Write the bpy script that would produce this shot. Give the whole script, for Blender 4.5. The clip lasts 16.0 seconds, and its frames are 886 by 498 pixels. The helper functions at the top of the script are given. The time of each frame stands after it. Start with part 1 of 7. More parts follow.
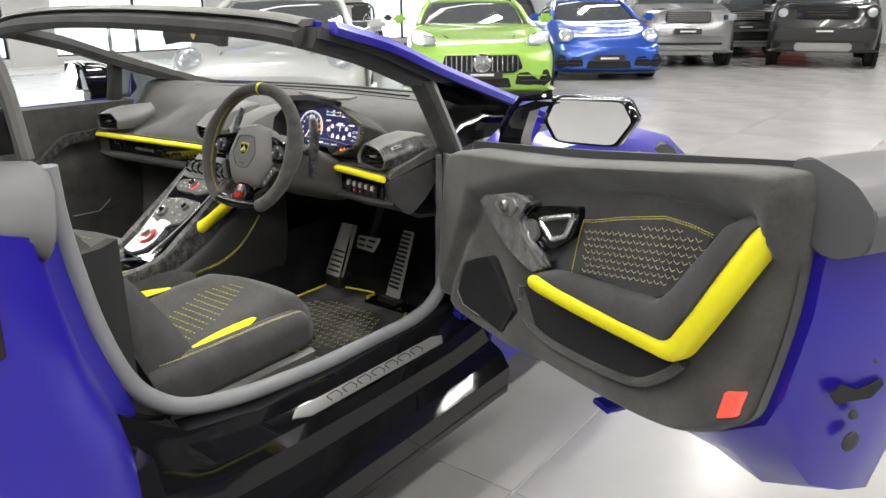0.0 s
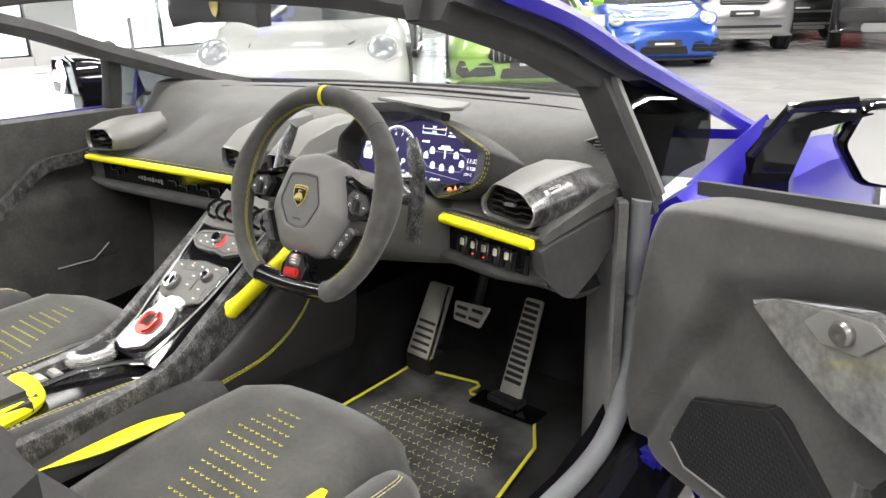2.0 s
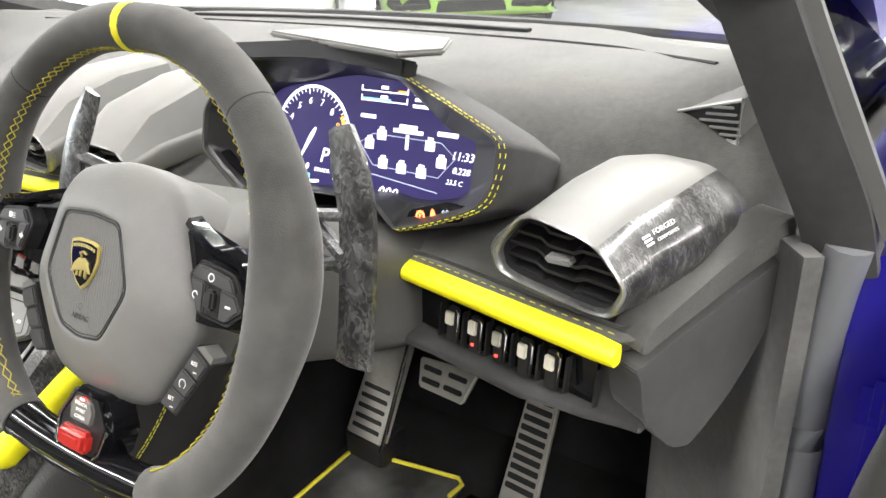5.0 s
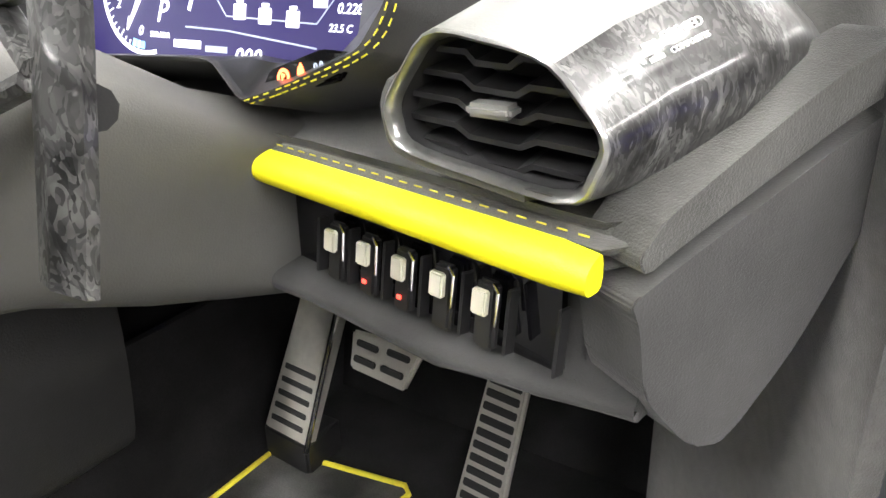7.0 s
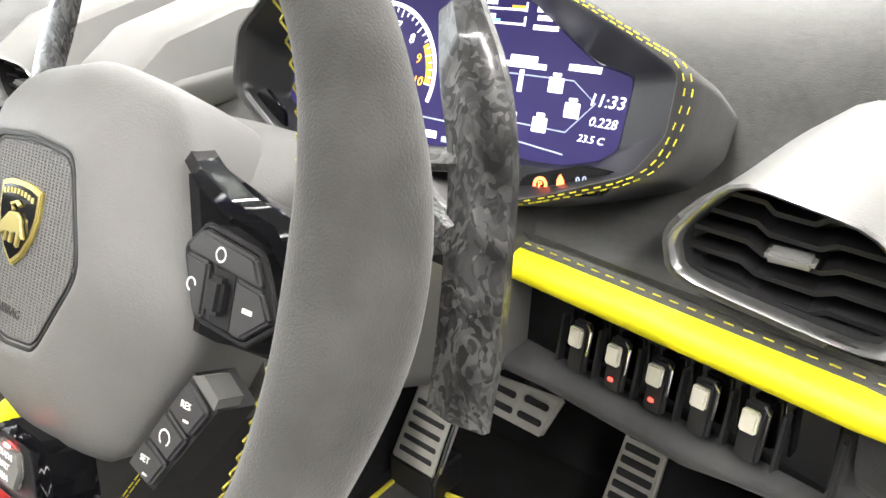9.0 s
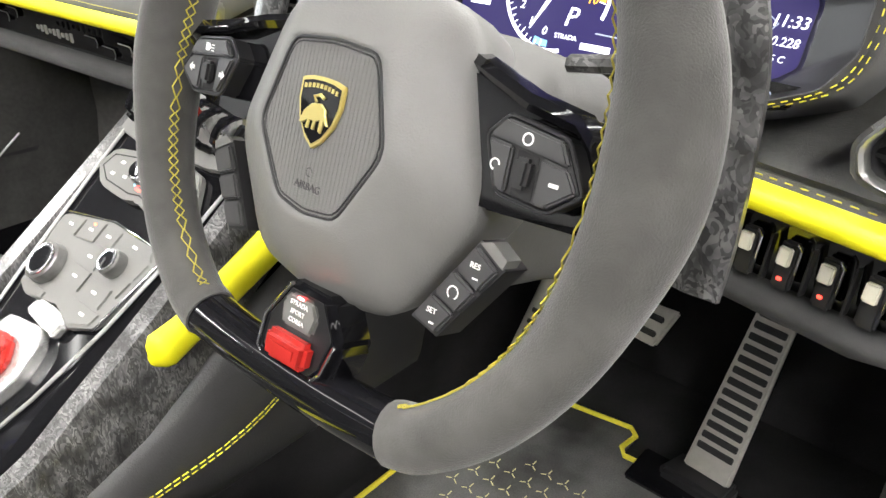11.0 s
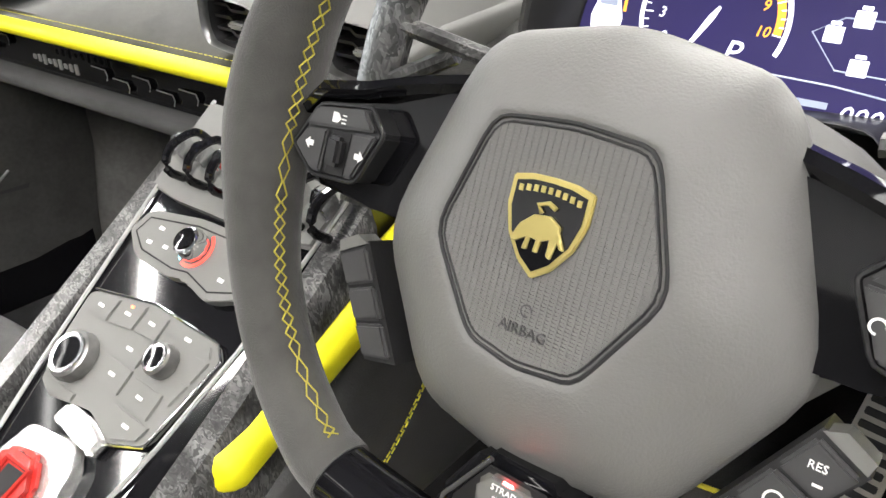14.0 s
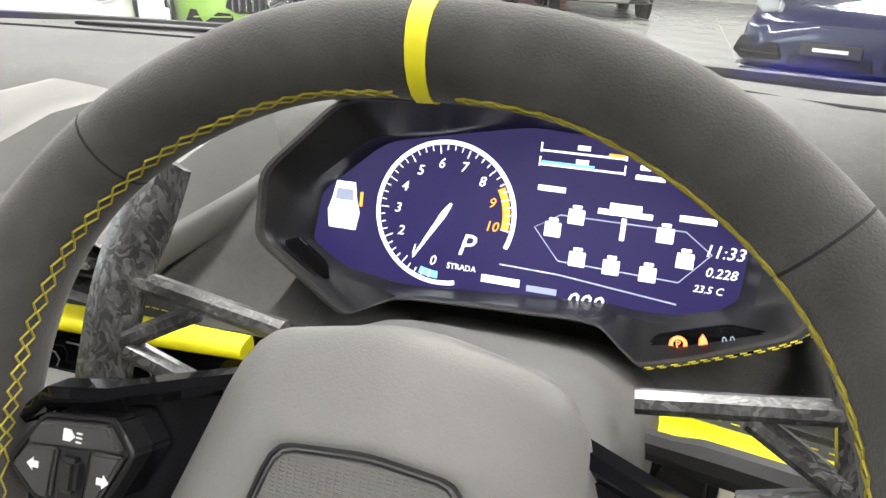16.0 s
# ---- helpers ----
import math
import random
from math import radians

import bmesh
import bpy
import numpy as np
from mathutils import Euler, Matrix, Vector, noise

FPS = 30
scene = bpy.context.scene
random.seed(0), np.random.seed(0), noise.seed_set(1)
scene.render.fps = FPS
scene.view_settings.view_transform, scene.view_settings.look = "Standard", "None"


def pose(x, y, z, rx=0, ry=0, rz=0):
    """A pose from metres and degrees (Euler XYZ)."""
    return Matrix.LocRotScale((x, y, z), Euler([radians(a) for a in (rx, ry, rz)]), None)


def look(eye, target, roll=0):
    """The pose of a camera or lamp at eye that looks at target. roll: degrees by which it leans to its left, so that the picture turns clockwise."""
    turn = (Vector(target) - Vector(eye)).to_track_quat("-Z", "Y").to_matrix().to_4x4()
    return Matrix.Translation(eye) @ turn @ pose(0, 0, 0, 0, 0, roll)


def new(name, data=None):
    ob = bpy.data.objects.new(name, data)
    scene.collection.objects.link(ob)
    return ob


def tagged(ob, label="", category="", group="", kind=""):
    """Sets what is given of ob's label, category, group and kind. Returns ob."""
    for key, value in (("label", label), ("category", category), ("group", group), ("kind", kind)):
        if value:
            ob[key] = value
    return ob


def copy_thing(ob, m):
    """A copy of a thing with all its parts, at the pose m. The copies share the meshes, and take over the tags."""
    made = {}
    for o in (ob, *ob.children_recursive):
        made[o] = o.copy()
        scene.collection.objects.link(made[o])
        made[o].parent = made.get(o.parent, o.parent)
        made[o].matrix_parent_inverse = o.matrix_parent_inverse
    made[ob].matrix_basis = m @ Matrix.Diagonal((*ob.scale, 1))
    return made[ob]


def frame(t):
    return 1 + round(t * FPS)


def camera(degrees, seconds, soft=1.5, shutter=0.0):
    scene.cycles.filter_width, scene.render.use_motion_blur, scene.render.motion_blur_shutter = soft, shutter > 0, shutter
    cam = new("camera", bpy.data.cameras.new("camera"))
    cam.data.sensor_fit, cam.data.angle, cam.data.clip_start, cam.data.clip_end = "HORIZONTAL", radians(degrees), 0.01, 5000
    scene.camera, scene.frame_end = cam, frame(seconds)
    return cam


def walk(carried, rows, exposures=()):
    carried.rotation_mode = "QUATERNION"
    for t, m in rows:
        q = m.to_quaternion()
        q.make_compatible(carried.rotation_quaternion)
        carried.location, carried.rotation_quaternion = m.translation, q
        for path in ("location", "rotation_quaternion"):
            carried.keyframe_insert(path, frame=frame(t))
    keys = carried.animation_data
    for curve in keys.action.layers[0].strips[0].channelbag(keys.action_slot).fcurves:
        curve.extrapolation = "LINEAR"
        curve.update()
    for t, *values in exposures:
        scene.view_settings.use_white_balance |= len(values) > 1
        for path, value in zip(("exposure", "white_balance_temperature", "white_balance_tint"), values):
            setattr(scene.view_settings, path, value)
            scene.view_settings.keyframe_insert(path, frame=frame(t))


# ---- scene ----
cam = camera(61.6, 16.0)
PATH = [
    (0, (1.95, -1.402, 1.164), (0.81, 0.121, 0.548), -0.4),
    (0.5, (1.809, -1.265, 1.151), (0.662, 0.247, 0.52), -0.5),
    (1, (1.647, -1.135, 1.139), (0.48, 0.358, 0.498), -0.8),
    (1.5, (1.453, -1.021, 1.127), (0.268, 0.458, 0.489), -1.2),
    (2, (1.273, -0.916, 1.108), (0.081, 0.557, 0.469), -1.6),
    (2.5, (1.114, -0.834, 1.102), (-0.068, 0.637, 0.44), -1.8),
    (3, (0.986, -0.792, 1.096), (-0.164, 0.69, 0.402), -2.0),
    (3.5, (0.9, -0.776, 1.102), (-0.217, 0.717, 0.379), -2.3),
    (4, (0.855, -0.741, 1.104), (-0.221, 0.767, 0.351), -2.3),
    (4.5, (0.848, -0.608, 1.075), (-0.192, 0.912, 0.296), -1.9),
    (4.7, (0.846, -0.523, 1.053), (-0.181, 1.001, 0.263), -1.7),
    (7, (0.781, -0.215, 0.862), (-0.228, 1.315, 0.061), -1.9),
    (7.5, (0.762, -0.211, 0.832), (-0.247, 1.327, 0.047), -1.3),
    (8, (0.733, -0.250, 0.862), (-0.288, 1.282, 0.081), -0.8),
    (8.5, (0.701, -0.269, 0.905), (-0.361, 1.233, 0.118), -0.2),
    (10.8, (0.671, -0.392, 0.954), (-0.48, 0.954, 0.024), 0.4),
    (11, (0.656, -0.391, 0.936), (-0.498, 0.925, -0.032), 0.2),
    (11.5, (0.612, -0.376, 0.903), (-0.542, 0.886, -0.134), -0.5),
    (12, (0.57, -0.361, 0.883), (-0.566, 0.868, -0.213), -1.1),
    (12.5, (0.54, -0.357, 0.874), (-0.575, 0.868, -0.247), -1.1),
    (13, (0.523, -0.362, 0.876), (-0.582, 0.887, -0.227), -0.7),
    (13.5, (0.501, -0.364, 0.915), (-0.605, 0.947, -0.114), -0.3),
    (14, (0.495, -0.363, 0.933), (-0.61, 0.998, -0.03), -0.2),
    (14.5, (0.487, -0.361, 0.959), (-0.578, 1.071, 0.057), 0.0),
    (15, (0.478, -0.356, 0.981), (-0.42, 1.221, 0.141), 1.2),
    (15.5, (0.467, -0.335, 0.99), (-0.22, 1.369, 0.2), 2.1),
    (16, (0.455, -0.329, 0.994), (-0.071, 1.456, 0.262), 2.7),
]
walk(cam, [(t, look(eye, target, roll)) for t, eye, target, roll in PATH],
     exposures=[(0.0, -0.35), (1.0, -0.1), (2.0, 0.2), (3.5, 0.55), (4.5, 0.6), (7.0, 1.05), (8.5, 0.95), (11.0, 0.8), (13.0, 0.65), (14.5, 0.5), (16.0, 0.4)])

# ---- world, lights ----
world = bpy.data.worlds.new("world")
scene.world = world
world.use_nodes = True
world.node_tree.nodes["Background"].inputs[0].default_value = (0.9, 0.95, 1.0, 1)
world.node_tree.nodes["Background"].inputs[1].default_value = 0.5
scene.view_settings.exposure = 0.0


def area_lamp(name, m, sx, sy, watts, colour=(1, 0.97, 0.93)):
    data = bpy.data.lights.new(name, "AREA")
    data.shape, data.size, data.size_y, data.energy, data.color = "RECTANGLE", sx, sy, watts, colour
    ob = new(name, data)
    ob.matrix_world = m
    return ob


# ---- materials ----
def mat(name, colour, rough=0.5, metal=0.0, vary=0.15, scale=30.0, bump=0.0, bump_scale=200.0, coat=0.0,
        sheen=0.0, patch=0.0, patch_scale=4.0, spec=0.5, rough_vary=0.0):
    m = bpy.data.materials.new(name)
    m.use_nodes = True
    nt = m.node_tree
    b = nt.nodes["Principled BSDF"]
    tc = nt.nodes.new("ShaderNodeTexCoord")
    n1 = nt.nodes.new("ShaderNodeTexNoise")
    n1.inputs["Scale"].default_value, n1.inputs["Detail"].default_value = scale, 5
    nt.links.new(tc.outputs["Object"], n1.inputs["Vector"])
    n2 = nt.nodes.new("ShaderNodeTexNoise")
    n2.inputs["Scale"].default_value, n2.inputs["Detail"].default_value = patch_scale, 3
    nt.links.new(tc.outputs["Object"], n2.inputs["Vector"])
    f = nt.nodes.new("ShaderNodeMath")
    f.operation = "MULTIPLY_ADD"
    nt.links.new(n1.outputs["Fac"], f.inputs[0])
    f.inputs[1].default_value, f.inputs[2].default_value = 2 * vary, 1 - vary
    g = nt.nodes.new("ShaderNodeMath")
    g.operation = "MULTIPLY_ADD"
    spread = nt.nodes.new("ShaderNodeMapRange")
    spread.inputs["From Min"].default_value, spread.inputs["From Max"].default_value = 0.32, 0.68
    nt.links.new(n2.outputs["Fac"], spread.inputs["Value"])
    nt.links.new(spread.outputs["Result"], g.inputs[0])
    g.inputs[1].default_value, g.inputs[2].default_value = 2 * patch, 1 - patch
    k = nt.nodes.new("ShaderNodeMath")
    k.operation = "MULTIPLY"
    nt.links.new(f.outputs[0], k.inputs[0])
    nt.links.new(g.outputs[0], k.inputs[1])
    mix = nt.nodes.new("ShaderNodeVectorMath")
    mix.operation = "SCALE"
    mix.inputs[0].default_value = colour[:3]
    nt.links.new(k.outputs[0], mix.inputs["Scale"])
    nt.links.new(mix.outputs[0], b.inputs["Base Color"])
    b.inputs["Roughness"].default_value, b.inputs["Metallic"].default_value = rough, metal
    b.inputs["Specular IOR Level"].default_value = spec
    b.inputs["Coat Weight"].default_value = coat
    b.inputs["Coat Roughness"].default_value = 0.04
    b.inputs["Sheen Weight"].default_value = sheen
    b.inputs["Sheen Roughness"].default_value = 0.5
    if rough_vary:
        r = nt.nodes.new("ShaderNodeMath")
        r.operation = "MULTIPLY_ADD"
        nt.links.new(n2.outputs["Fac"], r.inputs[0])
        r.inputs[1].default_value, r.inputs[2].default_value = 2 * rough_vary, rough - rough_vary
        nt.links.new(r.outputs[0], b.inputs["Roughness"])
    if bump:
        n3 = nt.nodes.new("ShaderNodeTexNoise")
        n3.inputs["Scale"].default_value, n3.inputs["Detail"].default_value = bump_scale, 4
        nt.links.new(tc.outputs["Object"], n3.inputs["Vector"])
        bp = nt.nodes.new("ShaderNodeBump")
        bp.inputs["Strength"].default_value, bp.inputs["Distance"].default_value = bump, 0.001
        nt.links.new(n3.outputs["Fac"], bp.inputs["Height"])
        nt.links.new(bp.outputs[0], b.inputs["Normal"])
    return m


def glow(name, colour, strength):
    m = bpy.data.materials.new(name)
    m.use_nodes = True
    b = m.node_tree.nodes["Principled BSDF"]
    b.inputs["Base Color"].default_value = (*[c * 0.3 for c in colour], 1)
    b.inputs["Emission Color"].default_value = (*colour, 1)
    b.inputs["Emission Strength"].default_value = strength
    b.inputs["Roughness"].default_value = 0.3
    return m


def glass_mat(name, tint=(1, 1, 1), rough=0.0):
    m = bpy.data.materials.new(name)
    m.use_nodes = True
    nt = m.node_tree
    nt.nodes.remove(nt.nodes["Principled BSDF"])
    out = nt.nodes["Material Output"]
    tr, gl, fr, mx = (nt.nodes.new("ShaderNodeBsdfTransparent"), nt.nodes.new("ShaderNodeBsdfGlossy"),
                      nt.nodes.new("ShaderNodeLayerWeight"), nt.nodes.new("ShaderNodeMixShader"))
    tr.inputs[0].default_value = (*tint, 1)
    gl.inputs["Roughness"].default_value = rough
    fr.inputs["Blend"].default_value = 0.5
    pw = nt.nodes.new("ShaderNodeMath")
    pw.operation = "POWER"
    pw.inputs[1].default_value = 5.0
    nt.links.new(fr.outputs["Facing"], pw.inputs[0])
    ma = nt.nodes.new("ShaderNodeMath")
    ma.operation = "MULTIPLY_ADD"
    ma.inputs[1].default_value, ma.inputs[2].default_value = 0.35, 0.02
    nt.links.new(pw.outputs[0], ma.inputs[0])
    nt.links.new(ma.outputs[0], mx.inputs[0])
    nt.links.new(tr.outputs[0], mx.inputs[1])
    nt.links.new(gl.outputs[0], mx.inputs[2])
    nt.links.new(mx.outputs[0], out.inputs[0])
    return m


def forged(name):
    """Chopped carbon flakes under lacquer."""
    m = bpy.data.materials.new(name)
    m.use_nodes = True
    nt = m.node_tree
    b = nt.nodes["Principled BSDF"]
    tc = nt.nodes.new("ShaderNodeTexCoord")
    mp = nt.nodes.new("ShaderNodeMapping")
    mp.inputs["Scale"].default_value = (1, 1.9, 0.7)
    mp.inputs["Rotation"].default_value = (0.5, 0.3, 0.4)
    ns = nt.nodes.new("ShaderNodeTexNoise")
    ns.inputs["Scale"].default_value = 60
    add = nt.nodes.new("ShaderNodeVectorMath")
    add.operation = "MULTIPLY_ADD"
    add.inputs[1].default_value = (0.045, 0.045, 0.045)
    vo = nt.nodes.new("ShaderNodeTexVoronoi")
    vo.inputs["Scale"].default_value = 270
    ra = nt.nodes.new("ShaderNodeValToRGB")
    ra.color_ramp.elements[0].position, ra.color_ramp.elements[0].color = 0.10, (0.018, 0.018, 0.018, 1)
    ra.color_ramp.elements[1].position, ra.color_ramp.elements[1].color = 1.0, (0.105, 0.105, 0.103, 1)
    mid = ra.color_ramp.elements.new(0.55)
    mid.color = (0.050, 0.050, 0.050, 1)
    sp = nt.nodes.new("ShaderNodeSeparateColor")
    nt.links.new(tc.outputs["Object"], mp.inputs[0])
    nt.links.new(mp.outputs[0], ns.inputs["Vector"])
    nt.links.new(ns.outputs["Color"], add.inputs[0])
    nt.links.new(mp.outputs[0], add.inputs[2])
    nt.links.new(add.outputs[0], vo.inputs["Vector"])
    nt.links.new(vo.outputs["Color"], sp.inputs[0])
    nt.links.new(sp.outputs[0], ra.inputs[0])
    big = nt.nodes.new("ShaderNodeTexNoise")
    big.inputs["Scale"].default_value, big.inputs["Detail"].default_value = 45, 3
    nt.links.new(tc.outputs["Object"], big.inputs["Vector"])
    rng = nt.nodes.new("ShaderNodeMapRange")
    rng.inputs["From Min"].default_value, rng.inputs["From Max"].default_value = 0.36, 0.64
    rng.inputs["To Min"].default_value, rng.inputs["To Max"].default_value = 0.35, 1.7
    nt.links.new(big.outputs["Fac"], rng.inputs["Value"])
    sc = nt.nodes.new("ShaderNodeVectorMath")
    sc.operation = "SCALE"
    nt.links.new(ra.outputs[0], sc.inputs[0])
    nt.links.new(rng.outputs["Result"], sc.inputs["Scale"])
    nt.links.new(sc.outputs[0], b.inputs["Base Color"])
    b.inputs["Roughness"].default_value = 0.38
    b.inputs["Metallic"].default_value = 0.12
    b.inputs["Coat Weight"].default_value = 0.5
    b.inputs["Coat Roughness"].default_value = 0.12
    return m


SUEDE = mat("black_suede", (0.053, 0.053, 0.050), 0.95, vary=0.3, scale=140, bump=0.5, bump_scale=900, sheen=0.25, patch=0.22, patch_scale=13, spec=0.2)
SHROUD = mat("shroud_vinyl", (0.092, 0.091, 0.087), 0.55, vary=0.08, scale=80, bump=0.25, bump_scale=900, spec=0.35)
# lighter copy of the suede, with light from the door opening in its colour
KICK = mat("suede_lit_tone", (0.12, 0.118, 0.113), 0.95, vary=0.3, scale=120, bump=0.5, bump_scale=900, sheen=0.25, patch=0.25, patch_scale=11, spec=0.2)
SUEDE_DARK = mat("dark_suede", (0.042, 0.042, 0.042), 0.95, vary=0.2, scale=80, bump=0.35, bump_scale=900, sheen=0.15, patch=0.25, patch_scale=9, spec=0.2)
LEATHER = mat("black_leather", (0.042, 0.042, 0.043), 0.48, vary=0.15, scale=60, bump=0.4, bump_scale=500, patch=0.2)
RIMSUEDE = mat("rim_suede", (0.057, 0.056, 0.053), 0.92, vary=0.22, scale=70, bump=0.4, bump_scale=1100, sheen=0.2, patch=0.26, patch_scale=24, spec=0.2)
HUBGREY = mat("airbag_vinyl", (0.142, 0.140, 0.135), 0.45, vary=0.06, scale=80, bump=0.25, bump_scale=900, spec=0.4)
PLASTIC = mat("black_plastic", (0.015, 0.015, 0.016), 0.45, vary=0.1, scale=50, bump=0.1, bump_scale=700)
# near-black that paints in the shade of gaps, holes and recesses
DARK = mat("opening_shade", (0.008, 0.008, 0.009), 0.8, vary=0.2)
GREYPL = mat("grey_satin_plastic", (0.125, 0.125, 0.118), 0.48, vary=0.06, scale=60, bump=0.1, bump_scale=800)
GLOSS = mat("gloss_black", (0.005, 0.005, 0.006), 0.05, vary=0.1, spec=0.45)
SATIN = mat("satin_black", (0.012, 0.012, 0.013), 0.34, vary=0.1, bump=0.08, bump_scale=700)
YELLOW = mat("yellow_leather", (0.80, 0.74, 0.01), 0.5, vary=0.05, scale=120, bump=0.3, bump_scale=900, patch=0.05)
THREAD = mat("yellow_thread", (0.68, 0.60, 0.04), 0.7, vary=0.2, scale=300)
PALE = mat("pale_thread", (0.50, 0.46, 0.22), 0.7, vary=0.25, scale=300)
BLUE = mat("violet_blue_satin_paint", (0.017, 0.009, 0.30), 0.33, metal=0.2, vary=0.05, scale=8, coat=0.25, patch=0.06)
CARBON = forged("forged_carbon")
CHROME = mat("chrome", (0.75, 0.75, 0.76), 0.12, 1.0, vary=0.04)
SILVER = mat("silver_plastic", (0.30, 0.30, 0.29), 0.42, 0.55, vary=0.06, bump=0.05)
ALU = mat("brushed_aluminium", (0.62, 0.60, 0.55), 0.42, 0.5, vary=0.12, scale=120)
SEAL = mat("grey_rubber_seal", (0.175, 0.18, 0.19), 0.62, vary=0.08, scale=40, bump=0.1, patch=0.08)
BEZEL = mat("dark_silver_bezel", (0.20, 0.20, 0.195), 0.28, 0.7, vary=0.3, scale=150, patch=0.3, patch_scale=40, coat=0.5)
ENDCAP = mat("dark_grey_rubber", (0.075, 0.075, 0.078), 0.55, vary=0.1, scale=30, bump=0.1)
RUBBER = mat("black_rubber", (0.03, 0.03, 0.032), 0.6, vary=0.1)
MATPILE = mat("mat_pile", (0.075, 0.075, 0.073), 0.98, vary=0.45, scale=500, bump=0.9, bump_scale=1200, patch=0.6, patch_scale=9, spec=0.1)
RIMTHREAD = mat("rim_thread", (0.34, 0.29, 0.03), 0.7, vary=0.3, scale=300)
CARPET = mat("black_carpet", (0.022, 0.022, 0.023), 0.98, vary=0.5, scale=700, bump=0.9, bump_scale=1200, patch=0.35, patch_scale=9, spec=0.1)
RED = mat("red_plastic", (0.34, 0.018, 0.014), 0.25, vary=0.05, coat=0.6)
REDGLOW = glow("red_door_lamp", (1.0, 0.06, 0.04), 2.5)
# light grey that paints the reflection on lacquered carbon
PULLSHEEN = mat("lacquer_sheen_grey", (0.22, 0.22, 0.22), 0.25, 0.4, vary=0.35, scale=120, coat=0.8, patch=0.25, patch_scale=30)
WHITESILVER = mat("bright_silver", (0.70, 0.70, 0.69), 0.22, 0.75, vary=0.05)
BRIGHTRED = glow("red_indicator", (1.0, 0.05, 0.05), 40.0)
AMBERGLOW = glow("warning_light", (1.0, 0.16, 0.05), 4.0)
GLASS = glass_mat("clear_glass", (0.97, 0.985, 0.98))
DARKGLASS = glass_mat("smoked_glass", (0.30, 0.31, 0.31))
MIRROR = mat("mirror_silver", (0.9, 0.9, 0.9), 0.01, 1.0, vary=0.0)
IVORY = mat("ivory_switch", (0.62, 0.60, 0.50), 0.4, vary=0.05)
GOLD = mat("gold_badge", (0.72, 0.60, 0.22), 0.28, 0.8, vary=0.08)
WHITEPRINT = mat("white_print", (0.75, 0.75, 0.73), 0.5, vary=0.05)
GREYPRINT = mat("grey_print", (0.045, 0.045, 0.045), 0.5, vary=0.05)
SCREEN = glow("navy_display", (0.045, 0.035, 0.16), 0.48)
LIT = glow("display_white", (0.95, 0.95, 1.0), 1.6)
LITDIM = glow("display_grey", (0.45, 0.5, 0.65), 0.8)
LITAMBER = glow("display_amber", (1.0, 0.45, 0.05), 1.5)
LITCYAN = glow("display_cyan", (0.25, 0.7, 0.9), 1.2)


# ---- mesh helpers ----
def V(*a):
    return Vector(a)


def part(name, bm, material, parent=None, label="", m=None, angle=35, smooth=True):
    if m is not None:
        bmesh.ops.transform(bm, matrix=m, verts=bm.verts)
    bmesh.ops.recalc_face_normals(bm, faces=bm.faces)
    me = bpy.data.meshes.new(name)
    bm.to_mesh(me)
    bm.free()
    if smooth:
        me.polygons.foreach_set("use_smooth", [True] * len(me.polygons))
        me.set_sharp_from_angle(angle=radians(angle))
    me.materials.append(material)
    ob = new(name, me)
    if parent is not None:
        ob.parent = parent
        base = parent
        pm = Matrix.Identity(4)
        while base is not None:
            pm = base.matrix_basis @ pm if base.parent is None else base.matrix_parent_inverse @ base.matrix_basis @ pm
            base = base.parent
        ob.matrix_parent_inverse = pm.inverted()
    if label:
        ob["label"] = label
    return ob


def thing(name, at, label, category, group="", kind=""):
    ob = new(name)
    ob.matrix_basis = Matrix.Translation(at)
    ob.empty_display_size = 0.1
    return tagged(ob, label, category, group, kind)


def loft(rings, closed=True, caps=True, bm=None):
    bm = bm or bmesh.new()
    vs = [[bm.verts.new(p) for p in r] for r in rings]
    n = len(vs[0])
    for a, b in zip(vs, vs[1:]):
        for i in range(n if closed else n - 1):
            j = (i + 1) % n
            bm.faces.new((a[i], a[j], b[j], b[i]))
    if caps and closed:
        bm.faces.new(vs[0])
        bm.faces.new(vs[-1][::-1])
    return bm


def sheet(grid, thick):
    """An open surface of points with a real thickness."""
    bm = loft(grid, closed=False, caps=False)
    bmesh.ops.recalc_face_normals(bm, faces=bm.faces)
    bmesh.ops.solidify(bm, geom=bm.faces[:] + bm.edges[:] + bm.verts[:], thickness=thick)
    return bm


def prism(pts, d0, d1, bevel=0.0, m=None, segments=2, bm=None, taper=1.0):
    """A polygon of local x, y pushed from depth d0 to d1 along local z."""
    own = bmesh.new()
    cx, cy = sum(p[0] for p in pts) / len(pts), sum(p[1] for p in pts) / len(pts)
    loft([[(x, y, d0) for x, y in pts], [(cx + (x - cx) * taper, cy + (y - cy) * taper, d1) for x, y in pts]], bm=own)
    if bevel:
        bmesh.ops.bevel(own, geom=own.edges[:], offset=bevel, segments=segments, affect="EDGES", clamp_overlap=True)
    if m is not None:
        bmesh.ops.transform(own, matrix=m, verts=own.verts)
    if bm is None:
        return own
    return join(bm, own)


def join(bm, other):
    me = bpy.data.meshes.new("tmp")
    other.to_mesh(me)
    other.free()
    bm.from_mesh(me)
    bpy.data.meshes.remove(me)
    return bm


def box(c, s, bevel=0.004, m=None, bm=None, segments=2):
    x, y = s[0] / 2, s[1] / 2
    t = Matrix.Translation(c)
    return prism([(-x, -y), (x, -y), (x, y), (-x, y)], -s[2] / 2, s[2] / 2, bevel, (m @ t) if m is not None else t, segments, bm)


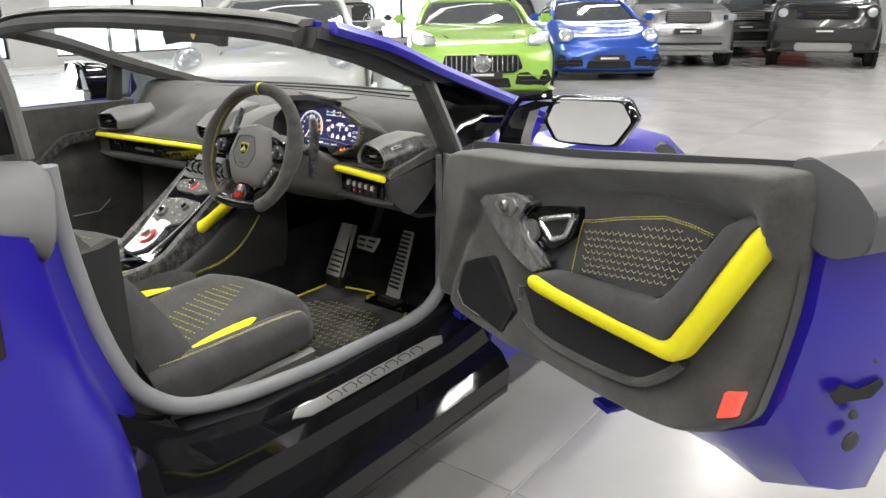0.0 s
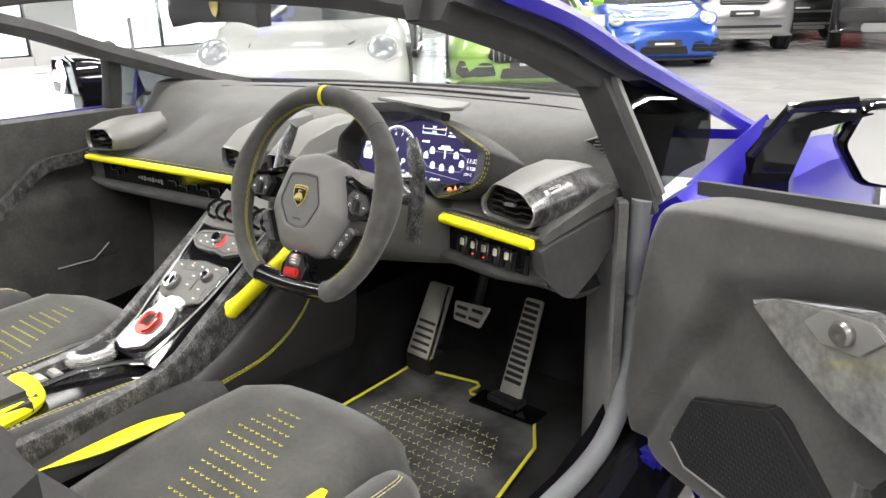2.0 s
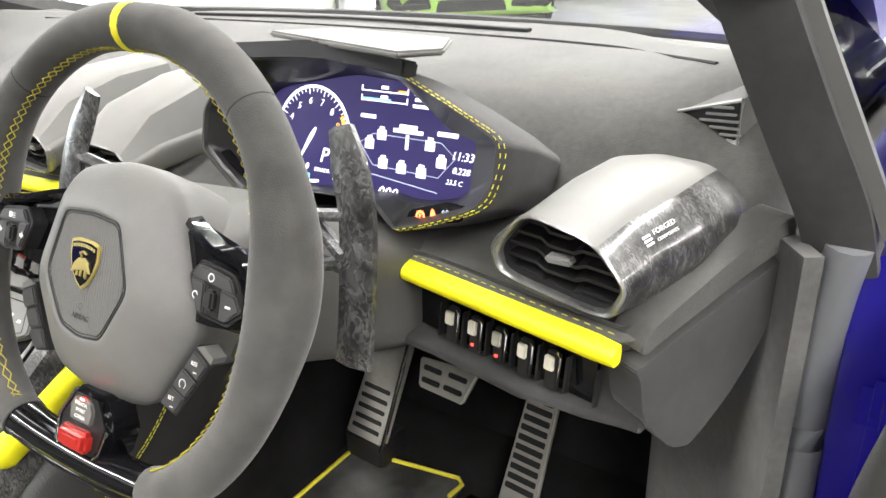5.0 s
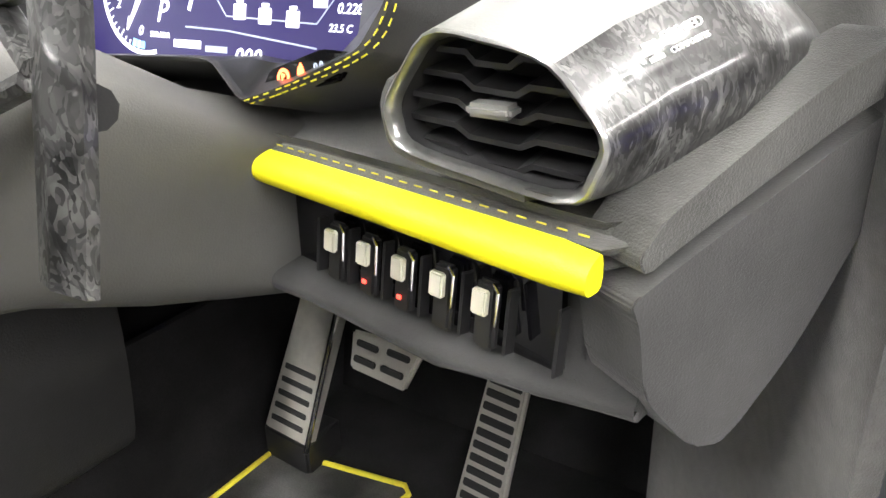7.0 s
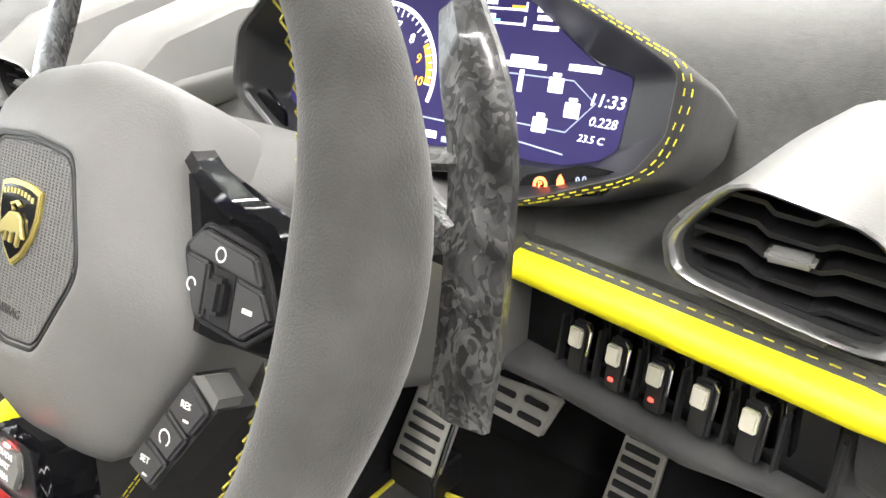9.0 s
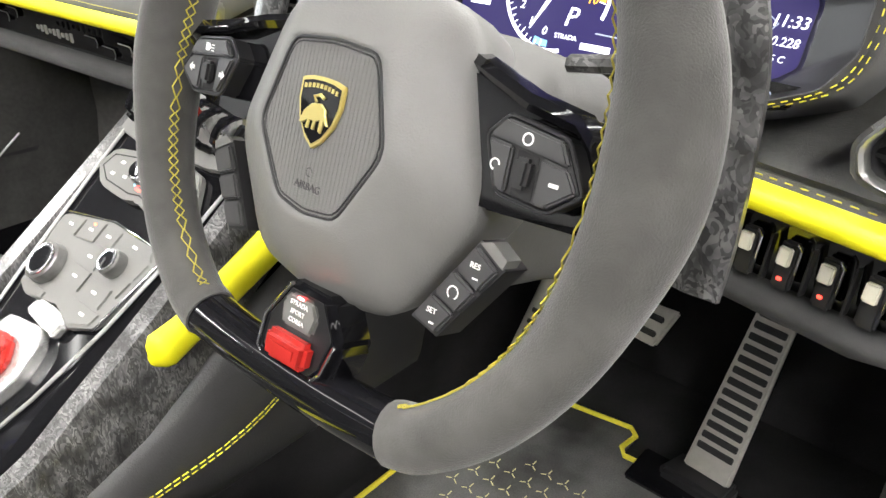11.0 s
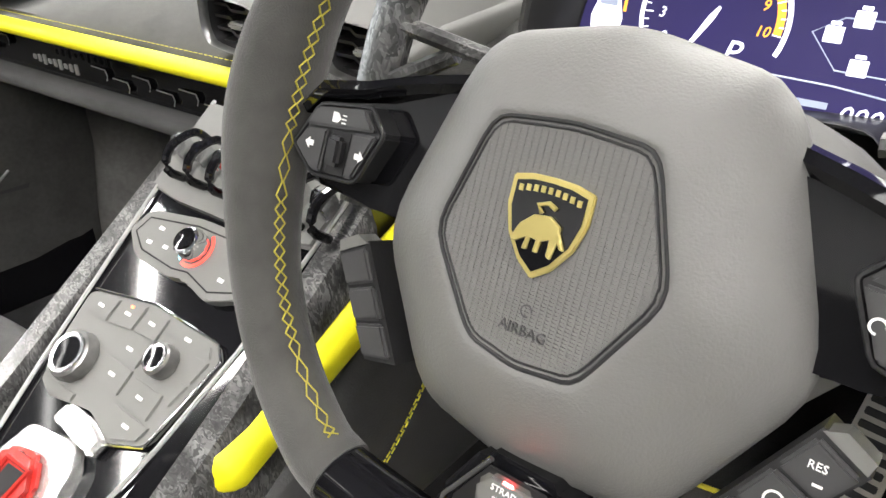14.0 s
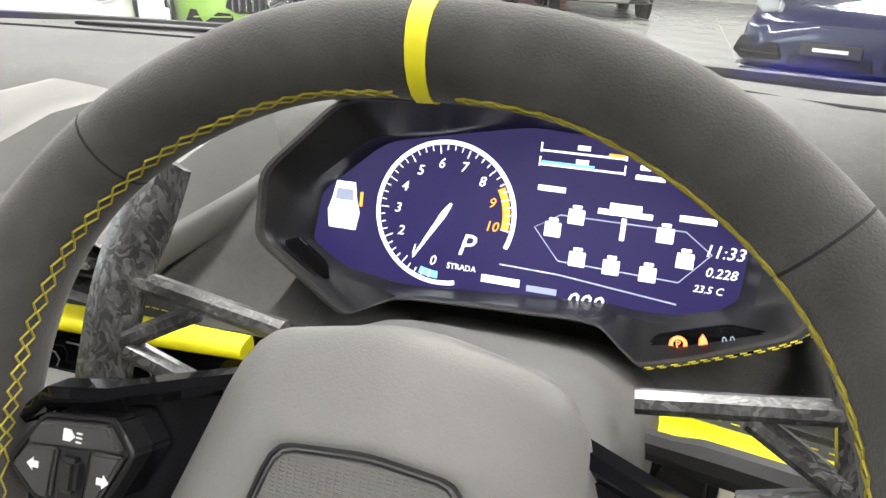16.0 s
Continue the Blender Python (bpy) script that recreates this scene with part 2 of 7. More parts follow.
def spline(pts, n=6, closed=False):
    """Catmull-Rom through the points."""
    P = [Vector(p) for p in pts]
    out = []
    k = len(P)
    for i in range(k if closed else k - 1):
        a = P[(i - 1) % k] if closed or i else P[0] * 2 - P[1]
        b, c = P[i], P[(i + 1) % k]
        d = P[(i + 2) % k] if closed or i + 2 < k else P[-1] * 2 - P[-2]
        for j in range(n):
            t = j / n
            out.append(0.5 * (2 * b + (c - a) * t + (2 * a - 5 * b + 4 * c - d) * t * t + (3 * b - a - 3 * c + d) * t ** 3))
    if not closed:
        out.append(P[-1])
    return out


def tube(path, r, n=10, closed=False, flat=1.0, up=(0, 0, 1), bm=None):
    """A round or flattened bar along the points; r may be one number or one a point."""
    P = [Vector(p) for p in path]
    k = len(P)
    rings = []
    u0 = Vector(up)
    for i in range(k):
        a = P[(i - 1) % k] if closed or i else P[0]
        b = P[(i + 1) % k] if closed or i + 1 < k else P[-1]
        d = (b - a).normalized()
        s = d.cross(u0)
        if s.length < 1e-4:
            s = d.cross(Vector((1, 0.3, 0)))
        s.normalize()
        t = s.cross(d)
        rr = r[i] if isinstance(r, (list, tuple)) else r
        rings.append([P[i] + s * rr * math.cos(2 * math.pi * j / n) + t * rr * flat * math.sin(2 * math.pi * j / n) for j in range(n)])
    if closed:
        rings.append(rings[0])
        b = loft(rings, True, False, bm)
        bmesh.ops.remove_doubles(b, verts=b.verts, dist=1e-6)
        return b
    return loft(rings, True, True, bm)


def lathe(profile, n=20, m=None, bm=None):
    """Turns (radius, height) pairs about local z."""
    own = loft([[(r * math.cos(2 * math.pi * j / n), r * math.sin(2 * math.pi * j / n), h) for j in range(n)] for r, h in profile])
    if m is not None:
        bmesh.ops.transform(own, matrix=m, verts=own.verts)
    return own if bm is None else join(bm, own)


def frame_of(o, x, y):
    """A matrix with its origin at o, local x along x and local y near y."""
    x = Vector(x).normalized()
    z = x.cross(Vector(y)).normalized()
    y = z.cross(x)
    return Matrix(((x.x, y.x, z.x, o[0]), (x.y, y.y, z.y, o[1]), (x.z, y.z, z.z, o[2]), (0, 0, 0, 1)))


def letters(text, size, m, depth=0.0004, slant=0.0):
    c = bpy.data.curves.new("t", "FONT")
    c.body, c.size, c.extrude, c.align_x, c.align_y, c.shear, c.resolution_u = text, size, depth, "CENTER", "CENTER", slant, 2
    ob = bpy.data.objects.new("t", c)
    scene.collection.objects.link(ob)
    me = bpy.data.meshes.new_from_object(ob.evaluated_get(bpy.context.evaluated_depsgraph_get()))
    bm = bmesh.new()
    bm.from_mesh(me)
    bpy.data.objects.remove(ob)
    bpy.data.curves.remove(c)
    bpy.data.meshes.remove(me)
    bmesh.ops.transform(bm, matrix=m, verts=bm.verts)
    return bm


def stitches(path, gap, length, r, name, material, parent, label=""):
    """A row of short threads along a line."""
    bm = bmesh.new()
    P = [Vector(p) for p in path]
    for a, b in zip(P, P[1:]):
        d = b - a
        k = max(1, round(d.length / gap))
        for i in range(k):
            s = a + d * (i / k)
            tube([s, s + d.normalized() * length], r, 4, bm=bm)
    return tagged(part(name, bm, material, parent, label, smooth=False), kind="stuff")

# ---- the sports car, open on its driver's side ----
car = thing("sports_car", (0, -0.6, 0), "violet-blue open-top sports car with its driver's door open", "car")


def lerp(a, b, t):
    return a + (b - a) * t


def step(a, b, x):
    t = min(1, max(0, (x - a) / (b - a)))
    return t * t * (3 - 2 * t)


def rounded(pts, r=0.3, n=3):
    """A closed outline with every corner rounded off by a short curve."""
    out = []
    for i, (x, y) in enumerate(pts):
        (xa, ya), (xb, yb) = pts[i - 1], pts[(i + 1) % len(pts)]
        ax, ay, bx, by = lerp(x, xa, r), lerp(y, ya, r), lerp(x, xb, r), lerp(y, yb, r)
        for j in range(n + 1):
            t = j / n
            out.append((lerp(lerp(ax, x, t), lerp(x, bx, t), t), lerp(lerp(ay, y, t), lerp(y, by, t), t)))
    return out


# dashboard
def front_edge(x):
    if x < 0:
        return 0.040 + 0.060 * max(-0.72, x)
    return 0.040 + 0.029 * min(1, x / 0.44) - 0.208 * max(0, min(x, 0.72) - 0.44)


def dash_section(x):
    e, a = front_edge(x) + 3.0 * max(0, abs(x) - 0.70), abs(x)
    up = 0.30 * max(0, a - 0.70)
    side = step(0.55, 0.74, a)
    dr_ = step(0.12, 0.24, x) if x > 0 else step(0.44, 0.52, a)
    back = 0.74 - 0.30 * step(0.35, 0.78, a)
    k = 0.02 * side
    return [V(x, back, 0.868 + k * 1.5), V(x, back - 0.05, 0.878 + k), V(x, max(lerp(0.50, 0.34, side), e + 0.12), 0.884 + k), V(x, max(lerp(0.36, 0.29, side), e + 0.10), 0.876 + k),
            V(x, max(0.255, e + 0.075), lerp(0.862, 0.848, dr_) + 0.010 * step(0.60, 0.72, a)), V(x, max(0.18, e + 0.055), lerp(0.832, 0.770, dr_) + 0.5 * up + 0.03 * step(0.70, 0.78, a)),
            V(x, e + lerp(0.075, 0.040, step(0.68, 0.72, a)), lerp(0.790, 0.753, dr_) + up), V(x, e + lerp(0.034, 0.022, step(0.68, 0.72, a)), lerp(0.766, 0.7495, dr_) + up), V(x, e + 0.014, 0.7475 + up), V(x, e + 0.022, 0.742 + up)]


XS = [-0.78, -0.765, -0.745, -0.725, -0.705, -0.69, -0.66, -0.6, -0.5, -0.4, -0.3, -0.2, -0.1, 0, 0.1, 0.2, 0.3, 0.4, 0.5, 0.6, 0.66, 0.69, 0.705, 0.725, 0.745, 0.765, 0.78]
dash = part("dashboard", sheet([spline(dash_section(x), 3) for x in XS], 0.012), SUEDE, car, "grey-black suede dashboard with yellow trim strips", angle=60)


def strip(x0, x1, n=14):
    rings = []
    for i in range(n + 1):
        x = lerp(x0, x1, i / n)
        e = front_edge(x)
        s = (0.85 if i in (0, n) else 1.0) * 0.64
        rings.append([V(x, e + 0.003 + dy * s, 0.7395 + dz * s) for dy, dz in
                      ((0.02, 0.012), (0.0, 0.0115), (-0.008, 0.007), (-0.0105, 0), (-0.008, -0.007), (0.0, -0.0115), (0.02, -0.012))])
    return loft([spline(r, 3, True) for r in rings])


part("trim_strip", strip(-0.665, 0.205), YELLOW, dash, "bright yellow leather trim strip")
part("trim_strip", strip(0.447, 0.691), YELLOW, dash, "bright yellow leather trim strip")
for lo, hi in ((-0.66, 0.20), (0.455, 0.688)):
    for off in (0.0185,):
        stitches([V(x, front_edge(x) + off, 0.7488 + (off - 0.014) * (0.92 if x < 0.15 else 0.12)) for x in np.linspace(lo, hi, 24)], 0.0075, 0.005, 0.00045, "stitching", THREAD, dash, "yellow stitching")


def lower_section(x):
    e, a = front_edge(x), abs(x)
    out = step(0.60, 0.74, a)
    return [V(x, e + 0.03, 0.728), V(x, e + 0.034, 0.715), V(x, e + 0.036, 0.682), V(x, e + 0.010 + 0.02 * out, 0.674), V(x, e + 0.008 + 0.03 * out, 0.664),
            V(x, e + 0.03 + 0.06 * out, 0.650), V(x, e + 0.11 + 0.03 * out, 0.636 - 0.03 * out), V(x, e + 0.30, 0.62 - 0.03 * out)]


# darker suede than the top: the front's shadow is put into the colour
part("lower_dashboard", sheet([spline(lower_section(x), 3) for x in XS[4:-4]], -0.01), SUEDE_DARK, car, "lower dashboard, its shadow painted in darker suede", angle=60)
# rounded end pads below the outer vents
for sgn in (-1, 1):
    em = frame_of((sgn * 0.700, 0.030, 0.700), (sgn * 0.1, 0.19, 0), (0, 0, 1))
    outline = [(-0.002, 0.030), (0.004, 0.020), (0.010, -0.016), (0.040, -0.052), (0.062, -0.060), (0.105, -0.020), (0.155, 0.055), (0.155, 0.088), (0.112, 0.074), (0.022, 0.040)]
    # pad takes the darker suede too, as painted shade under the roll
    part("end_pad", prism(rounded(outline, 0.25, 3), -0.03, 0.006, 0.009, em, 4) if sgn > 0 else prism(rounded(outline, 0.25, 3), -0.006, 0.03, 0.009, em, 4), SUEDE_DARK, dash, "padded suede end of the dashboard, shade painted darker", angle=60)
    roll = [(0.004, 0.046), (0.008, 0.038), (0.022, 0.045), (0.110, 0.080), (0.155, 0.094), (0.155, 0.118), (0.100, 0.100), (0.016, 0.060)]
    part("end_roll", prism(rounded(roll, 0.25, 3), -0.03, 0.003, 0.008, em, 4) if sgn > 0 else prism(rounded(roll, 0.25, 3), -0.003, 0.03, 0.008, em, 4), SUEDE, dash, "padded suede roll above the end pad", angle=60)
# passenger's gloss panel with badge bars
part("fascia_panel", sheet([[V(x, front_edge(x) + 0.030, z) for z in (0.726, 0.700, 0.680)] for x in np.linspace(-0.64, 0.19, 14)], -0.004), GLOSS, dash, "gloss black fascia panel")
for i, (x, z) in enumerate([(-0.61, 0.716), (-0.585, 0.703), (-0.555, 0.712), (-0.345, 0.700), (-0.305, 0.692), (-0.265, 0.701), (-0.225, 0.692), (-0.185, 0.700), (-0.145, 0.691), (-0.105, 0.700), (-0.065, 0.691), (-0.025, 0.700), (0.015, 0.691), (0.055, 0.700), (0.095, 0.691)]):
    hexa = [(-0.0150, -0.006), (0.0150, -0.006), (0.018, 0), (0.0150, 0.006), (-0.0150, 0.006), (-0.018, 0)]
    hm = frame_of((x, front_edge(x) + 0.029, z), (1, 0, 0), (0, 0, 1))
    hx = part("hexagon_relief", prism(hexa, 0, 0.003, 0.0012, hm), GLOSS, dash, "gloss black hexagon relief")
    part("hexagon_edge", tube([hm @ V(px, py, 0.0028) for px, py in hexa[1:5]], 0.0007, 5), SILVER, hx, "thin bright edge")
bm = bmesh.new()
for i in range(9):
    box((0, 0, 0), (0.007, 0.006 + 0.003 * (i % 3), 0.002), 0.0006, frame_of((-0.46 + 0.0125 * i, front_edge(-0.4) + 0.012, 0.705), (1, 0, 0), (0, 0, 1)), bm)
part("badge_bar", bm, SILVER, dash, "small silver lettering shapes")

# air vents
def vent(name, ring, y, back, label, knob, slats=5, skew=0.0):
    """ring: x, z of the opening; back: how the hood runs back as (y, ring)."""
    cx, cz = sum(p[0] for p in ring) / len(ring), sum(p[1] for p in ring) / len(ring)

    def sc(k, yy):
        return [V(cx + (x - cx) * k, yy + skew * (x - cx) * k, cz + (z - cz) * k) for x, z in ring]
    n = len(ring)
    bez = part(name, loft([sc(1.0, y + 0.012), sc(1.03, y + 0.005), sc(1.015, y + 0.0012), sc(0.985, y), sc(0.94, y + 0.0015), sc(0.915, y + 0.006), sc(0.89, y + 0.02)], caps=False), BEZEL, dash, label, angle=50)
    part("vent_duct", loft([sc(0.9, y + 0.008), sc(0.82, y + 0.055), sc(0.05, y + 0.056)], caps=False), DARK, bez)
    z0, z1 = min(p[1] for p in ring), max(p[1] for p in ring)
    for i in range(slats):
        z = lerp(z0, z1, (i + 0.8) / (slats + 0.6))
        xs = []
        for j in range(n):
            (xa, za), (xb, zb) = ring[j], ring[(j + 1) % n]
            if (za - z) * (zb - z) < 0:
                xs.append(xa + (xb - xa) * (z - za) / (zb - za))
        if len(xs) < 2:
            continue
        a, b = min(xs), max(xs)
        a, b = cx + (a - cx) * 0.9, cx + (b - cx) * 0.9
        s = 1 if i % 2 else -1
        line = [(0, 0), (0.28, 0), (0.36, -0.004), (0.62, -0.004), (0.70, 0), (1, 0)]
        grid = [[V(lerp(a, b, t), yy + skew * (lerp(a, b, t) - cx), z + dz * 1.0 + 0.12 * (yy - y - 0.014)) for t, dz in line] for yy in (y + 0.014, y + 0.034)]
        part("slat", sheet(grid, 0.0026), PLASTIC, bez, smooth=False)
    part("vent_knob", box((0, 0, 0), (0.022, 0.006, 0.012), 0.002, frame_of((cx, y + 0.012, cz), (1, 0, 0), (0, 0, 1))), SILVER if knob else PLASTIC, bez)
    rings = [sc(1.02, y + 0.002)] + [[V(px, yy, pz) for px, pz in r] for yy, r in back]
    return bez, rings


def hood(bez, rings, top_idx, side_idx, side_mat):
    n = len(rings[0])

    def strips(idx):
        return sheet([[r[i % n] for i in idx] for r in rings], 0.003)
    # pale grey on the hood's top paints in the ceiling reflection
    part("vent_hood", strips(top_idx), GREYPL, bez, "vent hood, its top reflection painted pale grey")
    part("vent_side", strips(side_idx), side_mat, bez)


def soften(r):
    """A vent's outline with rounded corners, four points a corner."""
    return rounded(r, 0.26, 3)


R_RING = soften([(0.577, 0.766), (0.571, 0.787), (0.601, 0.824), (0.664, 0.817), (0.693, 0.789), (0.680, 0.760)])
bez, rings = vent("air_vent", R_RING, 0.042, [(0.068, soften([(0.580, 0.762), (0.575, 0.794), (0.610, 0.832), (0.676, 0.829), (0.706, 0.797), (0.694, 0.759)])),
                                               (0.10, soften([(0.605, 0.764), (0.590, 0.800), (0.620, 0.844), (0.696, 0.840), (0.726, 0.806), (0.714, 0.758)])),
                                               (0.145, soften([(0.612, 0.764), (0.600, 0.805), (0.634, 0.851), (0.706, 0.845), (0.738, 0.810), (0.726, 0.760)])),
                                               (0.19, soften([(0.62, 0.770), (0.612, 0.80), (0.648, 0.842), (0.704, 0.838), (0.738, 0.806), (0.726, 0.762)])),
                                               (0.225, soften([(0.63, 0.775), (0.63, 0.795), (0.66, 0.820), (0.70, 0.818), (0.73, 0.796), (0.72, 0.766)]))],
                  "hexagonal driver's air vent with silver bezel", True, 5, -0.22)
hood(bez, rings, range(7, 15), range(14, 24), CARBON)
part("vent_shelf", sheet([[r[i] for i in (23, 0, 1, 2, 3, 4, 5, 6, 7)] for r in rings], 0.003), SUEDE, bez)
bm = bmesh.new()
fm = frame_of((0.7022, 0.0718, 0.8212), (0.43, 0.86, 0.23), (-0.68, 0.0, 0.73))
for i in range(3):
    box((-0.016, 0.0030 * i - 0.003, 0), (0.007, 0.0018, 0.0004), 0, fm, bm)
join(bm, letters("FORGED", 0.0055, fm @ Matrix.Translation((0.001, 0.003, 0))))
join(bm, letters("COMPOSITES", 0.0034, fm @ Matrix.Translation((0.001, -0.003, 0))))
part("lettering", bm, WHITEPRINT, bez, "small white lettering reading forged composites", smooth=False)
L_RING = soften([(-0.648, 0.760), (-0.656, 0.785), (-0.648, 0.812), (-0.555, 0.822), (-0.522, 0.796), (-0.528, 0.768)])
bez, rings = vent("air_vent", L_RING, 0.006, [(0.05, soften([(-0.66, 0.76), (-0.668, 0.79), (-0.655, 0.826), (-0.55, 0.836), (-0.505, 0.806), (-0.51, 0.765)])),
                                                (0.10, soften([(-0.665, 0.77), (-0.67, 0.80), (-0.65, 0.834), (-0.555, 0.842), (-0.51, 0.815), (-0.51, 0.775)])),
                                                (0.18, soften([(-0.66, 0.79), (-0.66, 0.81), (-0.60, 0.838), (-0.575, 0.842), (-0.56, 0.82), (-0.555, 0.79)]))],
                  "passenger's air vent with silver bezel", True, 4)
hood(bez, rings, range(7, 17), range(16, 22), GREYPL)
for x0 in (-0.108, 0.047):
    w = 0.092
    ring = [(x0 + 0.008, 0.771), (x0, 0.786), (x0 + 0.001, 0.817), (x0 + w - 0.018, 0.812), (x0 + w, 0.794), (x0 + w - 0.008, 0.764)]
    ring = soften(ring)
    bez, rings = vent("air_vent", ring, 0.032, [(0.08, [(x, z + 0.012 + (0.022 if 8 <= i < 16 else 0)) for i, (x, z) in enumerate(ring)]),
                                                 (0.15, [(x + 0.008, z + 0.02 + (0.035 if 8 <= i < 16 else 0)) for i, (x, z) in enumerate(ring)]),
                                                 (0.22, [(x + 0.014, z + 0.03 + (0.030 if 8 <= i < 16 else 0)) for i, (x, z) in enumerate(ring)])],
                      "centre air vent with silver bezel", True, 4)
    hood(bez, rings, range(7, 17), range(16, 22), GREYPL)

# small triangular speaker vents on the dashboard's ends
tip, hi, lo = V(0.621, 0.288, 0.850), V(0.712, 0.225, 0.885), V(0.708, 0.242, 0.844)
fm = frame_of((tip + hi + lo) / 3, hi + lo - tip * 2, hi - lo)
tri = [((fm.inverted() @ p).x, (fm.inverted() @ p).y) for p in (tip, lo, hi)]
fr = part("corner_vent", prism(tri, -0.060, -0.001, 0.001, fm, taper=0.97), SUEDE, dash, "small triangular vent with a silver edge")
part("vent_gap", prism([(x * 0.9, y * 0.9) for x, y in tri], -0.002, 0.0005, 0, fm), DARK, fr, smooth=False)
part("vent_edge", tube([fm @ V(x, y, 0) for x, y in tri], 0.0022, 6, closed=True), SILVER, fr, "thin silver edge")
for k in range(5):
    h = -0.013 + 0.0065 * k
    part("slat", box((0.012 + abs(h) * 0.7, h, 0.001), (0.046 - abs(h) * 1.7, 0.0022, 0.003), 0.0006, fm), SILVER, fr)

# instrument binnacle
OUT = [(-0.170, -0.035), (-0.170, 0.0115), (-0.118, 0.064), (0.0, 0.075), (0.075, 0.065), (0.150, 0.034), (0.185, 0.0155), (0.185, -0.018), (0.170, -0.042), (0.119, -0.064), (0.088, -0.0745), (0.060, -0.052), (-0.066, -0.058), (-0.102, -0.077)]
INN = [(-0.147, -0.036), (-0.143, 0.0), (-0.098, 0.040), (0.0, 0.060), (0.057, 0.057), (0.117, 0.0175), (0.143, 0.012), (0.141, -0.031), (0.130, -0.040), (0.105, -0.047), (0.083, -0.048), (0.06, -0.046), (-0.075, -0.057), (-0.120, -0.051)]
SF = frame_of((0.372, 0.129, 0.836), (1, 0, 0), (0, 0.25, 1))   # the display's plane


def ring_at(r, z, grow=1.0, dy=0.0):
    return [SF @ V(0.005 + (x - 0.005) * grow, y * grow + dy, z) for x, y in rounded(r, 0.16, 3)]


bin_ob = part("instrument_binnacle", loft([ring_at(OUT, -0.13, 0.97, -0.02), ring_at(OUT, -0.03, 1.01, -0.004), ring_at(OUT, 0.020, 1.025), ring_at(OUT, 0.034, 1.02), ring_at(OUT, 0.040, 1.005), ring_at(OUT, 0.041, 0.985), ring_at(OUT, 0.036, 0.972)], caps=False), SUEDE_DARK, car, "suede instrument binnacle with yellow stitching", angle=50)
part("display_bezel", loft([ring_at(OUT, 0.037, 0.975), ring_at(OUT, 0.034, 0.955), ring_at(INN, 0.016, 1.05), ring_at(INN, 0.003, 1.015), ring_at(INN, -0.002, 0.985)], caps=False), SATIN, bin_ob, "black display bezel", angle=30)
# raised plate; its pale colour stands in for a reflection
part("binnacle_lid", prism([(-0.10, -0.03), (0.085, -0.05), (0.095, 0.0), (0.045, 0.075), (-0.08, 0.055)], 0, 0.006, 0.002, frame_of((0.39, 0.135, 0.924), (1, -0.10, -0.03), (0, 1, -0.06))), GREYPL, bin_ob, "plate on the binnacle, its reflection painted pale grey")
part("lid_edge", prism([(-0.125, 0.062), (-0.118, 0.078), (0.0, 0.087), (0.092, 0.074), (0.090, 0.060), (0.0, 0.072)], 0.03, 0.052, 0.002, SF), PLASTIC, bin_ob, "black edge of the binnacle lid")
for g in (1.014, 0.996):
    sel = [OUT[i] for i in (4, 5, 6, 7, 8, 9, 10)]
    stitches(spline([SF @ V(0.005 + (x - 0.005) * g, y * g, 0.0415 if g < 1.01 else 0.0385) for x, y in sel], 4), 0.0065, 0.004, 0.00045, "stitching", THREAD, bin_ob, "yellow stitching")
screen = part("instrument_display", prism(INN, -0.006, 0, 0, SF), SCREEN, bin_ob, "lit navy digital instrument display", smooth=False)


def disp(name, bm, material, label=""):
    return part(name, bm, material, screen, label, smooth=False)


def ring_arc(c, r0, r1, a0, a1, m, n=40, d=0.0006, bm=None):
    bm = bm or bmesh.new()
    rows = []
    for i in range(n + 1):
        a = radians(lerp(a0, a1, i / n))
        rows.append([m @ V(c[0] + r * math.cos(a), c[1] + r * math.sin(a), d) for r in (r0, r1)])
    return loft(rows, closed=False, caps=False, bm=bm)


GC = (-0.0517, -0.0035)   # the dial's centre on the display
disp("dial_ring", ring_arc(GC, 0.0462, 0.0492, -22, 285, SF, 60), LIT, "white rev counter ring")
disp("dial_red_zone", ring_arc(GC, 0.040, 0.045, -8, 30, SF, 16), LITAMBER)
disp("dial_idle_zone", ring_arc(GC, 0.040, 0.045, 252, 270, SF, 8), LITCYAN)
bm = bmesh.new()
for i in range(41):
    a = radians(262 - 6.75 * i)
    r0 = 0.040 if i % 4 == 0 else 0.0425
    tube([SF @ V(GC[0] + r * math.cos(a), GC[1] + r * math.sin(a), 0.0008) for r in (r0, 0.0455)], 0.0004, 4, bm=bm)
disp("dial_tick", bm, LIT)
for i in range(11):
    a = radians(262 - 27 * i)
    disp("dial_number", letters(str(i), 0.0095, SF @ Matrix.Translation((GC[0] + 0.0335 * math.cos(a), GC[1] + 0.0335 * math.sin(a), 0.0008)), 0.0002, 0.2), LITAMBER if i > 8 else LIT)
a = radians(240)
disp("dial_needle", tube([SF @ V(GC[0] + r * math.cos(a), GC[1] + r * math.sin(a), 0.001) for r in (-0.008, 0.0, 0.038)], [0.001, 0.0022, 0.0006], 6), LIT)
disp("gear_letter", letters("P", 0.021, SF @ Matrix.Translation((GC[0] + 0.017, GC[1] - 0.020, 0.0008)), 0.0002, 0.25), LIT)
disp("mode_word", letters("STRADA", 0.0055, SF @ Matrix.Translation((GC[0] + 0.016, GC[1] - 0.035, 0.0008)), 0.0002), LIT)
disp("speed_figures", letters("000", 0.016, SF @ Matrix.Translation((0.048, -0.049, 0.0008)), 0.0002, 0.25), LIT)
disp("odometer_bar", box((-0.008, -0.043, 0.0006), (0.026, 0.005, 0.0006), 0, SF), LIT)
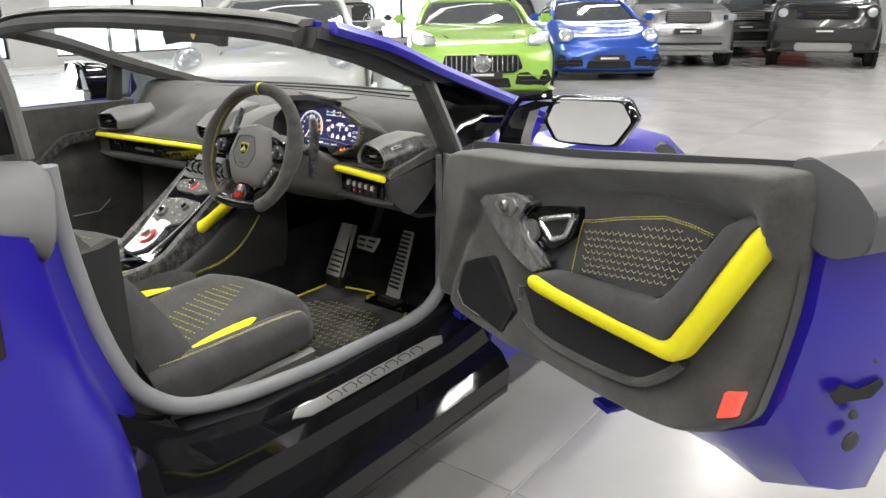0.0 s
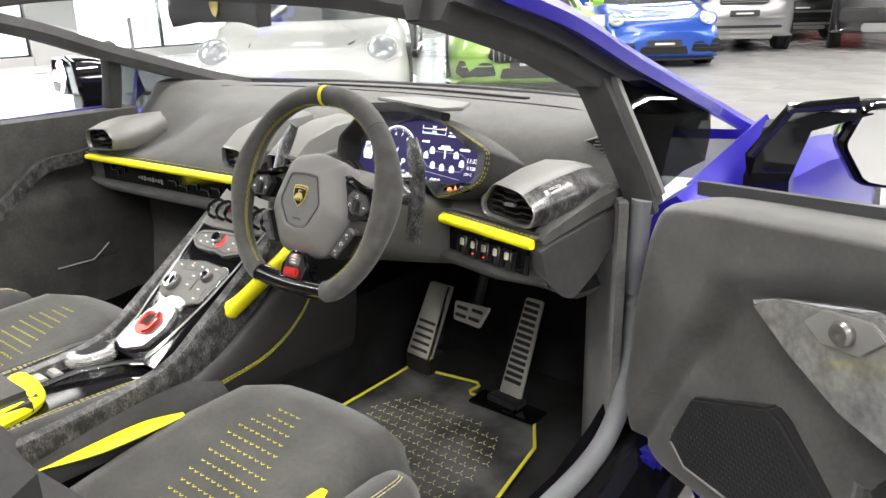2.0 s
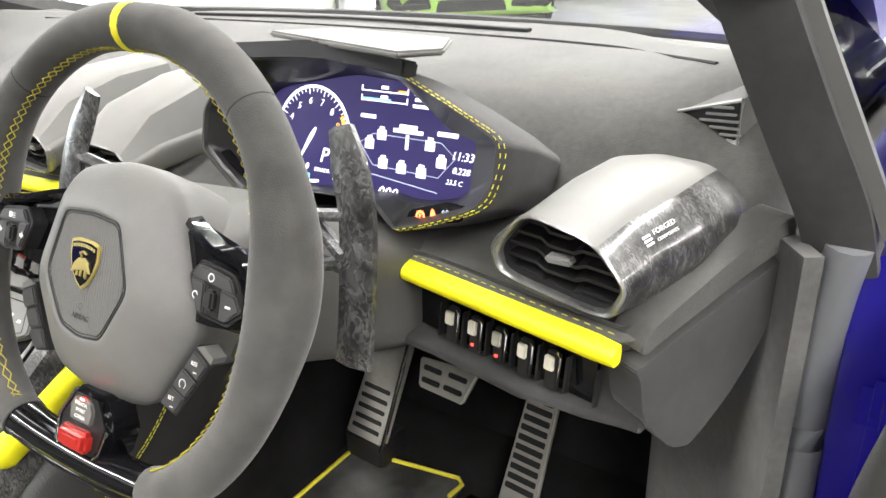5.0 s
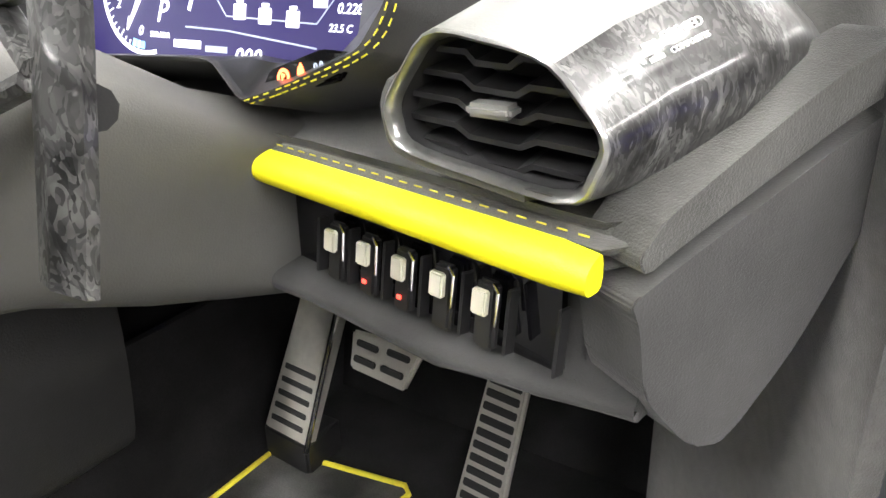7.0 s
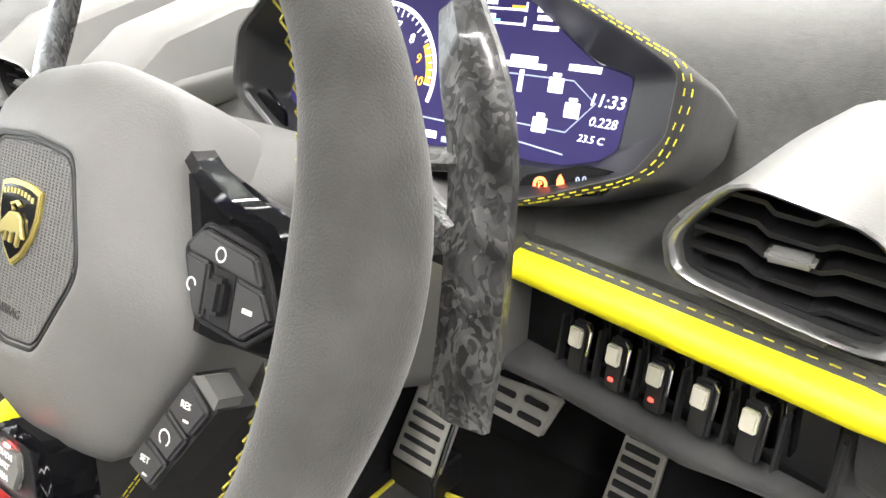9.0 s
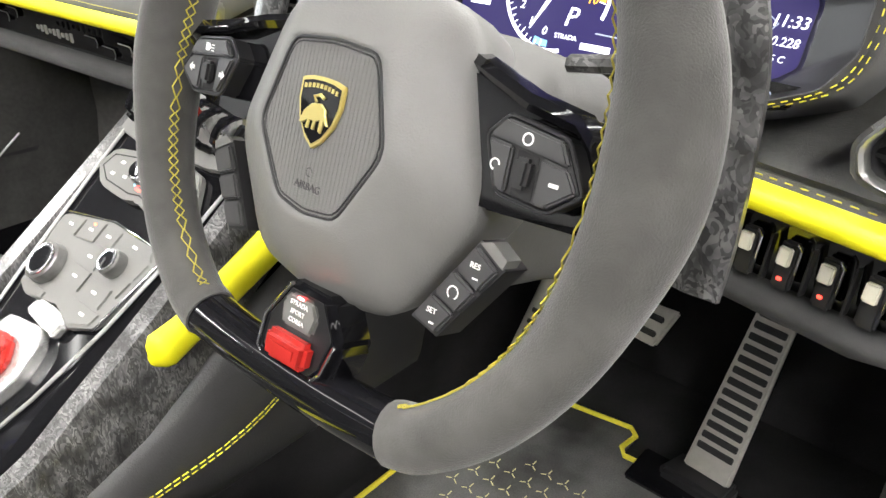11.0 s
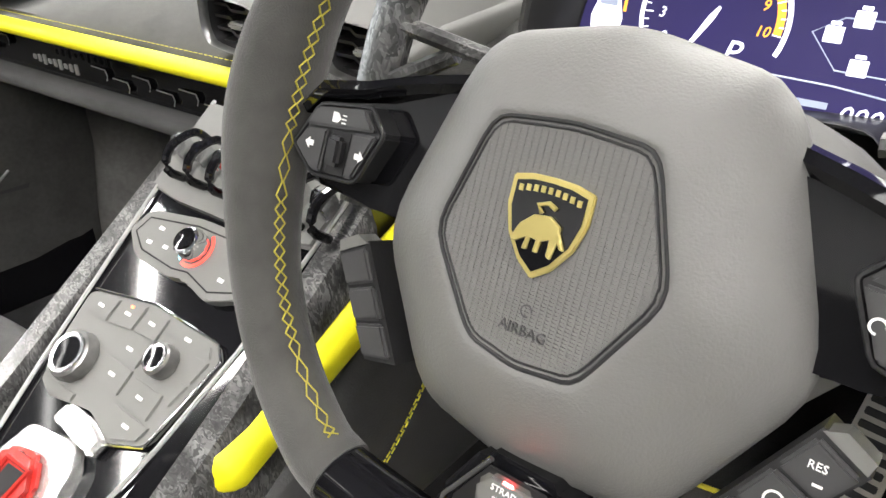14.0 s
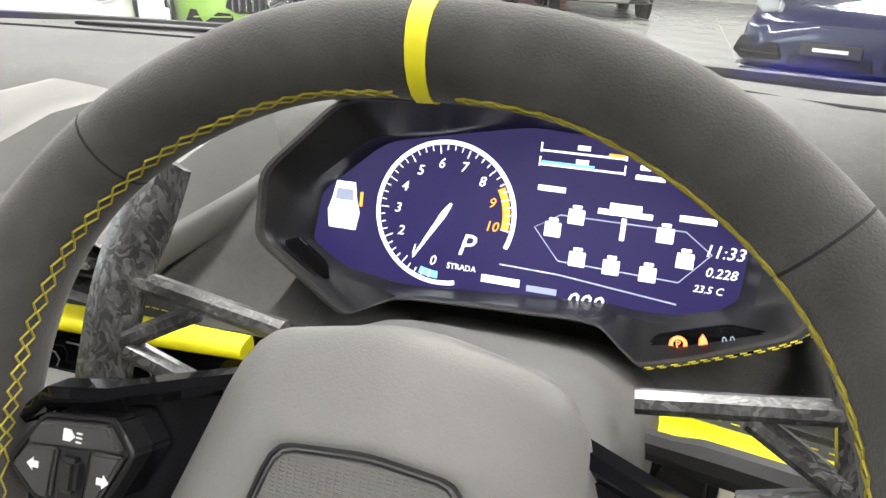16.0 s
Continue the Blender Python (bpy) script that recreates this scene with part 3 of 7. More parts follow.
disp("trip_bar", box((0.02, -0.045, 0.0006), (0.020, 0.004, 0.0006), 0, SF), LITDIM)
disp("clock_figures", letters("11:33", 0.011, SF @ Matrix.Translation((0.128, -0.004, 0.0008)), 0.0002, 0.2), LIT)
disp("range_bar", letters("0.228", 0.0085, SF @ Matrix.Translation((0.128, -0.017, 0.0008)), 0.0002, 0.2), LIT)
disp("temperature", letters("23.5 C", 0.0065, SF @ Matrix.Translation((0.122, -0.028, 0.0008)), 0.0002, 0.2), LIT)
# car pictogram
pm = SF @ Matrix.Translation((-0.125, -0.008, 0))
disp("car_symbol", prism([(-0.010, -0.016), (0.010, -0.016), (0.012, -0.004), (0.009, 0.006), (0.007, 0.017), (-0.007, 0.017), (-0.009, 0.006), (-0.012, -0.004)], 0.0004, 0.0008, 0, pm), LIT, "white car symbol")
disp("car_symbol_window", prism([(-0.007, 0.004), (0.007, 0.004), (0.006, 0.012), (-0.006, 0.012)], 0.0009, 0.0011, 0, pm), LITDIM)
disp("car_symbol_door", box((0.0125, 0.006, 0.0007), (0.002, 0.010, 0.0006), 0, pm), LITAMBER)
bm = bmesh.new()
for y, x0, x1 in ((0.046, 0.008, 0.062), (0.037, 0.008, 0.062)):
    box(((x0 + x1) / 2, y, 0.0006), (x1 - x0, 0.0012, 0.0006), 0, SF, bm)
    box((x0, y + 0.002, 0.0006), (0.001, 0.006, 0.0006), 0, SF, bm)
    box((x1, y + 0.002, 0.0006), (0.001, 0.006, 0.0006), 0, SF, bm)
for x, y, w, h in ((0.078, 0.047, 0.016, 0.003), (0.078, 0.042, 0.014, 0.003), (0.078, 0.036, 0.018, 0.003), (0.035, 0.050, 0.008, 0.003), (0.035, 0.041, 0.008, 0.003),
                   (0.018, 0.022, 0.018, 0.0035), (0.066, 0.016, 0.020, 0.004), (0.066, 0.012, 0.034, 0.0035), (0.110, 0.014, 0.022, 0.004), (0.066, 0.002, 0.003, 0.014)):
    box((x, y, 0.0006), (w, h, 0.0006), 0, SF, bm)
disp("gauge_bar", bm, LIT)
disp("gauge_level", box((0.026, 0.0385, 0.0006), (0.034, 0.002, 0.0006), 0, SF), LITCYAN)
disp("gauge_level", box((0.056, 0.0475, 0.0006), (0.010, 0.002, 0.0006), 0, SF), LITAMBER)
hexl = [(0.010, -0.004), (0.026, 0.006), (0.104, 0.006), (0.121, -0.006), (0.104, -0.026), (0.028, -0.024)]
disp("menu_outline", tube([SF @ V(x, y, 0.0006) for x, y in hexl], 0.0005, 4, closed=True), LITDIM)
for x, y in ((0.022, -0.004), (0.036, 0.006), (0.040, -0.021), (0.062, -0.023), (0.085, -0.024), (0.092, 0.002), (0.106, -0.012)):
    bm = box((x, y, 0.0007), (0.0105, 0.0095, 0.0008), 0.0003, SF)
    box((x, y + 0.0065, 0.0007), (0.006, 0.0022, 0.0008), 0.0003, SF, bm)
    disp("menu_icon", bm, LIT)
disp("status_line", tube([SF @ V(x, y, 0.0006) for x, y in ((-0.01, -0.032), (0.03, -0.033), (0.105, -0.040))], 0.0006, 4), LITDIM)
# warning lamp pods at the display's lower corners
fm = frame_of(SF @ V(0.118, -0.0555, 0.030), (1, 0, 0.30), (0, 0.25, 1))
pod = part("warning_pod", prism([(-0.035, -0.007), (0.03, -0.010), (0.042, 0.002), (0.02, 0.009), (-0.022, 0.007)], -0.006, 0, 0.0015, fm), GLOSS, bin_ob, "gloss black warning light pod")
pl_ = part("warning_pod", prism([(-0.03, -0.002), (0.0, -0.010), (0.012, -0.006), (0.004, 0.004), (-0.022, 0.008)], -0.004, 0, 0.0015, frame_of(SF @ V(-0.128, -0.0475, 0.026), (1, 0, -0.55), (0, 0.25, 1))), GLOSS, bin_ob, "gloss black warning light pod")
part("warning_light", ring_arc((-0.010, 0), 0.003, 0.0052, 0, 360, fm, 16), AMBERGLOW, pod, "glowing red brake warning light", smooth=False)
part("warning_light", letters("P", 0.006, fm @ Matrix.Translation((-0.010, 0, 0.0006))), AMBERGLOW, pod, smooth=False)
part("warning_light", prism([(0.001, -0.004), (0.007, -0.004), (0.006, 0.002), (0.0045, 0.005), (0.002, 0.002)], 0, 0.0008, 0, fm), AMBERGLOW, pod, "glowing red seat belt warning light", smooth=False)
part("small_readout", letters("0.0", 0.006, fm @ Matrix.Translation((0.018, 0, 0.0006))), LITDIM, pod, smooth=False)

# switch row under the driver's strip
sw = part("switch_panel", sheet([[V(x, front_edge(x) + 0.026, z) for z in (0.726, 0.700, 0.668)] for x in np.linspace(0.47, 0.668, 5)], -0.004), GLOSS, car, "gloss black row of five toggle switches")
for i in range(5):
    x = 0.5235 + 0.0270 * i
    y = front_edge(x) + 0.022
    fm = frame_of((x, y, 0.697), (1, -0.2, 0), (0, 0.15, 1))
    t = part("toggle_switch", box((0, -0.001, 0.003), (0.013, 0.034, 0.006), 0.002, fm), PLASTIC, sw)
    part("switch_cap", box((-0.001, 0.006, 0.008), (0.0090, 0.0125, 0.004), 0.001, fm), IVORY, sw, "ivory switch cap")
    part("switch_clip", tube([fm @ V(px, py, 0.006) for px, py in ((0.004, 0.016), (0.0075, 0.012), (0.0075, -0.004))], 0.0009, 6), CHROME, sw)
    if i in (1, 2):
        part("switch_light", box((-0.001, -0.010, 0.0065), (0.0035, 0.0025, 0.001), 0.0005, fm), REDGLOW, sw, "small red switch light")
for i in range(7):
    x = 0.5100 + 0.0270 * i
    y = front_edge(x) + 0.018
    part("divider", box((0, 0, 0), (0.0018, 0.032, 0.008), 0.0006, frame_of((x, y, 0.698), (1, -0.2, 0), (0, 0.15, 1))), PLASTIC, sw)

# steering wheel: local x right, y up the wheel's face, z towards the driver
WM = frame_of((0.383, -0.150, 0.822), (1, 0, 0), (0, 0.358, 0.934))
rim_pts = [(0, 0.154), (0.05, 0.149), (0.098, 0.126), (0.135, 0.090), (0.158, 0.045), (0.165, 0.0), (0.160, -0.040), (0.147, -0.080), (0.124, -0.115), (0.096, -0.140), (0.078, -0.147)]
arc = rim_pts[::-1] + [(-x, y) for x, y in rim_pts[1:]]
pth = spline([V(x, y, 0) for x, y in arc], 6)


def rim_r(p):
    return 0.0165 + 0.0055 * math.exp(-((abs(p.x) - 0.165) / 0.03) ** 2) * math.exp(-((p.y - 0.01) / 0.06) ** 2)


wheel = part("steering_wheel", tube(pth, [rim_r(p) for p in pth], 18, up=(0, 0, 1), flat=1.0), RIMSUEDE, car, "flat-bottomed suede steering wheel with yellow stitching", m=WM)
part("bottom_bar", tube(spline([V(0.080, -0.147, 0), V(0.04, -0.150, 0), V(0, -0.151, 0), V(-0.04, -0.150, 0), V(-0.080, -0.147, 0)], 4), 0.0150, 16), GLOSS, wheel, "gloss black lower rim bar", m=WM)
part("centre_mark", tube(spline([V(-0.0075, 0.1538, 0), V(-0.004, 0.154, 0), V(-0.0005, 0.154, 0)], 3), 0.0172, 18), YELLOW, wheel, "yellow top centre mark", m=WM)
for s in (-1, 1):
    p = min((p for p in pth if p.x * s > 0 and p.y > 0), key=lambda v: abs(abs(v.x) - 0.119))
    i = pth.index(p)
    d = (pth[i + 1] - pth[i - 1]).normalized()
    part("rim_seam", tube([p - d * 0.0005, p + d * 0.0005], rim_r(p) + 0.0001, 18), DARK, wheel, m=WM)
# laced stitching along the inner edge
bm = bmesh.new()
inner = []
for i, p in enumerate(pth):
    d = (pth[min(i + 1, len(pth) - 1)] - pth[max(i - 1, 0)]).normalized()
    side = V(-d.y, d.x, 0)
    if (V(0, -0.02, 0) - p).dot(side) < 0:
        side = -side
    inner.append((p, side, rim_r(p)))
dense = []
for (p, s, r), (p2, s2, r2) in zip(inner, inner[1:]):
    k = max(1, round((p2 - p).length / 0.0046))
    for j in range(k):
        t = j / k
        dense.append((p.lerp(p2, t), s.lerp(s2, t).normalized(), lerp(r, r2, t)))
for i in range(2, len(dense) - 3):
    p, s, r = dense[i]
    if abs(p.x) < 0.012 and p.y > 0:
        continue
    p2, s2, r2 = dense[i + 1]
    w = 0.0032 if i % 2 else 0.0003
    w2 = 0.0003 if i % 2 else 0.0032
    for sg in (-1, 1):
        a = p + s * (r * 0.975) + V(0, 0, 0.002 + sg * w + 0.0035)
        b = p2 + s2 * (r2 * 0.975) + V(0, 0, 0.002 + sg * w2 + 0.0035)
        tube([a, b], 0.00048, 4, bm=bm)
tagged(part("rim_stitching", bm, RIMTHREAD, wheel, "yellow laced stitching", m=WM, smooth=False), kind="stuff")

# hub
HUB = [(-0.057, 0.053), (0.0, 0.064), (0.058, 0.053), (0.092, -0.033), (0.054, -0.099), (0.0, -0.109), (-0.052, -0.098), (-0.089, -0.034)]
PAD = [(-0.031, 0.0235), (0.0, 0.0265), (0.030, 0.0240), (0.0455, -0.019), (0.0235, -0.057), (0.0, -0.060), (-0.021, -0.056), (-0.0455, -0.022)]


def hub_ring(f, z, k=1.0):
    """The cover's outline, f of the way in towards the emblem field."""
    a, b = rounded(HUB, 0.24, 4), rounded(PAD, 0.16, 4)
    return [V(lerp(p[0], q[0], f) * k, lerp(p[1] + 0.025, q[1] + 0.025, f) * k - 0.025, z) for p, q in zip(a, b)]


hub = part("airbag_cover", loft([hub_ring(0, -0.07, 0.86), hub_ring(0, -0.035, 0.965), hub_ring(0, -0.018, 0.995), hub_ring(0, -0.011), hub_ring(0.03, -0.0080), hub_ring(0.08, -0.0045), hub_ring(0.17, 0.0), hub_ring(0.32, 0.0052), hub_ring(0.45, 0.0092), hub_ring(0.7, 0.0142), hub_ring(0.86, 0.0164), hub_ring(0.93, 0.0170), hub_ring(0.97, 0.0168), hub_ring(1.02, 0.0158), hub_ring(1.10, 0.0158)]), HUBGREY, wheel, "grey moulded airbag cover", m=WM, angle=40)


def padk(k):
    cx, cy = -0.002, -0.016
    return [(cx + (x - cx) * k, cy + (y - cy) * k) for x, y in PAD]


part("emblem_groove", tube([V(x, y, 0.0162) for x, y in rounded(padk(1.0), 0.2, 3)], 0.0009, 6, closed=True), PLASTIC, hub, m=WM)
part("emblem_groove", tube([V(x, y, 0.0162) for x, y in rounded(padk(0.95), 0.2, 3)], 0.0005, 6, closed=True), PLASTIC, hub, m=WM)
bm = bmesh.new()
inside = padk(0.93)


def span(poly, c, axis):
    out = []
    for i in range(len(poly)):
        a, b = poly[i], poly[(i + 1) % len(poly)]
        if (a[1 - axis] - c) * (b[1 - axis] - c) < 0:
            out.append(a[axis] + (b[axis] - a[axis]) * (c - a[1 - axis]) / (b[1 - axis] - a[1 - axis]))
    return (min(out), max(out)) if len(out) > 1 else None


for i in range(74):
    y = -0.066 + 0.0013 * i
    sp = span(inside, y, 0)
    if sp:
        box(((sp[0] + sp[1]) / 2, y, 0.0160), (sp[1] - sp[0], 0.00075, 0.0007), 0, None, bm)
for i in range(36):
    x = -0.050 + 0.0027 * i
    sp = span(inside, x, 1)
    if sp:
        box((x, (sp[0] + sp[1]) / 2, 0.0161), (0.0008, sp[1] - sp[0], 0.0007), 0, None, bm)
tagged(part("emblem_field", bm, HUBGREY, hub, "finely ribbed grey field", m=WM, smooth=False), kind="stuff")
SH = [(-0.0165, 0.0150), (-0.009, 0.0170), (0.0, 0.0175), (0.009, 0.0170), (0.0165, 0.0150), (0.0165, 0.003), (0.0135, -0.008), (0.007, -0.018), (0.0, -0.0235), (-0.007, -0.018), (-0.0135, -0.008), (-0.0165, 0.003)]
EM = WM @ Matrix.Translation((-0.0015, -0.0075, 0.0160)) @ Matrix.Diagonal((0.95, 0.86, 1, 1))
crest = part("emblem", prism(SH, 0, 0.0022, 0.0006, EM), GOLD, wheel, "gold and black shield emblem with a bull shape")
part("emblem_ground", prism([(x * 0.86, y * 0.87) for x, y in SH], 0.002, 0.0026, 0, EM), GLOSS, crest)
bm = bmesh.new()
for pts in ([(-0.011, -0.010), (-0.0085, -0.003), (-0.0035, 0.002), (0.003, 0.003), (0.0075, 0.0), (0.008, -0.006), (0.0045, -0.0055), (0.001, -0.008), (-0.004, -0.0065), (-0.0085, -0.0105)],
            [(-0.0045, -0.006), (-0.003, -0.006), (-0.0035, -0.0125), (-0.0055, -0.0125)], [(-0.0005, -0.007), (0.0015, -0.007), (0.001, -0.0125), (-0.001, -0.0125)],
            [(0.0045, -0.005), (0.008, -0.005), (0.0065, -0.0135), (0.0045, -0.0125)], [(0.0075, -0.002), (0.011, -0.0085), (0.009, -0.0085), (0.0065, -0.004)]):
    prism(pts, 0.0026, 0.0042, 0.0004, EM, 1, bm)
tube([EM @ V(x, y, 0.0033) for x, y in ((-0.001, 0.003), (-0.003, 0.006), (0.001, 0.0075), (0.004, 0.006))], 0.0009, 6, bm=bm)
part("emblem_figure", bm, GOLD, crest)
bm = bmesh.new()
for i in range(9):
    x = -0.0118 + 0.00295 * i
    box((x, 0.0122 - 0.000012 * (x * 1000) ** 2, 0.0028), (0.0017, 0.0026, 0.0005), 0, EM, bm)
part("emblem_letter_bar", bm, GOLD, crest)
bm = letters("AIRBAG", 0.0055, WM @ Matrix.Translation((0.0, -0.0465, 0.0166)), 0.0003)
join(bm, ring_arc((-0.0, -0.0390), 0.0018, 0.0024, 0, 300, WM @ Matrix.Translation((0, 0, 0.0166)), 14))
part("airbag_lettering", bm, GREYPRINT, hub, "embossed word airbag", smooth=False)

# spokes and button pods
BTN = mat("charcoal_button", (0.045, 0.045, 0.046), 0.36, vary=0.06, scale=60, bump=0.08, bump_scale=900)


def button(name, pts, z0, z1, m, parent, material=None, label=""):
    return part(name, prism(pts, z0, z1, 0.0011, m), material or BTN, parent, label)


for s in (-1, 1):
    part("spoke", prism([(s * 0.055, 0.033), (s * 0.100, 0.0215), (s * 0.131, 0.0185), (s * 0.149, -0.0130), (s * 0.140, -0.028), (s * 0.100, -0.030), (s * 0.06, -0.034)], -0.030, -0.0075, 0.004, WM), GLOSS, wheel, "gloss black spoke")
    part("spoke_rail", loft([[V(s * x, y + dy, z + dz) for dy, dz in ((-0.0045, -0.010), (-0.0045, 0.0), (-0.001, 0.0035), (0.003, 0.001), (0.0045, -0.010))] for x, y, z in ((0.060, 0.033, -0.012), (0.080, 0.028, -0.003), (0.105, 0.0205, 0.002), (0.130, 0.0165, 0.003), (0.139, 0.008, 0.002))]), GLOSS, wheel, "gloss black spoke rail", m=WM)
    px = [(0.099, 0.0135), (0.1285, 0.0095), (0.1410, -0.0105), (0.127, -0.0215), (0.1005, -0.0195), (0.0895, 0.003)]
    pod = part("button_pod", prism([(s * x, y) for x, y in px], -0.012, 0.0045, 0.0015, WM), PLASTIC, wheel, "black steering wheel button pod")
    part("pod_rim", tube([V(s * x, y, 0.0042) for x, y in rounded(px, 0.12, 2)], 0.0011, 6, closed=True), SATIN, pod, m=WM)
    button("push_button", [(s * x, y) for x, y in ((0.0925, 0.0036), (0.0995, 0.0118), (0.1275, 0.0081), (0.1330, -0.0008))], 0.004, 0.0078, WM, pod)
    button("push_button", [(s * x, y) for x, y in ((0.1195, -0.0003), (0.1325, -0.0020), (0.1385, -0.0102), (0.1265, -0.0195), (0.1205, -0.0195))], 0.004, 0.0070, WM, pod)
    button("push_button", [(s * x, y) for x, y in ((0.0918, 0.0022), (0.1050, 0.0012), (0.1060, -0.0185), (0.1010, -0.0180))], 0.004, 0.0070, WM, pod)
    part("rocker_well", prism([(s * x, y) for x, y in ((0.1065, 0.001), (0.118, 0.0), (0.119, -0.0195), (0.1075, -0.019))], 0.003, 0.0048, 0.0005, WM), DARK, pod)
    part("rocker", box((s * 0.1125, -0.0085, 0.007), (0.0085, 0.0130, 0.006), 0.0018, WM), PLASTIC, pod)
    ZT = WM @ Matrix.Translation((0, 0, 0.0072))
    if s < 0:
        bm = prism([(-0.1165, 0.0035), (-0.1135, 0.0035), (-0.1115, 0.0055), (-0.1135, 0.0078), (-0.1165, 0.0078)], 0.0006, 0.0010, 0, ZT)
        for k in (-1, 0, 1):
            box((-0.1098, 0.0055 + 0.0016 * k, 0.0008), (0.0024, 0.0006, 0.0004), 0, ZT, bm)
        part("lamp_symbol", bm, WHITEPRINT, pod, "white headlamp symbol", smooth=False)
        for cx, d in ((-0.0985, -1), (-0.1285, 1)):
            part("arrow_symbol", prism([(cx - 0.0026 * d, -0.0080), (cx, -0.0105), (cx, -0.0092), (cx + 0.0024 * d, -0.0092), (cx + 0.0024 * d, -0.0068), (cx, -0.0068), (cx, -0.0055)], -0.0002, 0.0002, 0, ZT), WHITEPRINT, pod, "white arrow symbol", smooth=False)
    else:
        part("wiper_symbol", ring_arc((0.112, 0.0055), 0.0020, 0.0028, 0, 360, ZT, 14, 0.0009), WHITEPRINT, pod, "white wiper symbol", smooth=False)
        part("washer_symbol", ring_arc((0.0988, -0.008), 0.0018, 0.0026, 0, 270, ZT, 14, 0.0002), WHITEPRINT, pod, "white washer symbol", smooth=False)
        part("plus_symbol", box((0.1285, -0.0095, 0.0002), (0.0045, 0.0016, 0.0004), 0, ZT), WHITEPRINT, pod, smooth=False)
    # three slanted buttons below
    a0, a1, b0, b1 = V(0.067, -0.0895, 0), V(0.0935, -0.0455, 0), V(0.0830, -0.0935, 0), V(0.1085, -0.0535, 0)

    def wing(u, v, z):
        p = a0.lerp(a1, u).lerp(b0.lerp(b1, u), v)
        return V(s * p.x, p.y, z)
    wg = part("lower_button_wing", loft([[wing(u, v, z) for u, v in ((-0.03, -0.04), (1.04, -0.04), (1.03, 1.04), (-0.03, 1.04))] for z in (-0.024, -0.007, -0.0055)]), PLASTIC, wheel, "angled black cruise control buttons", m=WM)
    for k in range(3):
        u0, u1 = k / 3 + 0.015, (k + 1) / 3 - 0.015
        part("push_button", prism([wing(u, v, 0).to_2d()[:] for u, v in ((u0, 0.03), (u1, 0.03), (u1, 0.97), (u0, 0.97))], -0.006, -0.0025, 0.0012, WM), BTN, wg)
        c = wing((u0 + u1) / 2, 0.5, -0.0022)
        if s > 0 and k == 1:
            part("speed_symbol", ring_arc((0, 0), 0.0026, 0.0034, -60, 240, WM @ Matrix.Translation(c), 14, 0.0002), WHITEPRINT, wg, "white speed control symbol", smooth=False)
        elif s > 0:
            part("button_word", letters("SET" if k == 0 else "RES", 0.0038, WM @ Matrix.Translation(c + V(-0.0005, 0.0016, 0)), 0.0002), WHITEPRINT, wg, "white word on a button", smooth=False)
            part("sign_symbol", box((c.x + 0.001, c.y - 0.0040, c.z), (0.003, 0.0008, 0.0004), 0, WM), WHITEPRINT, wg, smooth=False)
    part("wing_tip", loft([[wing(u, v, z) for u, v in ((1.02, 0.0), (1.12, 0.25), (1.12, 0.90), (1.02, 0.98))] for z in (-0.016, -0.0045)]), GREYPL, wg, "grey tip", m=WM)
# drive mode switch
SM = WM @ Matrix.Translation((0.0085, 0, 0))
ms = part("mode_switch_housing", prism([(-0.031, -0.122), (-0.016, -0.097), (0.018, -0.097), (0.032, -0.119), (0.027, -0.140), (0.012, -0.154), (-0.018, -0.155), (-0.032, -0.144)], -0.016, 0.0105, 0.004, SM), GLOSS, wheel, "gloss black drive mode switch housing")
part("mode_rim", tube([V(x, y, 0.0108) for x, y in ((-0.010, -0.098), (-0.026, -0.121), (-0.0275, -0.140), (-0.016, -0.1475), (0.012, -0.1465), (0.0225, -0.136), (0.028, -0.118))], 0.0012, 8), CHROME, ms, "bright edge round the lever", m=SM)
part("mode_well", prism([(-0.022, -0.119), (-0.010, -0.1005), (0.014, -0.1005), (0.025, -0.117), (0.020, -0.134), (0.011, -0.144), (-0.014, -0.1445), (-0.0235, -0.137)], 0.0100, 0.0109, 0.0003, SM), SATIN, ms)
part("mode_lever", prism([(-0.0165, -0.1235), (0.0160, -0.1225), (0.0150, -0.138), (-0.0150, -0.139)], 0.009, 0.019, 0.003, SM), RED, ms, "glossy red drive mode lever")
part("lever_groove", prism([(-0.010, -0.128), (0.0095, -0.1275), (0.009, -0.134), (-0.009, -0.1345)], 0.0185, 0.0197, 0.001, SM), RED, ms)
part("mode_plate", prism([(-0.0115, -0.1205), (0.0125, -0.1200), (0.0150, -0.109), (0.010, -0.1015), (-0.008, -0.1015), (-0.0135, -0.108)], 0.0095, 0.0135, 0.002, SM), GREYPL, ms, "grey plate reading strada, sport, corsa")
for i, w in enumerate(("STRADA", "SPORT", "CORSA")):
    part("mode_word", letters(w, 0.0036, SM @ Matrix.Translation((0.0005, -0.1062 - 0.0046 * i, 0.0137)), 0.0002), WHITEPRINT, ms, "white word " + w.lower(), smooth=False)
part("mode_light", box((0.0, -0.1035, 0.0128), (0.0045, 0.0020, 0.001), 0.0003, SM), BRIGHTRED, ms, "small bright red light")

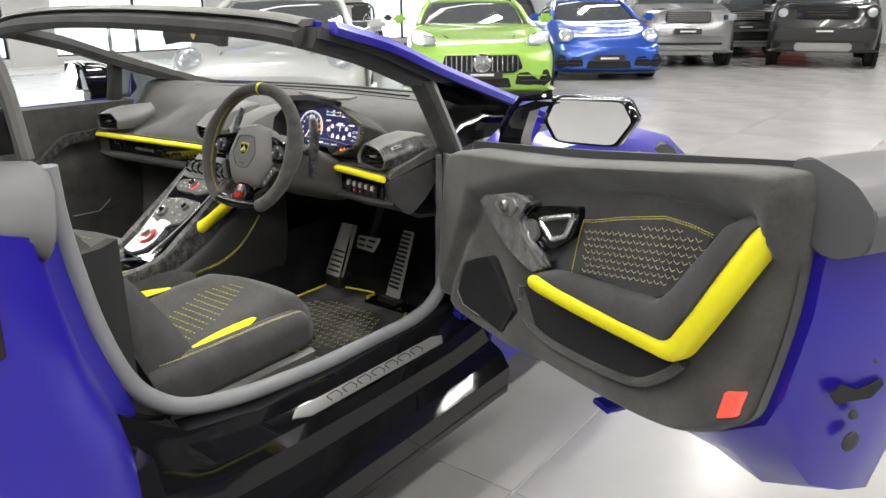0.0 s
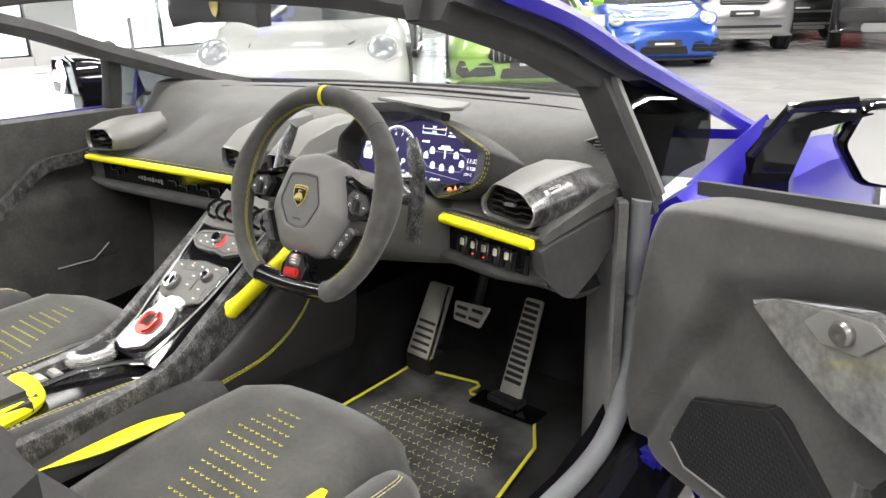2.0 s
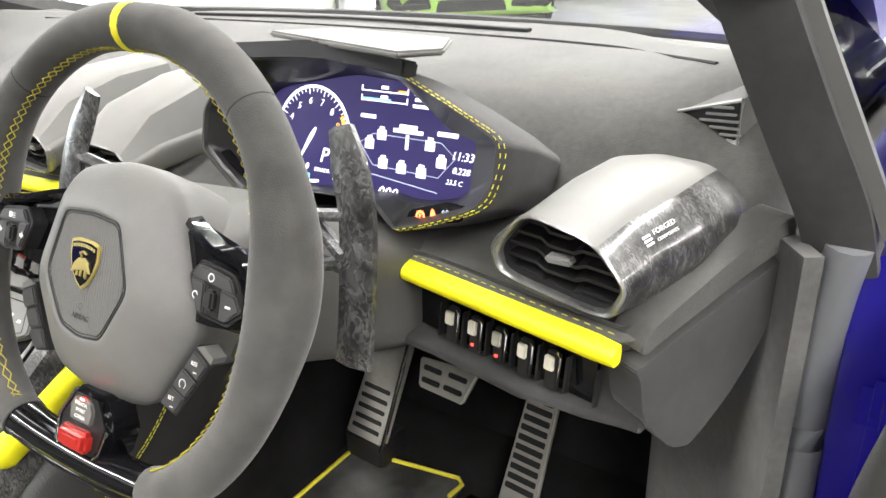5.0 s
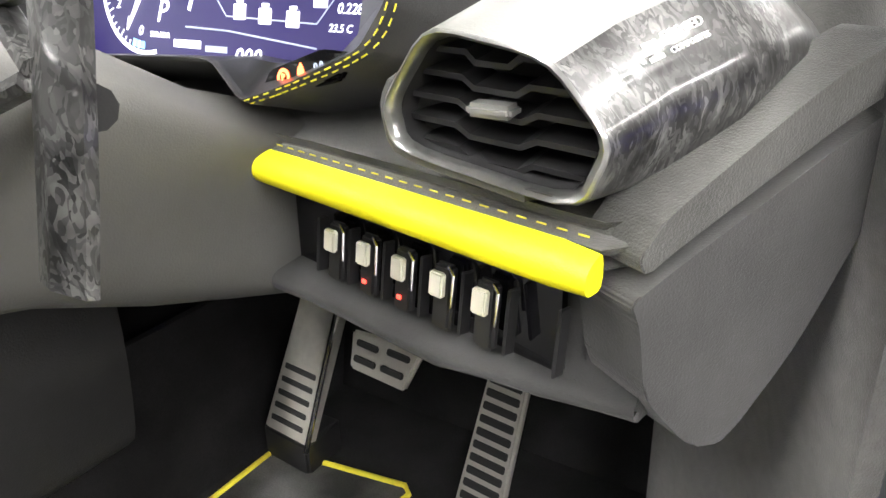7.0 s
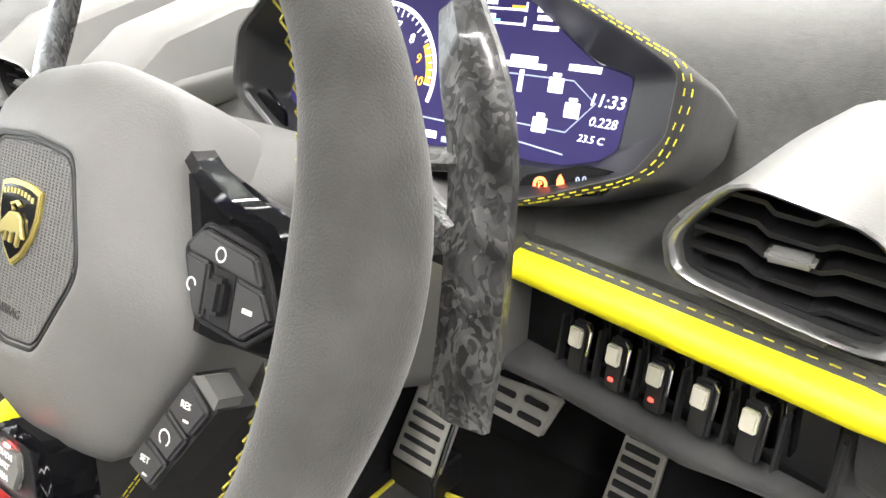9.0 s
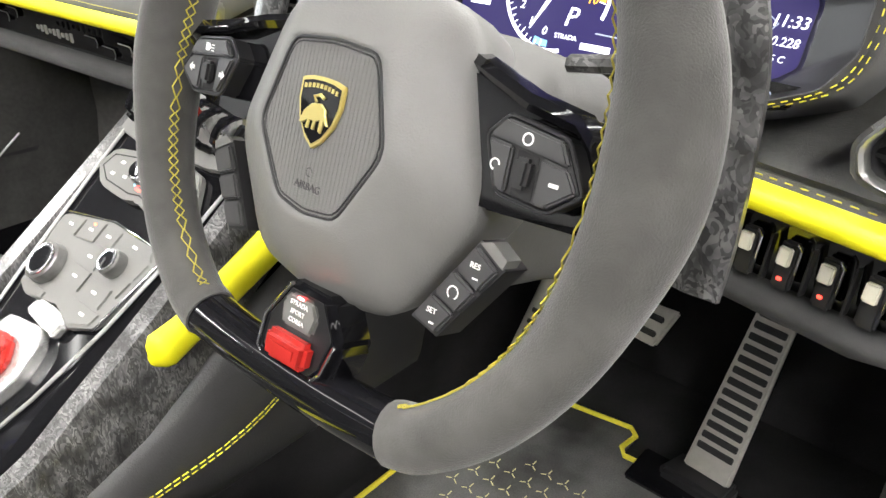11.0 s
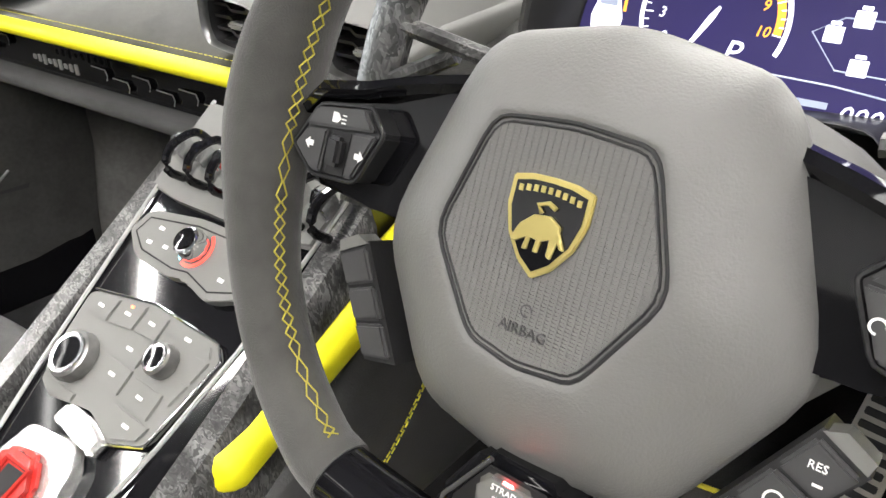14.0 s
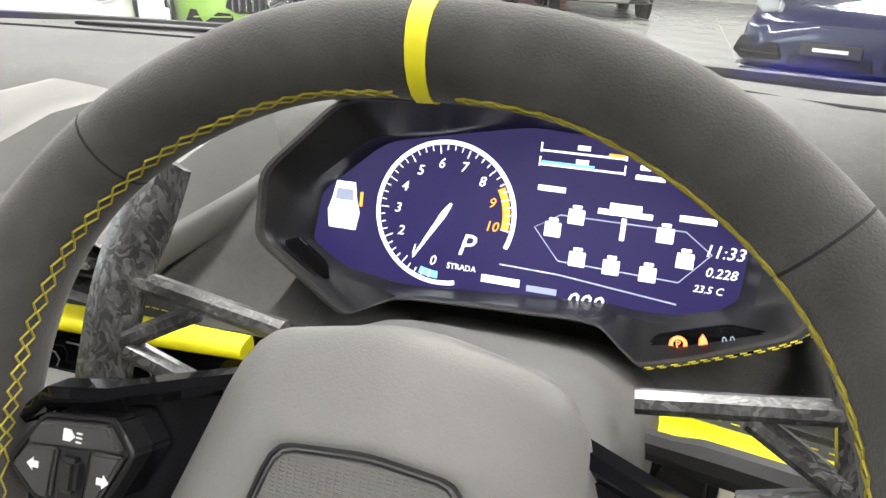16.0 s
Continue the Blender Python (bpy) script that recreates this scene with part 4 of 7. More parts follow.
# column shroud and shift paddles
cs = []
for y, z, w, h in ((-0.110, 0.800, 0.068, 0.050), (-0.06, 0.790, 0.080, 0.050), (0.0, 0.765, 0.086, 0.050), (0.06, 0.735, 0.090, 0.045), (0.12, 0.715, 0.095, 0.045)):
    cs.append([V(0.383 + px * w, y, z + pz * h) for px, pz in rounded([(-1, -1.7), (-1.05, 0.5), (-0.6, 1.05), (0.6, 1.05), (1.05, 0.5), (1, -1.7), (0, -2.1)], 0.25, 3)])
part("column_shroud", loft(cs), SHROUD, car, "grey steering column shroud", angle=40)
for s in (-1, 1):
    pts = spline([V(s * 0.137, 0.110, -0.060), V(s * 0.157, 0.060, -0.064), V(s * 0.164, 0.015, -0.068), V(s * 0.1665, -0.02, -0.072), V(s * 0.166, -0.046, -0.076)], 5)
    rg = []
    for i, p in enumerate(pts):
        w = 0.014 if i > 2 else 0.009 + 0.002 * i
        d = (pts[min(i + 1, len(pts) - 1)] - pts[max(0, i - 1)]).normalized()
        sd = V(-d.y, d.x, 0)
        rg.append([p + sd * w + V(0, 0, -0.003), p + sd * w + V(0, 0, 0.002), p + V(0, 0, 0.006), p - sd * w + V(0, 0, 0.002), p - sd * w + V(0, 0, -0.003)])
    pad = part("shift_paddle", loft(rg), CARBON, car, "long forged carbon gearshift paddle", m=WM)
    for a, b in (((0.150, 0.054), (0.076, 0.043)), ((0.152, 0.026), (0.118, 0.045)), ((0.150, 0.022), (0.118, 0.012))):
        part("paddle_arm", tube([WM @ V(s * a[0], a[1], -0.066), WM @ V(s * b[0], b[1], -0.07)], 0.0060, 8, flat=0.8), CARBON, pad)
# stalk
part("stalk", tube(spline([V(0.44, -0.03, 0.795), V(0.49, -0.045, 0.80), V(0.53, -0.06, 0.805)], 4), [0.007] * 4 + [0.009] * 5, 10), PLASTIC, car)

# ---- centre console ----
CM = frame_of((0.035, -0.18, 0.590), (1, 0, 0), (0, 0.806, 0.591))   # the sloping panel: x across, y up the slope


def slope(u, v, w=0.0):
    return CM @ V(u, v, w)


con_rows = []
for v, w0, w1 in ((0.235, -0.105, 0.105), (0.16, -0.104, 0.104), (0.06, -0.096, 0.098), (-0.02, -0.088, 0.092), (-0.10, -0.080, 0.085), (-0.165, -0.085, 0.085)):
    con_rows.append([slope(w0 + 0.004, v, -0.18), slope(w0, v, -0.008), slope(w0 + 0.010, v, 0.0), slope(w1 - 0.010, v, 0.0), slope(w1, v, -0.008), slope(w1 - 0.004, v, -0.18)])
con = part("centre_console", loft(con_rows), GLOSS, car, "sloping gloss black centre console with forged carbon sides")
for side in ([(-0.101, 0.235), (-0.094, 0.16), (-0.084, 0.06), (-0.076, -0.02), (-0.066, -0.09), (-0.072, -0.15)], [(0.101, 0.235), (0.099, 0.16), (0.093, 0.06), (0.081, -0.02), (0.062, -0.095), (0.040, -0.155)]):
    part("console_edge", tube([slope(x, y, 0.003) for x, y in side], 0.0021, 6, flat=0.8), SILVER, con, "thin silver edge trim")
# carbon side rails running down and back
for s, off in ((1, 0.112), (-1, -0.104)):
    rail = spline([slope(off - 0.002 * s, 0.19, -0.004), slope(off, 0.05, -0.004), slope(off - 0.002, -0.08, -0.002), slope(off - 0.004, -0.15, 0.002), V(0.035 + off, -0.40, 0.487), V(0.035 + off + 0.01 * s, -0.60, 0.482), V(0.035 + off + 0.012 * s, -0.85, 0.48)], 5)
    rg = []
    for p in rail:
        rg.append([p + V(-0.016, 0, -0.002), p + V(-0.010, 0, 0.008), p + V(0.008, 0, 0.006), p + V(0.014, 0, -0.008), p + V(0.016, 0.0, -0.075), p + V(-0.010, 0, -0.075)])
    part("console_side", loft(rg), CARBON, con, "forged carbon console side")
# flat rear of the tunnel
part("tunnel_top", prism([(-0.10, -0.9), (0.10, -0.9), (0.10, -0.30), (-0.10, -0.30)], 0.40, 0.476, 0.006, Matrix.Translation((0.035, 0, 0))), GLOSS, con, "black tunnel top")
ar = part("armrest_pad", box((0.0, -0.61, 0.493), (0.14, 0.24, 0.05), 0.016, None, None, 3), SUEDE, con, "padded black armrest with a yellow edge")
part("armrest_edge", tube(spline([V(-0.05, -0.482, 0.490), V(0.0, -0.484, 0.490), V(0.048, -0.510, 0.488), V(0.070, -0.62, 0.488)], 5), 0.022, 10, flat=0.75), YELLOW, ar, "yellow leather armrest edge")

# climate pod
pod = part("climate_pod", prism(rounded([(-0.080, 0.100), (-0.072, 0.122), (-0.010, 0.133), (0.063, 0.135), (0.089, 0.098), (0.042, 0.078), (0.010, 0.085), (-0.007, 0.081), (-0.053, 0.083)], 0.15, 2), 0.0, 0.009, 0.003, CM), GREYPL, con, "grey two-lobed climate control pod")
part("pod_seam", tube([slope(x, y, 0.0090) for x, y in ((-0.070, 0.101), (-0.065, 0.116), (-0.010, 0.126), (0.058, 0.128), (0.078, 0.099), (0.040, 0.085), (0.010, 0.091), (-0.007, 0.088), (-0.050, 0.090))], 0.0007, 6, closed=True), DARK, pod)
KC = (0.004, 0.110)
part("climate_knob", lathe([(0.0125, 0.008), (0.013, 0.016), (0.0115, 0.023), (0.009, 0.024), (0.001, 0.0235)], 12, CM @ Matrix.Translation((*KC, 0))), CHROME, pod, "knurled chrome climate knob")
part("knob_cap", lathe([(0.0095, 0.021), (0.009, 0.0255), (0.001, 0.026)], 20, CM @ Matrix.Translation((*KC, 0))), GLOSS, pod)
part("knob_light", ring_arc(KC, 0.0140, 0.0165, -110, 60, CM @ Matrix.Translation((0, 0, 0.0096)), 20), REDGLOW, pod, "glowing red ring segment")
part("knob_light", ring_arc(KC, 0.0140, 0.0165, 185, 240, CM @ Matrix.Translation((0, 0, 0.0096)), 10), LITCYAN, pod, "glowing blue ring segment")
for x, y in ((-0.045, 0.112), (-0.028, 0.100), (-0.048, 0.098), (0.045, 0.112), (0.063, 0.108), (0.045, 0.097)):
    part("touch_symbol", box((x, y, 0.0092), (0.006, 0.003, 0.0004), 0, CM), WHITEPRINT, pod, smooth=False)
# button field with two knobs
fld = part("button_field", prism(rounded([(-0.077, 0.044), (0.0, 0.059), (0.076, 0.058), (0.087, 0.049), (0.072, -0.024), (0.040, -0.037), (0.011, -0.0255), (-0.044, -0.0370), (-0.066, -0.022)], 0.10, 2), 0.0, 0.005, 0.002, CM), GREYPL, con, "grey button field with chrome knobs")
part("field_edge", tube([slope(x, y, 0.0045) for x, y in ((-0.073, 0.046), (0.0, 0.060), (0.076, 0.058), (0.087, 0.049), (0.072, -0.024), (0.040, -0.037))], 0.0012, 6), CHROME, fld, "bright edge")
for pts in ([(-0.069, 0.030), (-0.066, 0.043), (-0.037, 0.049), (-0.037, 0.030)], [(-0.035, 0.030), (-0.035, 0.0495), (-0.006, 0.055), (-0.006, 0.034)], [(-0.004, 0.034), (-0.004, 0.0555), (0.022, 0.055), (0.022, 0.036)], [(0.025, 0.046), (0.025, 0.055), (0.073, 0.054), (0.079, 0.046)],
            [(-0.012, 0.014), (-0.012, 0.032), (0.022, 0.034), (0.022, 0.014)], [(-0.012, -0.008), (-0.012, 0.012), (0.022, 0.012), (0.022, -0.008)], [(0.066, 0.026), (0.066, 0.044), (0.080, 0.044), (0.076, 0.026)], [(0.064, 0.006), (0.064, 0.024), (0.0755, 0.024), (0.071, 0.006)],
            [(0.025, -0.010), (0.025, 0.010), (0.061, 0.010), (0.061, -0.010)], [(0.025, -0.026), (0.025, -0.012), (0.068, -0.012), (0.064, -0.024), (0.042, -0.033)], [(-0.058, -0.030), (-0.060, -0.024), (-0.015, -0.024), (-0.015, -0.0305), (-0.044, -0.035)]):
    part("flat_button", prism(pts, 0.0045, 0.0066, 0.0008, CM), GREYPL, fld, "flat grey push button")
for x, y in ((-0.052, 0.038), (-0.020, 0.043), (0.009, 0.046), (0.050, 0.050), (0.005, 0.023), (0.005, 0.002), (0.043, 0.0), (0.048, -0.020)):
    part("button_symbol", box((x, y, 0.0067), (0.007, 0.0025, 0.0004), 0, CM), WHITEPRINT, fld, "white button symbol", smooth=False)
part("button_light", box((-0.020, 0.0490, 0.0068), (0.003, 0.002, 0.0006), 0, CM), AMBERGLOW, fld, "small amber light")
for x, y, r in ((-0.038, -0.003, 0.0195), (0.043, 0.0285, 0.0125)):
    km = CM @ Matrix.Translation((x, y, 0.004)) @ Matrix.Diagonal((1, 1, 0.7, 1))
    hexk = [(r * 1.05 * math.cos(radians(60 * i + 30)), r * 1.05 * math.sin(radians(60 * i + 30))) for i in range(6)]
    kb = part("rotary_knob", prism(hexk, 0, 0.012, 0.003, km), CHROME, fld, "chrome hexagonal rotary knob")
    part("knob_skirt", lathe([(r * 1.02, 0.002), (r * 1.04, 0.005), (r, 0.012), (r * 0.98, 0.016), (r * 0.8, 0.0185), (r * 0.7, 0.0185)], 12, km), BEZEL, kb, "dark silver knob collar")
    part("knob_ring", lathe([(r * 0.84, 0.0178), (r * 0.82, 0.0195), (r * 0.70, 0.0192)], 24, km), CHROME, kb, "chrome knob ring")
    part("knob_cap", lathe([(r * 0.72, 0.0175), (r * 0.66, 0.0192), (0.001, 0.0195)], 20, km), GLOSS, kb, "gloss black knob cap")
# toggles across the top
part("toggle_bridge", prism([(-0.097, 0.142), (-0.101, 0.232), (0.101, 0.232), (0.099, 0.146), (0.060, 0.141), (-0.06, 0.138)], 0.0, 0.007, 0.003, CM), GREYPL, con, "pale grey toggle plate")
for i in range(7):
    x = -0.077 + 0.0285 * i
    red = i == 3
    lv = part("toggle_lever", prism([(-0.008, 0.0), (0.010, 0.0), (0.013, 0.020), (0.004, 0.026), (-0.006, 0.020)], -0.0055, 0.0055, 0.002, CM @ frame_of((x, 0.176, 0.004), (0, 1, 0), (0, 0, 1))), RED if red else CHROME, con, "red toggle lever" if red else "chrome toggle lever")
    part("toggle_guard", tube(spline([slope(x + 0.0142, 0.158, 0.006), slope(x + 0.0142, 0.154, 0.026), slope(x + 0.0142, 0.170, 0.036), slope(x + 0.0142, 0.192, 0.026), slope(x + 0.0142, 0.196, 0.006)], 3), 0.0036, 8), GLOSS, con, "gloss black guard hoop")
# start button under its red flap
su = part("start_surround", prism(rounded([(-0.031, -0.056), (0.0205, -0.0475), (0.034, -0.060), (0.039, -0.090), (0.023, -0.137), (-0.025, -0.159), (-0.058, -0.150), (-0.048, -0.10)], 0.12, 2), 0.0, 0.011, 0.004, CM), WHITESILVER, con, "bright silver start button surround")
part("surround_catch", prism([(-0.0187, -0.0465), (-0.014, -0.030), (0.020, -0.029), (0.041, -0.035), (0.037, -0.051), (0.020, -0.045)], 0.0, 0.010, 0.003, CM), WHITESILVER, su, "bright silver catch")
fl = part("start_flap", prism([(-0.029, -0.0755), (-0.012, -0.068), (0.006, -0.067), (0.0225, -0.086), (0.016, -0.113), (-0.001, -0.122), (-0.026, -0.124), (-0.036, -0.108)], 0.009, 0.020, 0.004, CM), RED, su, "glossy red start button flap")
part("flap_hole", prism([(-0.012, -0.082), (0.008, -0.080), (0.004, -0.100), (-0.014, -0.103)], 0.0195, 0.0208, 0.0005, CM), DARK, fl)
part("flap_ridge", tube([slope(-0.016, -0.079, 0.0205), slope(0.011, -0.077, 0.0205), slope(0.006, -0.103, 0.0205), slope(-0.018, -0.106, 0.0205)], 0.0024, 6, closed=True), RED, fl)
# gear block behind
gb = part("gear_block", prism([(-0.078, -0.385), (-0.083, -0.297), (-0.049, -0.286), (-0.010, -0.322), (-0.012, -0.368), (-0.045, -0.398)], 0.474, 0.497, 0.006), WHITESILVER, con, "polished silver gear selector block")
part("gear_recess", prism([(-0.062, -0.372), (-0.064, -0.315), (-0.046, -0.310), (-0.030, -0.328), (-0.040, -0.368)], 0.495, 0.4985, 0.001), DARK, gb)
part("gear_bar", tube(spline([V(-0.012, -0.46, 0.482), V(0.0, -0.40, 0.488), V(0.035, -0.335, 0.490), V(0.066, -0.305, 0.490)], 4), 0.006, 8), CHROME, gb, "bright bar beside the selector")
part("gear_bar", tube(spline([V(-0.105, -0.46, 0.482), V(-0.098, -0.38, 0.488), V(-0.090, -0.29, 0.494)], 4), 0.0045, 8), CHROME, gb, "bright bar beside the selector")
for y in (-0.420, -0.447):
    part("gear_button", box((-0.055, y, 0.480), (0.060, 0.018, 0.012), 0.003), SILVER, gb, "silver gear button")
# yellow knee strip and padded knee panel on the driver's side
part("knee_strip", tube(spline([V(0.150, -0.185, 0.562), V(0.150, -0.150, 0.578), V(0.152, -0.08, 0.612), V(0.154, -0.02, 0.640), V(0.156, 0.03, 0.664)], 5),
                        [0.011, 0.018] + [0.0215] * 18 + [0.018], 14), YELLOW, con, "yellow leather knee strip")
knee = [[V(0.150, y, z0), V(0.168, y, z0 - 0.02), V(0.172, y, (z0 + z1) / 2), V(0.155, y, z1 + 0.03), V(0.135, y, z1)] for y, z0, z1 in
        ((-0.33, 0.462, 0.40), (-0.26, 0.480, 0.37), (-0.18, 0.515, 0.36), (-0.08, 0.57, 0.36), (0.02, 0.62, 0.36), (0.14, 0.66, 0.36))]
kp = part("knee_panel", sheet([spline(r, 3) for r in knee], 0.012), LEATHER, con, "black leather knee panel with yellow stitching", angle=60)
for dz in (0.0, 0.005):
    stitches(spline([V(0.168, -0.31, 0.428 + dz), V(0.174, -0.22, 0.440 + dz), V(0.178, -0.12, 0.455 + dz), V(0.178, -0.04, 0.495 + dz), V(0.174, 0.03, 0.56 + dz)], 4), 0.0085, 0.006, 0.0008, "stitching", THREAD, kp, "yellow stitching")
part("tunnel_wall", sheet([[V(0.135, y, z) for z in (0.47, 0.40, 0.30, 0.235)] for y in (-0.95, -0.6, -0.33, 0.0, 0.3, 0.52)], 0.01), CARPET, car, "black carpeted tunnel wall")
part("tunnel_wall", sheet([[V(-0.10, y, z) for z in (0.47, 0.40, 0.30, 0.235)] for y in (-0.95, -0.6, -0.33, 0.0, 0.3, 0.52)], 0.01), CARPET, car, "black carpeted tunnel wall")

# ---- footwells ----
part("floor_pan", box((0, -0.25, 0.215), (1.56, 1.60, 0.04), 0.004), CARPET, car, "black carpeted cabin floor")
part("bulkhead", sheet([[V(x, 0.56 - (0.56 - z) * 0.18 if z < 0.56 else 0.56, z) for z in (0.235, 0.40, 0.60)] for x in (-0.76, 0, 0.76)], 0.02), CARPET, car, "black carpeted bulkhead")
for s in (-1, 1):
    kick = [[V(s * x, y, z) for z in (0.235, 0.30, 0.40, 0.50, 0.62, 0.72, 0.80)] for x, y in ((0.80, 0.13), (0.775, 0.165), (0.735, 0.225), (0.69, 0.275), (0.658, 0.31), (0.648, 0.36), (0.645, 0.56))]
    # lighter suede copy paints in the light that enters by the door
    part("kick_panel", sheet(kick, 0.015), KICK, car, "suede kick panel, door light painted in as a lighter tone", angle=60)
mat_pts = [(0.166, 0.315), (0.195, 0.322), (0.215, 0.318), (0.350, 0.340), (0.362, 0.330), (0.358, 0.300), (0.368, 0.288), (0.52, 0.300), (0.54, 0.285), (0.60, 0.19), (0.64, -0.05), (0.62, -0.12), (0.20, -0.14), (0.166, -0.10)]
fm_ob = part("floor_mat", prism(mat_pts, 0.236, 0.248, 0.003), MATPILE)
tagged(fm_ob, "black carpet floor mat with yellow piped edge", "floor mat")
part("mat_piping", tube([V(x, y, 0.249) for x, y in mat_pts], 0.0036, 8, closed=True), THREAD, fm_ob, "yellow edge piping")
bm = bmesh.new()
for i in range(15):
    for j in range(12):
        cx, cy = 0.23 + 0.024 * i + (0.012 if j % 2 else 0), -0.10 + 0.027 * j
        if cy > 0.2 or cx > 0.56 or ((cx - 0.38) / 0.2) ** 2 + ((cy - 0.05) / 0.17) ** 2 > 1:
            continue
        for a in (90, 210, 330):
            c, s = math.cos(radians(a)), math.sin(radians(a))
            tube([V(cx + 0.002 * c, cy + 0.002 * s, 0.2492), V(cx + 0.009 * c, cy + 0.009 * s, 0.2492)], 0.0008, 4, bm=bm)
tagged(part("mat_stitching", bm, PALE, fm_ob, "pale yellow three-pointed stitches", smooth=False), kind="stuff")

# pedals
def pedal(name, quad, thick, slots, label, slot_h, inset):
    """quad: lower left, lower right, upper right, upper left."""
    a, b, c, d = [Vector(q) for q in quad]
    m = frame_of(a, b - a, d - a)
    inv = m.inverted()
    pts = [((inv @ p).x, (inv @ p).y) for p in (a, b, c, d)]
    ped = part(name, prism(pts, -thick, 0, 0.003, m), ALU, car, label)
    for t in slots:
        l, r = a.lerp(d, t), b.lerp(c, t)
        l2, r2 = l.lerp(r, inset), l.lerp(r, 1 - inset)
        mid = (inv @ l2 + inv @ r2) / 2
        part("rubber_bar", box((mid.x, mid.y, 0.001), ((r2 - l2).length, slot_h, 0.003), 0.001, m), RUBBER, ped)
    return ped


gp = pedal("accelerator_pedal", ((0.437, 0.300, 0.272), (0.495, 0.296, 0.270), (0.507, 0.368, 0.482), (0.462, 0.370, 0.482)), 0.012, [0.16 + 0.066 * i for i in range(13)], "ribbed aluminium accelerator pedal", 0.0085, 0.10)
part("pedal_foot", prism([(0.415, 0.28), (0.50, 0.272), (0.505, 0.315), (0.43, 0.33)], 0.245, 0.272, 0.006), PLASTIC, gp)
part("heel_plate", box((0.47, 0.285, 0.252), (0.17, 0.06, 0.010), 0.003), GLOSS, gp)
bp = pedal("brake_pedal", ((0.289, 0.328, 0.402), (0.368, 0.322, 0.400), (0.384, 0.344, 0.446), (0.281, 0.348, 0.440)), 0.010, [], "aluminium brake pedal with four slots", 0.01, 0.1)
for t in (0.30, 0.70):
    for u in (0.27, 0.73):
        a, b, c, d = V(0.289, 0.328, 0.402), V(0.368, 0.322, 0.400), V(0.384, 0.344, 0.446), V(0.281, 0.348, 0.440)
        m = frame_of(a, b - a, d - a)
        p = m.inverted() @ (a.lerp(d, t).lerp(b.lerp(c, t), u))
        part("slot", box((p.x, p.y, 0.001), (0.033, 0.008, 0.003), 0.002, m), RUBBER, bp)
part("pedal_arm", tube([V(0.335, 0.36, 0.43), V(0.335, 0.45, 0.62)], 0.012, 8), PLASTIC, bp)
fr = pedal("footrest", ((0.163, 0.300, 0.292), (0.236, 0.296, 0.290), (0.268, 0.345, 0.470), (0.205, 0.350, 0.470)), 0.02, [0.10 + 0.095 * i for i in range(5)], "aluminium footrest with rubber ribs", 0.007, 0.13)
part("footrest_base", prism([(0.160, 0.30), (0.238, 0.295), (0.238, 0.36), (0.160, 0.36)], 0.245, 0.292, 0.004), PLASTIC, fr)
part("footrest_edge", tube([V(0.240, 0.292, 0.286), V(0.271, 0.340, 0.472)], 0.0035, 8), CHROME, fr)

